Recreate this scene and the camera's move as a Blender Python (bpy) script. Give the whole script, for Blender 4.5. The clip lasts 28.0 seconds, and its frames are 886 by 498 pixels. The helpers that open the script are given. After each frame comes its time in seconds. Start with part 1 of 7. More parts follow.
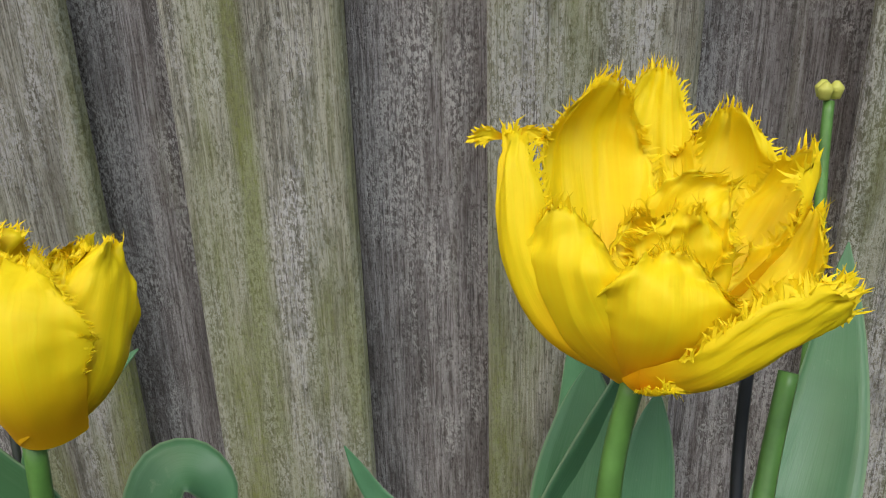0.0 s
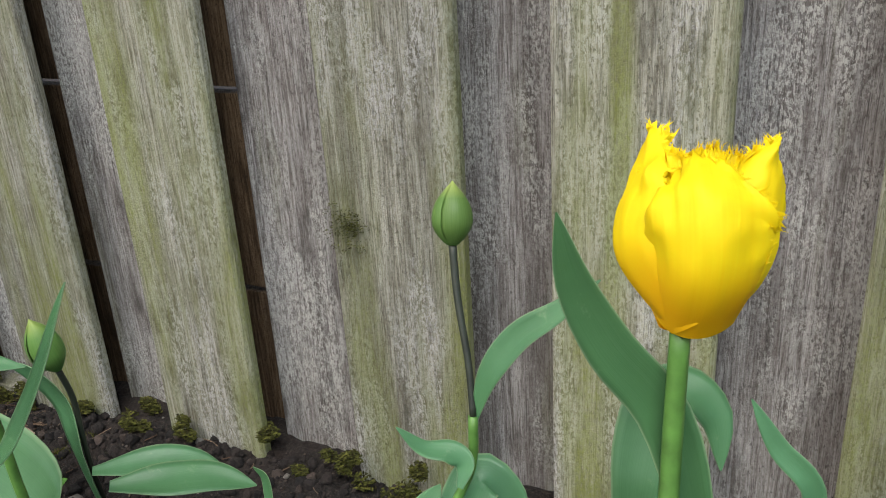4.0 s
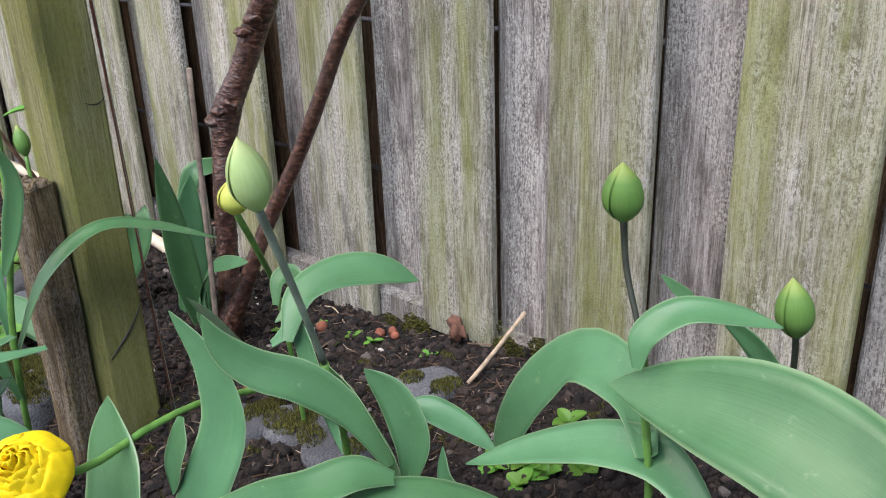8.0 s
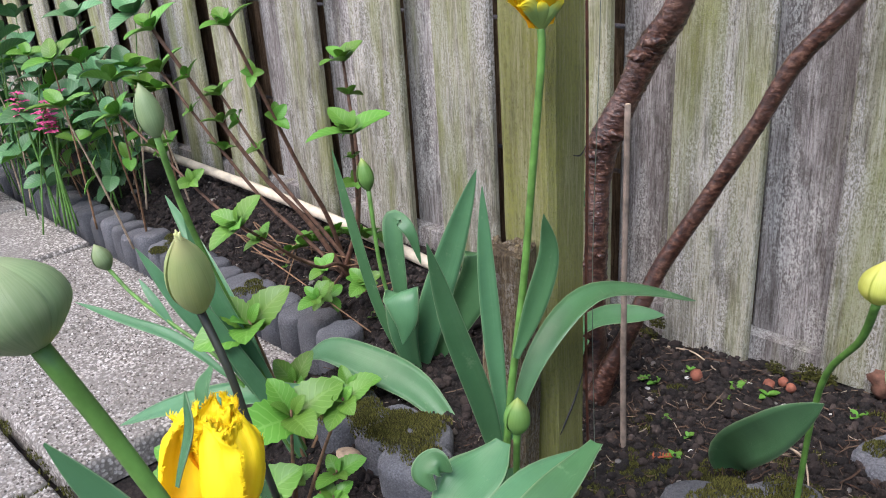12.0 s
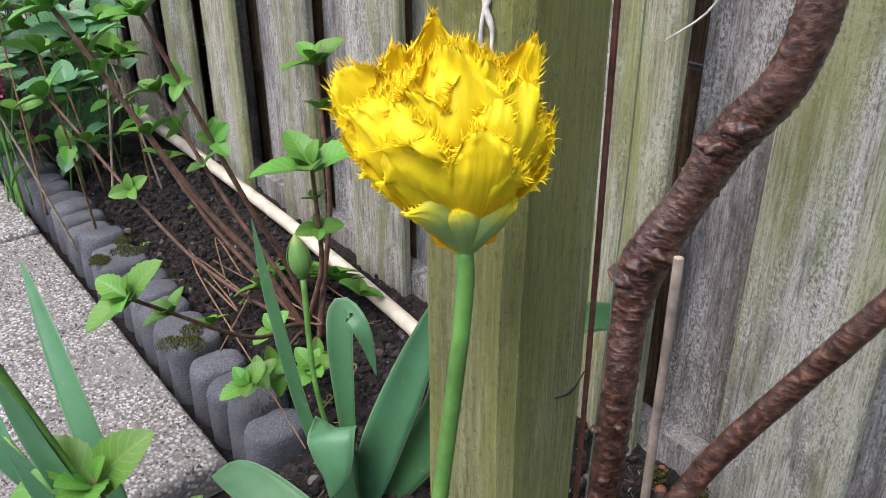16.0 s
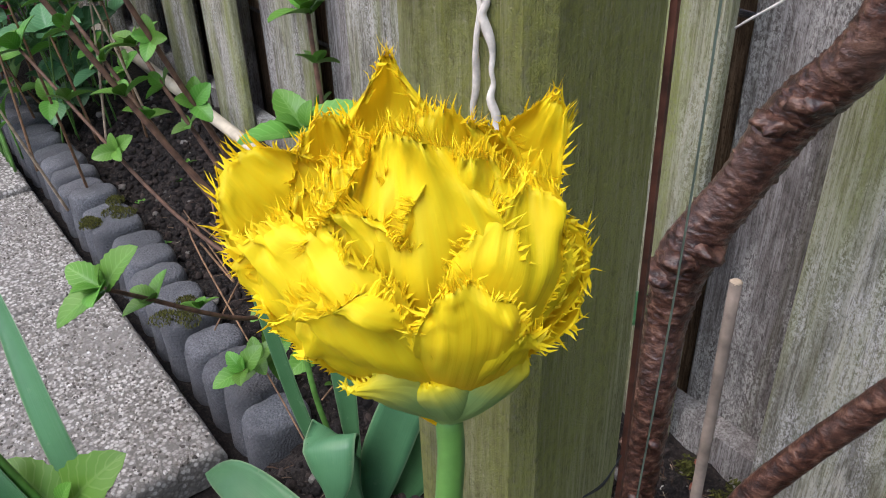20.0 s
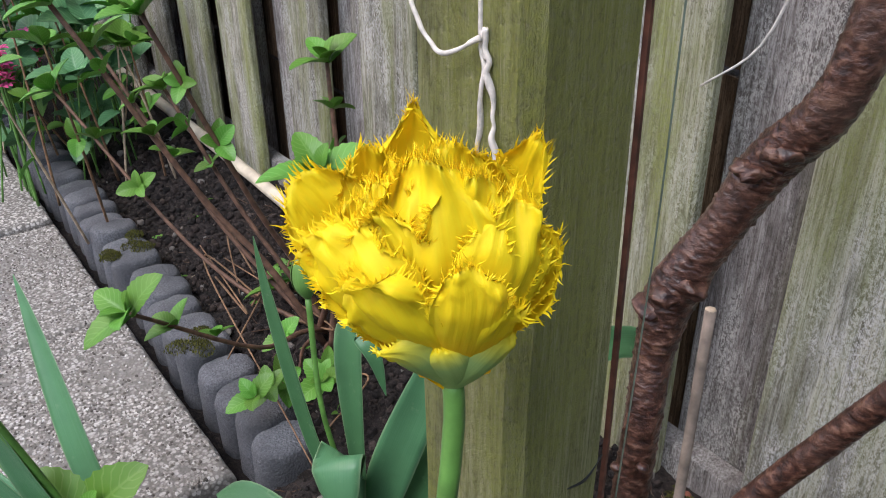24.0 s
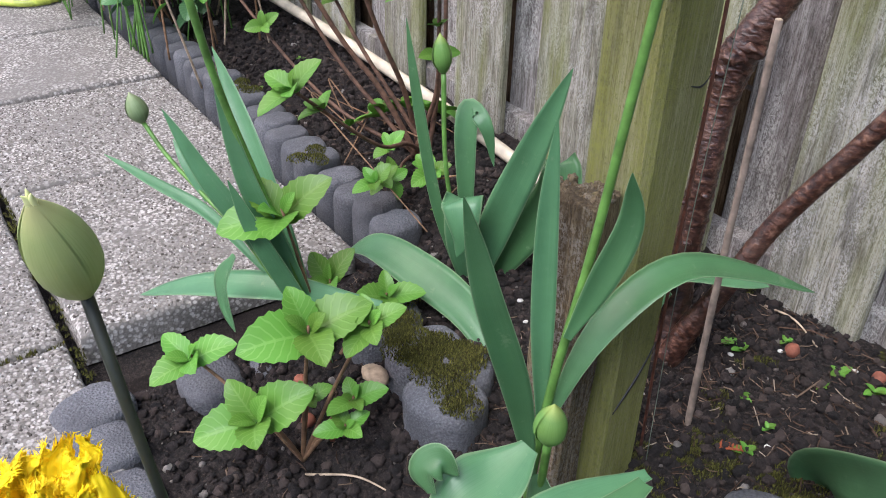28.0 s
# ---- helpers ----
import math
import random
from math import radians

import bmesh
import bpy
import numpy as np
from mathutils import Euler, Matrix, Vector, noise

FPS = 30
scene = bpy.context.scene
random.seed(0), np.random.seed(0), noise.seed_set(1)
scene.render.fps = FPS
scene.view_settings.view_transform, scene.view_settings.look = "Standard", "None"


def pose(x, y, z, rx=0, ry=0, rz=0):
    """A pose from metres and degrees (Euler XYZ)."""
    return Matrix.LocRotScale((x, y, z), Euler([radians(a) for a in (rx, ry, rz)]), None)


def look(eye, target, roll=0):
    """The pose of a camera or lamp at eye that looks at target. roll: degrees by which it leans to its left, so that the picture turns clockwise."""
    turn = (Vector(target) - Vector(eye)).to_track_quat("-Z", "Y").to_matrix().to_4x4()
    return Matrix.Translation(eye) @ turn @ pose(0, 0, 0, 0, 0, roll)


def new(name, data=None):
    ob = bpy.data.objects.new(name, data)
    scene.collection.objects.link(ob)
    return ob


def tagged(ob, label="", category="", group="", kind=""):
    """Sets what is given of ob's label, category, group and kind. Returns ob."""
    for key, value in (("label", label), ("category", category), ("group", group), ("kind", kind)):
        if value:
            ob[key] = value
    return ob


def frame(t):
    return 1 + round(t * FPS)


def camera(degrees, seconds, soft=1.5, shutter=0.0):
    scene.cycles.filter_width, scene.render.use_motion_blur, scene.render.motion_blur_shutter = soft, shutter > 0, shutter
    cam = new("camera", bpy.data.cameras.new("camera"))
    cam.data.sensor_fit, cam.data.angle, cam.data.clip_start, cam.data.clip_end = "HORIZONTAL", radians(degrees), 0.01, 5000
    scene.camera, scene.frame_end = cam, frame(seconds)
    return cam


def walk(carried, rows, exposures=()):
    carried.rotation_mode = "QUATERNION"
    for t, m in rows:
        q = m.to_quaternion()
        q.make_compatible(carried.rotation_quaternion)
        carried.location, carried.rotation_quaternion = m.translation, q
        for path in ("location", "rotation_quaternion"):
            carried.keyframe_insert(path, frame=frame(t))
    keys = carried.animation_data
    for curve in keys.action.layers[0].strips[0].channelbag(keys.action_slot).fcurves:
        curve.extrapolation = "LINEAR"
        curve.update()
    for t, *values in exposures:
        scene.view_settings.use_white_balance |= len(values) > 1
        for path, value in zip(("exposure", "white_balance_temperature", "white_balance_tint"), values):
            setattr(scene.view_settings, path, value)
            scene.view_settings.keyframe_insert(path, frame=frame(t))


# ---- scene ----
cam = camera(55.60, 28.0, soft=1.0)
PATH = [
    (0.0, 0.2080, -0.5870, 0.7490, 67.347, 1.477, 12.983),
    (0.5, 0.1880, -0.5980, 0.7430, 68.102, 1.485, 13.589),
    (1.0, 0.1760, -0.6200, 0.7430, 68.860, 0.933, 14.205),
    (1.5, 0.1700, -0.6350, 0.7450, 68.802, 0.839, 14.784),
    (2.0, 0.1630, -0.6370, 0.7420, 68.707, 1.398, 16.558),
    (2.5, 0.1360, -0.6480, 0.7350, 69.143, 1.121, 17.038),
    (4.5, 0.0290, -0.6630, 0.7260, 67.184, 3.596, 27.097),
    (5.0, -0.0110, -0.7030, 0.7200, 67.441, 3.233, 28.957),
    (5.5, -0.0390, -0.7110, 0.7190, 67.350, 3.231, 32.188),
    (6.0, -0.0790, -0.7320, 0.7160, 67.766, 2.777, 34.349),
    (6.5, -0.1240, -0.7560, 0.7170, 67.982, 2.503, 36.186),
    (7.0, -0.1730, -0.7810, 0.7160, 68.181, 2.321, 38.150),
    (7.5, -0.2240, -0.8110, 0.7020, 68.794, 2.424, 40.517),
    (8.0, -0.2850, -0.8370, 0.6970, 68.399, 1.953, 43.007),
    (8.5, -0.3380, -0.8890, 0.6910, 67.987, 2.225, 45.018),
    (9.0, -0.3730, -0.9250, 0.6750, 67.882, 2.965, 47.909),
    (9.5, -0.4170, -0.9600, 0.7110, 65.505, 4.370, 50.148),
    (10.0, -0.4870, -1.0190, 0.7500, 64.159, 5.314, 50.486),
    (10.5, -0.5900, -1.0750, 0.7520, 64.735, 4.433, 49.597),
    (11.0, -0.6710, -1.0910, 0.7570, 65.082, 4.355, 48.772),
    (11.5, -0.7170, -1.0970, 0.7590, 66.082, 3.749, 47.330),
    (12.0, -0.7470, -1.0800, 0.7640, 67.002, 3.499, 45.606),
    (12.5, -0.7510, -1.0530, 0.7850, 67.698, 3.794, 44.803),
    (13.0, -0.7680, -1.0120, 0.8060, 68.500, 2.978, 44.307),
    (13.5, -0.7770, -1.0170, 0.8440, 68.810, -0.093, 43.885),
    (15.5, -0.9570, -0.7380, 0.8180, 63.583, -0.448, 50.749),
    (16.0, -0.9990, -0.6950, 0.7980, 62.421, 0.089, 52.056),
    (16.5, -1.0450, -0.6490, 0.8010, 59.957, 1.299, 52.538),
    (17.0, -1.0710, -0.6310, 0.7960, 58.861, 1.541, 52.715),
    (17.5, -1.0860, -0.6190, 0.8040, 57.630, 1.858, 52.441),
    (18.0, -1.0980, -0.6040, 0.7990, 56.968, 2.180, 52.561),
    (18.5, -1.0910, -0.6140, 0.7920, 57.593, 1.182, 52.699),
    (19.0, -1.0920, -0.6070, 0.7910, 57.347, 1.263, 52.981),
    (19.5, -1.0920, -0.6070, 0.7980, 57.025, 1.426, 52.826),
    (20.0, -1.0920, -0.6070, 0.7960, 57.208, 1.429, 52.932),
    (20.5, -1.0860, -0.6050, 0.7960, 57.476, 1.349, 53.405),
    (21.0, -1.0840, -0.6160, 0.8020, 57.642, 0.929, 53.152),
    (21.5, -1.0800, -0.6190, 0.8020, 58.063, 0.849, 53.337),
    (23.5, -1.0520, -0.6440, 0.8110, 60.405, 0.174, 53.716),
    (24.0, -1.0480, -0.6410, 0.8160, 60.394, 0.522, 53.829),
    (24.5, -1.0340, -0.6640, 0.8210, 61.093, -0.175, 53.502),
    (25.0, -1.0220, -0.6600, 0.8230, 61.184, 0.175, 53.864),
    (25.5, -1.0010, -0.6770, 0.8230, 61.805, -0.088, 54.374),
    (26.0, -0.9800, -0.7380, 0.8340, 61.932, -0.971, 53.485),
    (26.5, -0.9310, -0.8110, 0.8080, 63.541, -2.238, 54.084),
    (27.0, -0.9070, -0.8360, 0.7880, 61.750, -1.850, 55.256),
    (27.5, -0.8830, -0.8760, 0.7640, 59.626, -1.553, 55.866),
    (28.0, -0.8640, -0.9250, 0.7490, 57.263, -1.262, 55.467),
]
walk(cam, [(t, pose(x, y, z, rx, ry, rz)) for t, x, y, z, rx, ry, rz in PATH], [(0.0, 0.12, 6450, 10), (2.5, 0.35, 6500, 10), (5.0, 0.80, 6600, 8), (6.0, 0.95, 6600, 8), (7.0, 1.02, 6550, 12), (8.0, 1.02, 6300, 17), (13.0, 0.95, 6200, 19), (16.0, 0.92, 6150, 18), (17.0, 0.90, 6150, 18), (18.0, 0.70, 6150, 17), (20.0, 0.66, 6100, 17), (22.0, 0.66, 6150, 17), (24.0, 0.66, 6150, 17), (26.0, 0.80, 6150, 18), (28.0, 0.95, 6150, 19)])

# ---- light: bright overcast sky, a broad veiled sun from behind the camera
world = bpy.data.worlds.new("world")
world.use_nodes = True
scene.world = world
wn = world.node_tree
sky = wn.nodes.new("ShaderNodeTexSky")
sky.sky_type, sky.sun_disc = "NISHITA", False
sky.sun_elevation, sky.sun_rotation = radians(55), radians(210)
sky.air_density, sky.dust_density = 1.0, 4.0
wn.links.new(sky.outputs[0], wn.nodes["Background"].inputs[0])
wn.nodes["Background"].inputs[1].default_value = 0.135
sun = new("sun", bpy.data.lights.new("sun", "SUN"))
sun.data.energy, sun.data.angle, sun.data.color = 1.55, radians(24), (0.98, 1.0, 0.97)
sun.matrix_world = look((0, 0, 0), (-0.30, 0.48, -0.82))


# ---- materials
def material(name):
    m = bpy.data.materials.new(name)
    m.use_nodes = True
    return m, m.node_tree, m.node_tree.nodes["Principled BSDF"]


def node(nt, kind, **values):
    n = nt.nodes.new(kind)
    for key, value in values.items():
        n.inputs[key].default_value = value
    return n


def ramp(nt, fac, stops):
    n = nt.nodes.new("ShaderNodeValToRGB")
    e = n.color_ramp.elements
    while len(e) < len(stops):
        e.new(0.5)
    for el, (at, col) in zip(e, stops):
        el.position, el.color = at, (*col, 1.0)
    nt.links.new(fac, n.inputs[0])
    return n.outputs[0]


def noise_at(nt, vector, scale, detail=4.0, rough=0.55, stretch=(1, 1, 1)):
    mp = nt.nodes.new("ShaderNodeMapping")
    mp.inputs["Scale"].default_value = stretch
    nt.links.new(vector, mp.inputs["Vector"])
    n = node(nt, "ShaderNodeTexNoise", Scale=scale, Detail=detail, Roughness=rough)
    nt.links.new(mp.outputs[0], n.inputs["Vector"])
    return n.outputs["Fac"]


def mixed(nt, fac, a, b, blend="MIX"):
    n = nt.nodes.new("ShaderNodeMix")
    n.data_type, n.blend_type = "RGBA", blend
    for value, key in ((fac, 0), (a, 6), (b, 7)):
        if isinstance(value, (int, float)):
            n.inputs[key].default_value = value
        elif isinstance(value, tuple):
            n.inputs[key].default_value = (*value, 1.0)
        else:
            nt.links.new(value, n.inputs[key])
    return n.outputs[2]


def bumped(nt, bsdf, height, strength, distance):
    b = node(nt, "ShaderNodeBump", Strength=strength, Distance=distance)
    nt.links.new(height, b.inputs["Height"])
    nt.links.new(b.outputs[0], bsdf.inputs["Normal"])


def own_coords(nt, amount=7.0):
    """Object coordinates, shifted by each object's own random number."""
    tc, oi = nt.nodes.new("ShaderNodeTexCoord"), nt.nodes.new("ShaderNodeObjectInfo")
    mul = nt.nodes.new("ShaderNodeMath")
    mul.operation = "MULTIPLY"
    mul.inputs[1].default_value = amount
    nt.links.new(oi.outputs["Random"], mul.inputs[0])
    add = nt.nodes.new("ShaderNodeVectorMath")
    add.operation = "ADD"
    nt.links.new(tc.outputs["Object"], add.inputs[0])
    nt.links.new(mul.outputs[0], add.inputs[1])
    return add.outputs[0], oi.outputs["Random"], tc


def wood(name, dark, mid, light, algae, algae_low, lichen=0.5, grain=1.0):
    """Weathered timber, grain along z, with lichen specks, knots and algae in streaks."""
    m, nt, b = material(name)
    co, rnd, tc = own_coords(nt)
    fine = noise_at(nt, co, 8.0, 8.0, 0.78, (38, 38, 2.2))
    rings = noise_at(nt, co, 3.0, 3.0, 0.5, (14, 14, 0.6))
    blot = noise_at(nt, co, 9.0, 7.0, 0.7, (1.8, 1, 0.5))
    specks = noise_at(nt, co, 260.0, 4.0, 0.85, (1.2, 1, 0.7))
    split = noise_at(nt, co, 5.0, 3.0, 0.6, (46, 46, 0.8))
    col = ramp(nt, fine, [(0.40, dark), (0.49, mid), (0.58, light)])
    col = mixed(nt, ramp(nt, rings, [(0.44, (0, 0, 0)), (0.66, (0.6, 0.6, 0.6))]), col, tuple(0.6 * v for v in dark))
    knots = node(nt, "ShaderNodeTexVoronoi", Scale=1.0)
    mp = nt.nodes.new("ShaderNodeMapping")
    mp.inputs["Scale"].default_value = (13, 1, 3.4)
    nt.links.new(co, mp.inputs["Vector"])
    nt.links.new(mp.outputs[0], knots.inputs["Vector"])
    col = mixed(nt, ramp(nt, knots.outputs["Distance"], [(0.05, (0.75, 0.75, 0.75)), (0.11, (0.15, 0.15, 0.15)), (0.15, (0.5, 0.5, 0.5)), (0.24, (0, 0, 0))]), col, tuple(0.5 * v for v in dark))
    pale = mixed(nt, 1.0, ramp(nt, blot, [(0.46, (0.12 * lichen, 0.12 * lichen, 0.12 * lichen)), (0.56, (lichen, lichen, lichen))]), ramp(nt, specks, [(0.48, (0.02, 0.02, 0.02)), (0.52, (1, 1, 1))]), "MULTIPLY")
    col = mixed(nt, pale, col, (0.66, 0.65, 0.61))
    pits = noise_at(nt, co, 420.0, 3.0, 0.8, (1.0, 1, 0.45))
    col = mixed(nt, ramp(nt, pits, [(0.36, (0.65, 0.65, 0.65)), (0.44, (0, 0, 0))]), col, tuple(0.4 * v for v in dark))
    col = mixed(nt, ramp(nt, split, [(0.482, (0, 0, 0)), (0.50, (0.7, 0.7, 0.7)), (0.518, (0, 0, 0))]), col, tuple(0.35 * v for v in dark))
    grime = noise_at(nt, co, 16.0, 6.0, 0.7, (1.8, 1, 0.5))
    col = mixed(nt, ramp(nt, grime, [(0.55, (0, 0, 0)), (0.66, (0.6, 0.6, 0.6))]), col, tuple(0.45 * v for v in dark))
    grow = noise_at(nt, co, 5.0, 4.0, 0.6, (3.2, 1, 0.30))
    mask = ramp(nt, grow, [(algae_low, (0, 0, 0)), (algae_low + 0.2, (0.8, 0.8, 0.8))])
    patch = ramp(nt, specks, [(0.3, (0.3, 0.3, 0.3)), (0.6, (1, 1, 1))])
    mask = mixed(nt, 1.0, mask, patch, "MULTIPLY")
    col = mixed(nt, mask, col, algae)
    hue = node(nt, "ShaderNodeHueSaturation")
    val = nt.nodes.new("ShaderNodeMapRange")
    val.inputs["To Min"].default_value, val.inputs["To Max"].default_value = 0.85, 1.15
    nt.links.new(rnd, val.inputs["Value"])
    nt.links.new(val.outputs[0], hue.inputs["Value"])
    nt.links.new(col, hue.inputs["Color"])
    nt.links.new(hue.outputs[0], b.inputs["Base Color"])
    b.inputs["Roughness"].default_value = 0.85
    b.inputs["Specular IOR Level"].default_value = 0.25
    bumped(nt, b, mixed(nt, 0.45, fine, specks), 1.0 * grain, 0.007)
    return m


FRONT_WOOD = wood("weathered_fence_wood", (0.21, 0.195, 0.145), (0.405, 0.388, 0.30), (0.60, 0.585, 0.49), (0.29, 0.325, 0.075), 0.43, 1.0)
BACK_WOOD = wood("shaded_fence_wood", (0.19, 0.165, 0.15), (0.35, 0.32, 0.30), (0.55, 0.525, 0.51), (0.235, 0.245, 0.10), 0.56, 1.0)
POST_WOOD = wood("mossy_post_wood", (0.19, 0.18, 0.10), (0.33, 0.32, 0.185), (0.48, 0.45, 0.30), (0.345, 0.365, 0.08), 0.32, 0.1)
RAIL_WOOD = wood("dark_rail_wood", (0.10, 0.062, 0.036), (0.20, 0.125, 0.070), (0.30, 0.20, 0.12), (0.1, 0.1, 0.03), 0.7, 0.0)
STUB_WOOD = wood("rotten_stub_wood", (0.085, 0.06, 0.03), (0.18, 0.13, 0.07), (0.30, 0.24, 0.14), (0.14, 0.15, 0.04), 0.55, 0.3)


def bark_material():
    m, nt, b = material("reddish_bark")
    tc = nt.nodes.new("ShaderNodeTexCoord")
    co = tc.outputs["Object"]
    lent = noise_at(nt, co, 110.0, 4.0, 0.6, (0.9, 0.9, 1.4))
    big = noise_at(nt, co, 14.0, 4.0, 0.6)
    col = ramp(nt, lent, [(0.36, (0.020, 0.009, 0.007)), (0.52, (0.068, 0.028, 0.018)), (0.66, (0.17, 0.09, 0.06))])
    col = mixed(nt, ramp(nt, big, [(0.45, (0, 0, 0)), (0.7, (0.6, 0.6, 0.6))]), col, (0.085, 0.05, 0.038))
    nt.links.new(col, b.inputs["Base Color"])
    b.inputs["Roughness"].default_value = 0.30
    bumped(nt, b, lent, 0.6, 0.004)
    return m


def soil_material(name="dark_garden_soil", lumps=False):
    m, nt, b = material(name)
    tc = nt.nodes.new("ShaderNodeTexCoord")
    co = tc.outputs["Object"]
    fine, crumbs, big = noise_at(nt, co, 220.0, 6.0, 0.75), noise_at(nt, co, 60.0, 5.0, 0.7), noise_at(nt, co, 5.0, 3.0)
    col = ramp(nt, fine, [(0.40, (0.005, 0.004, 0.0035)), (0.52, (0.018, 0.0135, 0.011)), (0.66, (0.075, 0.056, 0.046))])
    col = mixed(nt, ramp(nt, big, [(0.48, (0, 0, 0)), (0.7, (0.5, 0.5, 0.5))]), col, (0.038, 0.024, 0.019))
    if lumps:
        geo = nt.nodes.new("ShaderNodeNewGeometry")
        own = ramp(nt, geo.outputs["Random Per Island"], [(0.0, (0.006, 0.005, 0.005)), (0.5, (0.026, 0.019, 0.017)), (0.85, (0.062, 0.044, 0.037)), (0.975, (0.12, 0.09, 0.075)), (1.0, (0.42, 0.40, 0.36))])
        col = mixed(nt, 0.75, col, own)
    nt.links.new(col, b.inputs["Base Color"])
    b.inputs["Roughness"].default_value = 0.95
    bumped(nt, b, mixed(nt, 0.5, fine, crumbs), 1.0, 0.012)
    return m


def concrete(name, dark, mid, light, scale=260.0, pebble=True):
    m, nt, b = material(name)
    co, rnd, tc = own_coords(nt)
    vor = node(nt, "ShaderNodeTexVoronoi", Scale=scale)
    nt.links.new(co, vor.inputs["Vector"])
    big = noise_at(nt, co, 7.0, 5.0, 0.6)
    fine = noise_at(nt, co, 350.0, 3.0, 0.6)
    bw = nt.nodes.new("ShaderNodeSeparateColor")
    nt.links.new(vor.outputs["Color"], bw.inputs[0])
    src = bw.outputs[0] if pebble else fine
    col = ramp(nt, src, [(0.1, dark), (0.5, mid), (0.9, light)])
    col = mixed(nt, 0.25, col, ramp(nt, fine, [(0.3, dark), (0.7, light)]))
    if pebble:
        col = mixed(nt, ramp(nt, vor.outputs["Distance"], [(0.42, (0, 0, 0)), (0.62, (0.8, 0.8, 0.8))]), col, tuple(0.7 * v for v in dark))
    col = mixed(nt, ramp(nt, big, [(0.40, (0, 0, 0)), (0.62, (0.75, 0.75, 0.75))]), col, tuple(v * 0.5 for v in mid))
    nt.links.new(col, b.inputs["Base Color"])
    b.inputs["Roughness"].default_value = 0.9
    bumped(nt, b, mixed(nt, 0.5, vor.outputs["Distance"], fine), 0.7 if pebble else 0.9, 0.003)
    return m


def leaf_material(name, base, vein, rough=0.42, glow=0.22, stripes=36.0, edge=None, vary=True, blotch=0.72, pinnate=False, rim=None):
    """Leaf or petal: veins along its length, from the u of its own unwrapping."""
    m, nt, b = material(name)
    uv = nt.nodes.new("ShaderNodeUVMap")
    tc = nt.nodes.new("ShaderNodeTexCoord")
    lines = noise_at(nt, uv.outputs[0], stripes, 2.0, 0.5, (1, 0.06, 1))
    big = noise_at(nt, tc.outputs["Object"], 22.0, 4.0, 0.6)
    if pinnate:
        cut = nt.nodes.new("ShaderNodeSeparateXYZ")
        nt.links.new(uv.outputs[0], cut.inputs[0])
        flip, slope, wave = nt.nodes.new("ShaderNodeMath"), nt.nodes.new("ShaderNodeMath"), nt.nodes.new("ShaderNodeMath")
        flip.operation, slope.operation, wave.operation = "ABSOLUTE", "MULTIPLY_ADD", "SINE"
        nt.links.new(cut.outputs[0], flip.inputs[0])
        nt.links.new(flip.outputs[0], slope.inputs[0])
        slope.inputs[1].default_value = -0.32
        nt.links.new(cut.outputs[1], slope.inputs[2])
        big_step = nt.nodes.new("ShaderNodeMath")
        big_step.operation = "MULTIPLY"
        big_step.inputs[1].default_value = 46.0
        nt.links.new(slope.outputs[0], big_step.inputs[0])
        nt.links.new(big_step.outputs[0], wave.inputs[0])
        ribs = ramp(nt, wave.outputs[0], [(0.55, (0, 0, 0)), (1.0, (0.8, 0.8, 0.8))])
        spine = ramp(nt, flip.outputs[0], [(0.02, (1, 1, 1)), (0.09, (0, 0, 0))])
        lines = mixed(nt, 1.0, ribs, spine, "ADD")
    col = mixed(nt, ramp(nt, lines, [(0.35, (0, 0, 0)), (0.7, (0.7, 0.7, 0.7))]), base, vein)
    col = mixed(nt, ramp(nt, big, [(0.35, (0, 0, 0)), (0.75, (0.5, 0.5, 0.5))]), col, tuple(blotch * v for v in base))
    oi = nt.nodes.new("ShaderNodeObjectInfo")
    hue = node(nt, "ShaderNodeHueSaturation")
    for low, high, key in ((0.488, 0.512, "Hue"), (0.78, 1.18, "Value")):
        mr = nt.nodes.new("ShaderNodeMapRange")
        mr.inputs["To Min"].default_value, mr.inputs["To Max"].default_value = low, high
        nt.links.new(oi.outputs["Random"], mr.inputs["Value"])
        if vary:
            nt.links.new(mr.outputs[0], hue.inputs[key])
    nt.links.new(col, hue.inputs["Color"])
    col = hue.outputs[0]
    if edge:
        sep = nt.nodes.new("ShaderNodeSeparateXYZ")
        nt.links.new(uv.outputs[0], sep.inputs[0])
        col = mixed(nt, ramp(nt, sep.outputs[1], edge[0]), col, edge[1])
    if rim:
        part_u, away = nt.nodes.new("ShaderNodeSeparateXYZ"), nt.nodes.new("ShaderNodeMath")
        away.operation = "ABSOLUTE"
        nt.links.new(uv.outputs[0], part_u.inputs[0])
        nt.links.new(part_u.outputs[0], away.inputs[0])
        col = mixed(nt, ramp(nt, away.outputs[0], [(0.91, (0, 0, 0)), (0.98, (0.7, 0.7, 0.7))]), col, rim)
        wear = noise_at(nt, tc.outputs["Object"], 60.0, 5.0, 0.7)
        col = mixed(nt, ramp(nt, wear, [(0.62, (0, 0, 0)), (0.72, (0.35, 0.35, 0.35))]), col, rim)
    nt.links.new(col, b.inputs["Base Color"])
    b.inputs["Roughness"].default_value = rough
    b.inputs["Specular IOR Level"].default_value = 0.4
    bumped(nt, b, mixed(nt, 0.4, lines, big), 0.25, 0.001)
    tr = nt.nodes.new("ShaderNodeBsdfTranslucent")
    nt.links.new(col, tr.inputs[0])
    mx = nt.nodes.new("ShaderNodeMixShader")
    mx.inputs[0].default_value = glow
    nt.links.new(b.outputs[0], mx.inputs[1])
    nt.links.new(tr.outputs[0], mx.inputs[2])
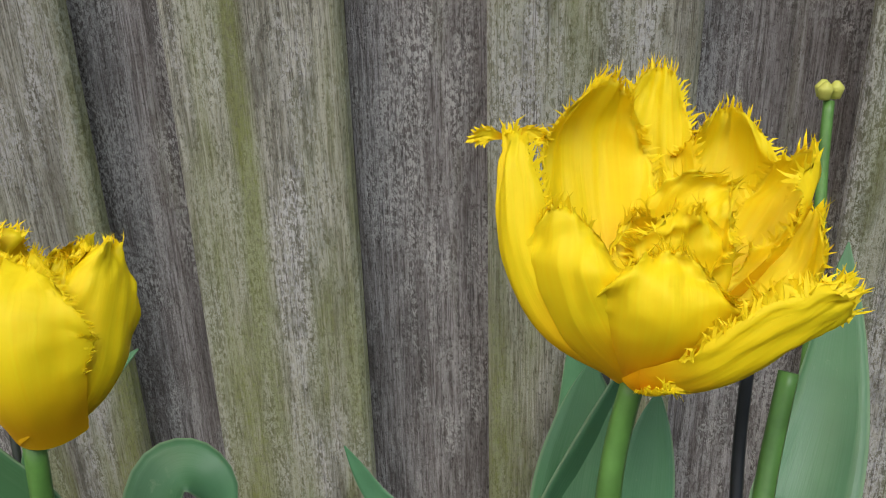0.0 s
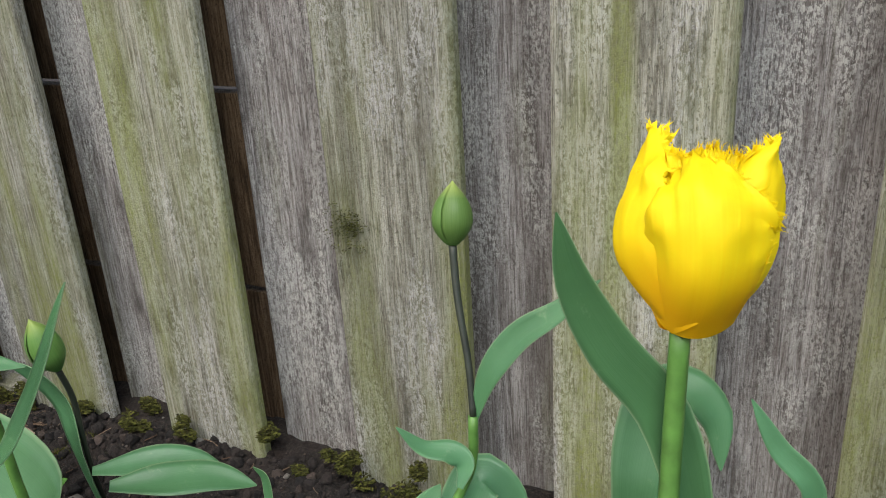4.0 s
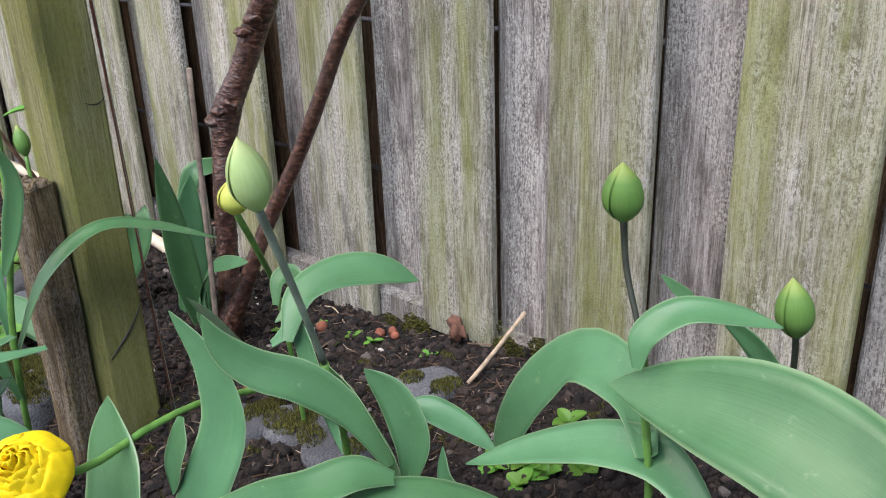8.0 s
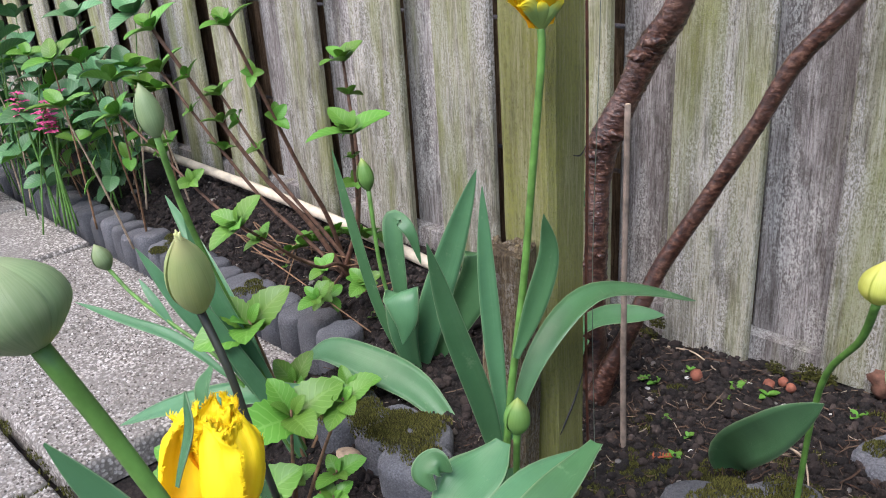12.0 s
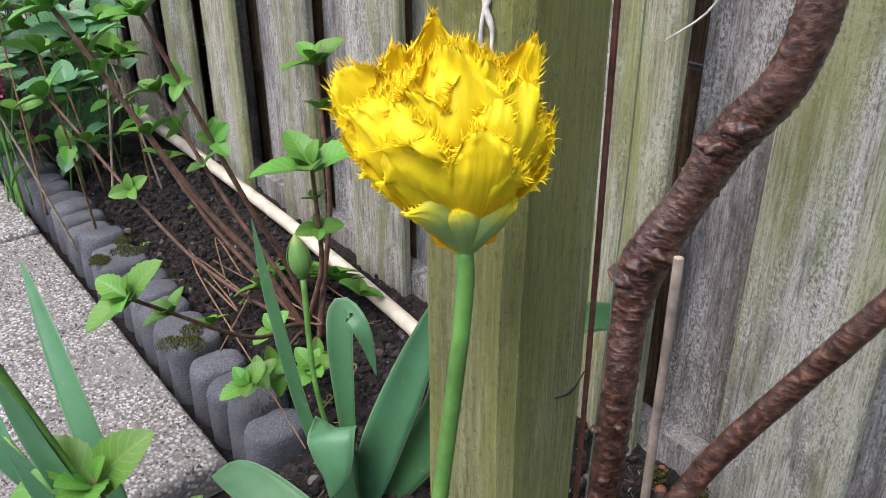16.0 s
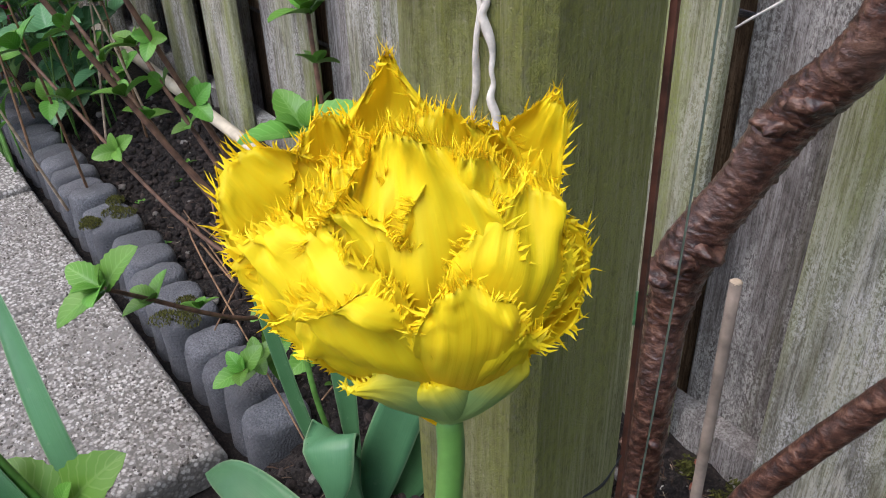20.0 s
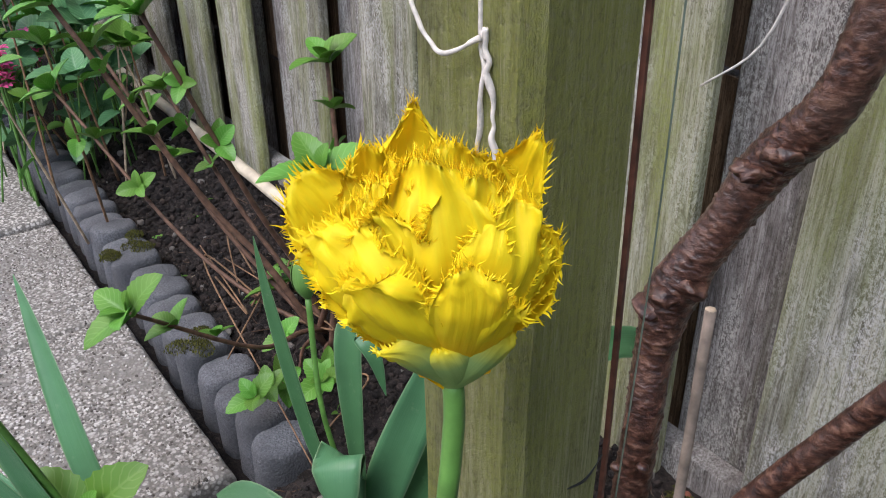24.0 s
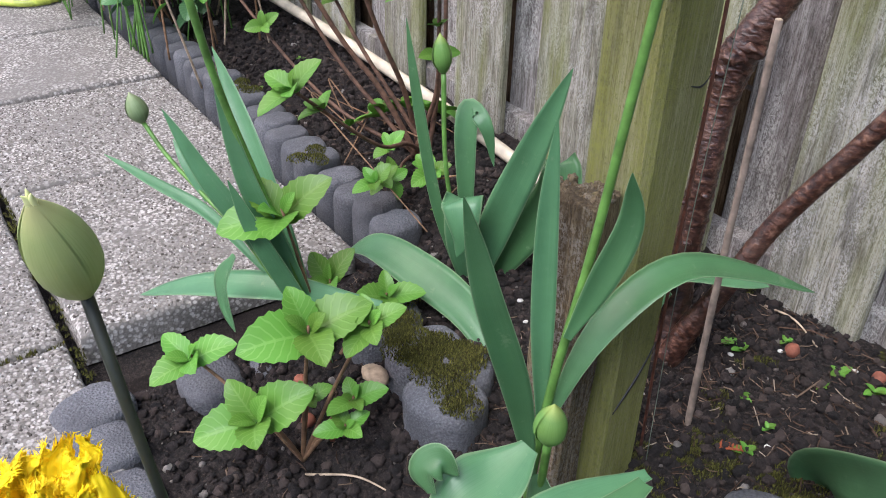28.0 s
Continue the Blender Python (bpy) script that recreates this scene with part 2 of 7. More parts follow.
    nt.links.new(mx.outputs[0], nt.nodes["Material Output"].inputs[0])
    return m


def plain(name, col, rough=0.6, scale=60.0, vary=0.35, metal=0.0):
    m, nt, b = material(name)
    co, rnd, tc = own_coords(nt)
    n = noise_at(nt, co, scale, 4.0)
    c = ramp(nt, n, [(0.3, tuple(v * (1 - vary) for v in col)), (0.7, tuple(min(1, v * (1 + vary)) for v in col))])
    nt.links.new(c, b.inputs["Base Color"])
    b.inputs["Roughness"].default_value, b.inputs["Metallic"].default_value = rough, metal
    bumped(nt, b, n, 0.3, 0.001)
    return m


def island_material(name, stops):
    """Small pieces, each with its own tone."""
    m, nt, b = material(name)
    geo, tc = nt.nodes.new("ShaderNodeNewGeometry"), nt.nodes.new("ShaderNodeTexCoord")
    col = ramp(nt, geo.outputs["Random Per Island"], stops)
    grain = noise_at(nt, tc.outputs["Object"], 400.0, 3.0, 0.6)
    col = mixed(nt, ramp(nt, grain, [(0.4, (0, 0, 0)), (0.7, (0.5, 0.5, 0.5))]), col, tuple(0.6 * v for v in stops[0][1]))
    nt.links.new(col, b.inputs["Base Color"])
    b.inputs["Roughness"].default_value = 0.9
    b.inputs["Specular IOR Level"].default_value = 0.25
    return m


BARK = bark_material()
SOIL = soil_material()
CRUMB = soil_material("soil_crumb", True)
SLAB = concrete("exposed_aggregate_concrete", (0.14, 0.128, 0.112), (0.37, 0.35, 0.315), (0.60, 0.58, 0.54), 170.0)
EDGING = concrete("charcoal_edging_concrete", (0.05, 0.053, 0.06), (0.115, 0.12, 0.132), (0.24, 0.245, 0.26), 300.0, False)
LEAF = leaf_material("tulip_leaf", (0.082, 0.225, 0.092), (0.115, 0.265, 0.125), 0.33, 0.18, 44.0, blotch=0.62, rim=(0.27, 0.40, 0.22))
SHRUB_LEAF = leaf_material("shrub_leaf", (0.15, 0.36, 0.05), (0.23, 0.45, 0.10), 0.38, 0.3, 14.0, pinnate=True)
DARK_LEAF = leaf_material("dark_ground_leaf", (0.12, 0.30, 0.12), (0.22, 0.42, 0.20), 0.4, 0.2, 14.0, pinnate=True)
PETAL = leaf_material("yellow_petal", (1.0, 0.79, 0.003), (1.0, 0.86, 0.012), 0.6, 0.32, 16.0, ([(0.12, (1, 1, 1)), (0.42, (0, 0, 0))], (1.0, 0.60, 0.003)), False, 0.97)
GREEN_PETAL = leaf_material("green_based_petal", (1.0, 0.80, 0.006), (1.0, 0.86, 0.02), 0.5, 0.2, 18.0, ([(0.50, (1, 1, 1)), (0.95, (0, 0, 0))], (0.30, 0.44, 0.13)), False, 0.95)
PINK = leaf_material("pink_petal", (0.75, 0.10, 0.33), (0.85, 0.22, 0.45), 0.5, 0.3)
BUD_ENDS = [(0.72, (0, 0, 0)), (1.0, (0.8, 0.8, 0.8))]
FRESHBUD = leaf_material("fresh_green_bud", (0.38, 0.49, 0.18), (0.46, 0.56, 0.25), 0.5, 0.18, 20.0, (BUD_ENDS, (0.55, 0.52, 0.24)))
GREENBUD = leaf_material("green_bud", (0.12, 0.26, 0.055), (0.18, 0.33, 0.09), 0.45, 0.15, 20.0, (BUD_ENDS, (0.42, 0.5, 0.13)))
GREYBUD = leaf_material("grey_green_bud", (0.21, 0.31, 0.14), (0.29, 0.38, 0.20), 0.5, 0.15, 20.0, (BUD_ENDS, (0.36, 0.42, 0.22)))
PALEBUD = leaf_material("pale_green_bud", (0.38, 0.53, 0.20), (0.48, 0.62, 0.30), 0.5, 0.15, 20.0, (BUD_ENDS, (0.62, 0.68, 0.3)))
YELLOWBUD = leaf_material("yellow_green_bud", (0.50, 0.56, 0.10), (0.58, 0.62, 0.16), 0.5, 0.2, 20.0, (BUD_ENDS, (0.75, 0.70, 0.15)))
PINKTIP = plain("pink_bud_tip", (0.50, 0.13, 0.17))
PALETIP = plain("pale_bud_tip", (0.62, 0.66, 0.30))
STEM = plain("green_stalk", (0.10, 0.235, 0.045), 0.45)
DARKSTEM = plain("dark_stalk", (0.026, 0.032, 0.022), 0.5)
GREYSTEM = plain("grey_green_stalk", (0.13, 0.17, 0.13), 0.5)
TWIG = plain("brown_twig", (0.20, 0.115, 0.06), 0.7, 90.0, 0.5)
STICK = plain("grey_brown_stick", (0.21, 0.165, 0.13), 0.8, 70.0, 0.4)
BROWN_BRANCH = plain("brown_branch", (0.135, 0.072, 0.045), 0.65, 90.0, 0.5)
PALE_TWIG = plain("pale_dry_twig", (0.42, 0.33, 0.23), 0.75, 90.0, 0.4)
BLACK = plain("black_rod", (0.015, 0.017, 0.018), 0.45)
RUST = plain("rusty_strip", (0.10, 0.035, 0.02), 0.7, 80.0, 0.7)
PIPE = plain("weathered_white_pipe", (0.62, 0.55, 0.42), 0.5, 25.0, 0.25)
TWINE = plain("white_twine", (0.62, 0.58, 0.52), 0.85, 200.0, 0.3)
CLAY = plain("clay_pebble", (0.25, 0.085, 0.05), 0.8, 120.0, 0.35)
MOSS = island_material("green_moss", [(0.0, (0.03, 0.025, 0.010)), (0.5, (0.075, 0.080, 0.018)), (1.0, (0.17, 0.17, 0.035))])
LITTER = island_material("dry_litter", [(0.0, (0.04, 0.024, 0.016)), (0.5, (0.11, 0.068, 0.045)), (0.85, (0.22, 0.16, 0.11)), (1.0, (0.42, 0.35, 0.26))])
PEBBLES = island_material("slab_pebbles", [(0.0, (0.075, 0.066, 0.058)), (0.3, (0.19, 0.175, 0.152)), (0.65, (0.34, 0.32, 0.285)), (0.92, (0.52, 0.50, 0.465)), (1.0, (0.68, 0.67, 0.64))])
HOSE = plain("yellow_green_hose", (0.42, 0.50, 0.08), 0.4)


# ---- helpers
def built(name, verts, faces, mat, parent=None, label="", uvs=None, smooth=True):
    me = bpy.data.meshes.new(name)
    me.from_pydata([tuple(v) for v in verts], [], faces)
    me.materials.append(mat)
    if uvs:
        lay = me.uv_layers.new(name="UVMap")
        for loop in me.loops:
            lay.data[loop.index].uv = uvs[loop.vertex_index]
    me.polygons.foreach_set("use_smooth", [smooth] * len(me.polygons))
    me.update()
    ob = new(name, me)
    if parent:
        ob.parent = parent
    return tagged(ob, label)


def thing(name, label, category, group="", kind=""):
    return tagged(new(name), label, category, group, kind)


def glide(points, n):
    """n + 1 points along a smooth curve through the given ones."""
    p = [Vector(q) for q in points]
    p = [2 * p[0] - p[1]] + p + [2 * p[-1] - p[-2]]
    out = []
    for k in range(n + 1):
        u = k / n * (len(p) - 3)
        i = min(int(u), len(p) - 4)
        u -= i
        a, b, c, d = p[i:i + 4]
        t1 = max(1e-4, (b - a).length) ** 0.5
        t2 = t1 + max(1e-4, (c - b).length) ** 0.5
        t3 = t2 + max(1e-4, (d - c).length) ** 0.5
        t = t1 + (t2 - t1) * u
        a1, a2, a3 = a.lerp(b, t / t1), b.lerp(c, (t - t1) / (t2 - t1)), c.lerp(d, (t - t2) / (t3 - t2))
        b1, b2 = a1.lerp(a2, t / t2), a2.lerp(a3, (t - t1) / (t3 - t1))
        out.append(b1.lerp(b2, u))
    return out


def tube(points, radii, sides=8, n=24, rough=0.0, rings=0.0):
    """Vertices and faces of a round tube; radii at even steps along it."""
    line = glide(points, n)
    verts, faces = [], []
    side, run = None, 0.0
    for k, c in enumerate(line):
        t = (line[min(k + 1, n)] - line[max(k - 1, 0)]).normalized()
        run += (c - line[max(k - 1, 0)]).length
        if side is None:
            side = t.orthogonal().normalized()
        side = (side - t * side.dot(t)).normalized()
        other = t.cross(side)
        u = k / n * (len(radii) - 1)
        i = min(int(u), len(radii) - 2)
        r = radii[i] + (radii[i + 1] - radii[i]) * (u - i)
        for j in range(sides):
            a = 2 * math.pi * j / sides
            q = 1 + (rough * (noise.noise(c * 60 + Vector((j, 0, 0))) + 0.6 * noise.noise(c * 170 + Vector((0, j, 0)))) if rough else 0)
            if rings:
                q += rings * (1.5 * max(0.0, noise.noise(Vector((7.0 * math.cos(a), 7.0 * math.sin(a), run * 210))) - 0.12) + 0.35 * noise.noise(Vector((math.cos(a), math.sin(a), run * 28))))
            verts.append(c + (side * math.cos(a) + other * math.sin(a)) * r * q)
    for k in range(n):
        for j in range(sides):
            a, b = k * sides + j, k * sides + (j + 1) % sides
            faces.append((a, b, b + sides, a + sides))
    faces += [tuple(range(sides))[::-1], tuple(range(n * sides, (n + 1) * sides))]
    return verts, faces


def stem(parent, points, r, mat, name="stalk", label="", sides=8):
    v, f = tube(points, [r * 1.12, r, r * 0.95], sides, 16)
    return built(name, v, f, mat, parent, label)


def leaf(parent, points, w, face=(0, -0.6, 0.8), mat=None, fold=0.30, name="leaf", shape=0.42, n=20, wave=0.05, foot=0.30):
    """A blade along the points, w wide, its upper side turned to face."""
    line, face = glide(points, n), Vector(face).normalized()
    verts, uvs, faces, across = [], [], [], 7
    ph = (points[0][0] * 91 + points[-1][1] * 57) % 6.28
    rows = []
    for k, c in enumerate(line):
        s = k / n
        t = (line[min(k + 1, n)] - line[max(k - 1, 0)]).normalized()
        side = t.cross(face)
        if side.length < 0.25 and rows:
            side = rows[-1]
        side = side.normalized()
        if rows:
            if side.dot(rows[-1]) < 0:
                side = -side
            side = (side * 0.5 + rows[-1] * 0.5).normalized()
        rows.append(side)
        up = side.cross(t).normalized()
        if s < shape:
            q = foot + (1 - foot) * math.sin(s / shape * math.pi / 2) ** 1.2
        else:
            q = max(0.0, 1 - ((s - shape) / (1 - shape)) ** 2.1) ** 0.85
        half = max(0.0004, 0.5 * w * q)
        for j in range(across):
            a = 2 * j / (across - 1) - 1
            lift = fold * half * (abs(a) ** 1.6 - 0.4) * (1 - 0.5 * s)
            rip = wave * w * a * abs(a) * math.sin(9 * s + ph + 1.3 * a) * q
            verts.append(c + side * half * a + up * (lift + rip))
            uvs.append((a, s))
    top = len(verts)
    for k in range(n + 1):
        for j in range(across):
            i = k * across + j
            mid = verts[k * across + across // 2]
            up = rows[k].cross((line[min(k + 1, n)] - line[max(k - 1, 0)]).normalized()).normalized()
            verts.append(verts[i] - up * 0.0007)
            uvs.append(uvs[i])
    for k in range(n):
        for j in range(across - 1):
            a = k * across + j
            faces.append((a, a + 1, a + across + 1, a + across))
            faces.append((top + a + across, top + a + across + 1, top + a + 1, top + a))
        a, b = k * across, k * across + across - 1
        faces.append((a, a + across, top + a + across, top + a))
        faces.append((b + across, b, top + b, top + b + across))
    return built(name, verts, faces, mat or LEAF, parent, "", uvs)


def petal(parent, base, axis, phi, h, r, width, flare, close, ruffle, fringe, rng, mat, name="petal", lean=0.0, r0=0.1):
    """A cupped petal with an optional fringe of fine points along its rim."""
    axis = Vector(axis).normalized()
    e1 = axis.orthogonal().normalized()
    e2 = axis.cross(e1)
    base = Vector(base)
    rows, cols = 14, 13
    seed = rng.random() * 50
    verts, uvs, faces = [], [], []

    def place(s, a):
        rad = r * (r0 + (1 - r0) * math.sin(min(1.0, s * 1.75) * math.pi / 2) ** 0.8) * (1 - close * max(0, s - 0.45) ** 1.5 * 1.7) + flare * s * s
        full = width * (0.42 + 0.58 * math.sin(min(1, s * 1.7) * math.pi / 2)) * (1 - 0.40 * max(0, (s - 0.72) / 0.28) ** 2)
        ang = a * full / max(rad, 0.25 * r)
        zz = h * (s - 0.13 * s * s * a * a) * (1 - 0.16 * (flare / r if flare > 0 else 0) * s * s)
        nz = noise.noise(Vector((a * 2.2, s * 3.0, seed)))
        nf = noise.noise(Vector((a * 6.0, s * 7.0, seed + 9)))
        rad += ruffle * s * (nz * 1.6 + 0.7 * nf) + lean * s * s * a
        ang += ruffle * 4 * nf * s
        c = phi + ang
        return base + (e1 * math.cos(c) + e2 * math.sin(c)) * max(0.001, rad) + axis * (zz + ruffle * s * nf)

    for k in range(rows + 1):
        for j in range(cols + 1):
            s, a = k / rows, 2 * j / cols - 1
            verts.append(place(s, a))
            uvs.append((a, s))
    count = len(verts)
    nrm = [None] * count
    for k in range(rows + 1):
        for j in range(cols + 1):
            i = k * (cols + 1) + j
            du = verts[k * (cols + 1) + min(j + 1, cols)] - verts[k * (cols + 1) + max(j - 1, 0)]
            dv = verts[min(k + 1, rows) * (cols + 1) + j] - verts[max(k - 1, 0) * (cols + 1) + j]
            nrm[i] = du.cross(dv).normalized()
    for i in range(count):
        verts.append(verts[i] - nrm[i] * 0.0008)
        uvs.append(uvs[i])
    for k in range(rows):
        for j in range(cols):
            a = k * (cols + 1) + j
            q = (a, a + 1, a + cols + 2, a + cols + 1)
            faces.append(q)
            faces.append(tuple(count + i for i in q[::-1]))
    rim = [k * (cols + 1) for k in range(5, rows)] + [rows * (cols + 1) + j for j in range(cols + 1)] + [k * (cols + 1) + cols for k in range(rows - 1, 4, -1)]
    for a, b in zip(rim, rim[1:]):
        faces.append((a, b, b + count, a + count))
    if fringe:
        for a, b in zip(rim, rim[1:]):
            for f in range(3):
                p = verts[a].lerp(verts[b], (f + rng.random() * 0.8) / 3)
                s = uvs[a][1]
                k, j = divmod(a, cols + 1)
                inner = verts[max(0, k - 2) * (cols + 1) + min(max(j, 2), cols - 2)]
                way = (p - inner).normalized()
                way = (way + Vector((rng.gauss(0, 0.45), rng.gauss(0, 0.45), rng.gauss(0, 0.35)))).normalized()
                size = fringe * rng.uniform(0.45, 1.25) * (0.55 + 0.45 * s)
                tang = (verts[b] - verts[a]).normalized() * 0.0007 * (1 + 120 * fringe) / 1.6
                n0 = nrm[a] * 0.0006
                mid = p + way * size * 0.55
                tip = mid + (way + nrm[a] * rng.gauss(0, 0.8)).normalized() * size * 0.5
                i = len(verts)
                verts += [p - tang, p + tang, p - n0 * 2, mid - tang * 0.6, mid + tang * 0.6, mid - n0, tip]
                uvs += [uvs[a]] * 7
                faces += [(i, i + 1, i + 4, i + 3), (i + 1, i + 2, i + 5, i + 4), (i + 2, i, i + 3, i + 5),
                          (i + 3, i + 4, i + 6), (i + 4, i + 5, i + 6), (i + 5, i + 3, i + 6)]
    return built(name, verts, faces, mat, parent, "", uvs)


def tepal(parent, points, w, face, cup=0.5, seed=1, fringe=0.0040, ruffle=0.16, mat=None, top=0.58, foot=0.3, blunt=0.5):
    """A broad tulip petal along the points, hollow towards face, its rim cut into fine ragged teeth."""
    rng = random.Random(seed)
    rows, cols = 26, 24
    line, face = glide(points, rows), Vector(face).normalized()
    verts, uvs, faces, ups, last = [], [], [], [], None
    for k, c in enumerate(line):
        s = k / rows
        t = (line[min(k + 1, rows)] - line[max(k - 1, 0)]).normalized()
        side = t.cross(face).normalized()
        if last is not None:
            side = (side + last).normalized()
        last = side
        up = side.cross(t).normalized()
        q = foot + (1 - foot) * math.sin(s / top * math.pi / 2) if s < top else 1 - blunt * ((s - top) / (1 - top)) ** 2.2
        for j in range(cols + 1):
            a = 2 * j / cols - 1
            half = 0.5 * w * q * (1 + 0.10 * s * noise.noise(Vector((s * 5, 3 * a, seed))))
            n1 = noise.noise(Vector((a * 1.7, s * 2.6, seed * 3.1)))
            n2 = noise.noise(Vector((a * 4.5, s * 8.0, seed * 1.7)))
            lift = cup * half * (a * a - 0.3) + 0.05 * w * s * noise.noise(Vector((a * 8.0, s * 2.2, seed * 2.3))) + ruffle * w * s ** 1.5 * (1.3 * n1 + 0.8 * n2 * (0.25 + a * a))
            lift += 0.10 * w * ruffle / 0.16 * (max(abs(a), s) if s > 0.35 else 0.0) ** 5 * noise.noise(Vector((a * 9.0, s * 9.0, seed * 0.7)))
            back = t * w * 0.20 * s * s * a * a + t * w * 0.05 * s ** 3 * noise.noise(Vector((a * 6, seed, 0)))
            verts.append(c + side * half * a * (1 - 0.2 * cup * a * a) + up * lift - back)
            uvs.append((a, s))
            ups.append(up)
    count = len(verts)
    verts += [v - u * 0.0005 for v, u in zip(verts, ups)]
    uvs += uvs
    w1 = cols + 1
    for k in range(rows):
        for j in range(cols):
            a = k * w1 + j
            q = (a, a + 1, a + w1 + 1, a + w1)
            faces += [q, tuple(count + i for i in q[::-1])]
    rim = [k * w1 for k in range(9, rows)] + [rows * w1 + j for j in range(w1)] + [k * w1 + cols for k in range(rows - 1, 8, -1)]
    for a, b in zip(rim, rim[1:]):
        faces.append((a, b, b + count, a + count))
        gap = (verts[b] - verts[a]).length
        for f in range(max(1, int(gap / 0.00062)) if fringe else 0):
            p = verts[a].lerp(verts[b], rng.random())
            k, j = divmod(a, w1)
            inner = verts[max(0, k - 3) * w1 + min(max(j, 5), cols - 5)]
            way = (p - inner).normalized()
            way = (way + Vector((rng.gauss(0, 0.3), rng.gauss(0, 0.3), rng.gauss(0, 0.3)))).normalized()
            size = 0.82 * fringe * rng.uniform(0.35, 1.4) * (0.35 + 0.65 * uvs[a][1])
            tang = (verts[b] - verts[a]).normalized() * rng.uniform(0.00032, 0.00060)
            n0 = ups[a] * 0.0004
            mid = p + way * size * 0.55
            tip = mid + (way + ups[a] * rng.gauss(0, 0.7) + tang.normalized() * rng.gauss(0, 0.5)).normalized() * size * 0.55
            i = len(verts)
            p = p - way * 0.0006
            verts += [p - tang, p + tang, p - n0 * 2, mid - tang * 0.6, mid + tang * 0.6, mid - n0, tip]
            uvs += [uvs[a]] * 7
            faces += [(i, i + 1, i + 4, i + 3), (i + 1, i + 2, i + 5, i + 4), (i + 2, i, i + 3, i + 5),
                      (i + 3, i + 4, i + 6), (i + 4, i + 5, i + 6), (i + 5, i + 3, i + 6)]
    ob = built("petal", verts, faces, mat or PETAL, parent, "", uvs)
    ob.data.polygons.foreach_set("use_smooth", [p.vertices[0] < 2 * count and p.vertices[-1] < 2 * count for p in ob.data.polygons])
    return ob


def ovate(parent, at, out, up, size, wide, mat, rng, arch=0.25):
    """A broad pointed leaf with a toothed rim, arching away from its stalk."""
    at, out, up = Vector(at), Vector(out).normalized(), Vector(up).normalized()
    side = out.cross(up).normalized()
    up = side.cross(out).normalized()
    n, m = 14, 8
    verts, uvs, faces = [], [], []
    tilt = rng.gauss(0, 0.15)
    for k in range(n + 1):
        s = k / n
        q = math.sin(math.pi * s ** 0.84) ** 0.62 if 0 < s < 1 else 0.02
        q = max(q, 0.05 if s < 0.5 else 0.01) * (1.0 + (0.05 if k % 2 else -0.05) * (s > 0.2))
        for j in range(m + 1):
            a = 2 * j / m - 1
            y = 0.5 * wide * q * a
            z = arch * size * (0.9 * s - 1.5 * s * s) + 0.30 * abs(y) + tilt * y + 0.018 * size * math.sin(30 * (s - 0.3 * abs(a))) * abs(a) * (1 - abs(a))
            verts.append(at + out * size * (s - 0.10 * abs(a) * (1 - s)) + side * y + up * z)
            uvs.append((a, s))
    count = len(verts)
    verts += [v - up * 0.0005 for v in verts]
    uvs += uvs
    for k in range(n):
        for j in range(m):
            a = k * (m + 1) + j
            q = (a, a + 1, a + m + 2, a + m + 1)
            faces += [q, tuple(count + i for i in q[::-1])]
    return built("leaf", verts, faces, mat, parent, "", uvs)


def rosette(parent, centre, axis, r):
    """A double tulip seen from above: rings of rounded petals folded inwards."""
    rng = random.Random(4)
    axis = Vector(axis).normalized()
    base = Vector(centre) - axis * r * 0.9
    for layer, count in ((0, 5), (1, 5), (2, 5), (3, 4), (4, 3), (5, 3)):
        for k in range(count):
            phi = 2 * math.pi * (k + 0.5 * (layer % 2)) / count + rng.gauss(0, 0.15)
            petal(parent, base + axis * r * 0.03 * layer, axis, phi, r * (1.15 + 0.09 * layer), r * (1.0 - 0.165 * layer), r * (0.62 - 0.06 * layer),
                  rng.uniform(-0.03, 0.08) * r if layer < 1 else 0.0, rng.uniform(0.58, 0.66), r * 0.05, 0.0, rng, PETAL)


def bud(parent, base, top, r, mat, tip=None):
    """A closed bud: three tepals wrapped to a point."""
    base, top = Vector(base), Vector(top)
    axis = (top - base).normalized()
    h = (top - base).length
    e1 = axis.orthogonal().normalized()
    e2 = axis.cross(e1)
    n, m = 14, 9
    for k in range(3):
        verts, uvs, faces = [], [], []
        for i in range(n + 1):
            s = i / n
            rad = r * (math.sin((0.25 + 0.75 * s / 0.36) * math.pi / 2) if s < 0.36 else max(0.004, math.cos(math.pi / 2 * ((s - 0.36) / 0.64) ** 1.25)) ** 1.12)
            for j in range(m + 1):
                a = 2 * j / m - 1
                ang = 2 * math.pi * k / 3 + 0.5 + a * math.radians(66)
                q = rad * (1 + 0.07 * a + 0.07 * (1 - abs(a) ** 3))
                verts.append(base + axis * h * s + (e1 * math.cos(ang) + e2 * math.sin(ang)) * q)
                uvs.append((a, s))
        for i in range(n):
            for j in range(m):
                a = i * (m + 1) + j
                faces.append((a, a + 1, a + m + 2, a + m + 1))
        built("tepal", verts, faces, mat, parent, "", uvs)
    v, f = tube([base - axis * h * 0.03, base + axis * h * 0.06], [r * 0.30, r * 0.55], 10, 3)
    built("receptacle", v, f, mat, parent, "", [(0, 0.1)] * len(v))
    if tip:
        for k in range(3):
            d = (e1 * math.cos(2.1 * k) + e2 * math.sin(2.1 * k)) * r * 0.06
            v, f = tube([top - axis * h * 0.12 + d, top - axis * h * 0.04 + d, top + axis * h * 0.02 + d * 2.5], [r * 0.18, r * 0.13, r * 0.02], 6, 5)
            built("bud_tip", v, f, tip, parent, "coloured tip of the bud")


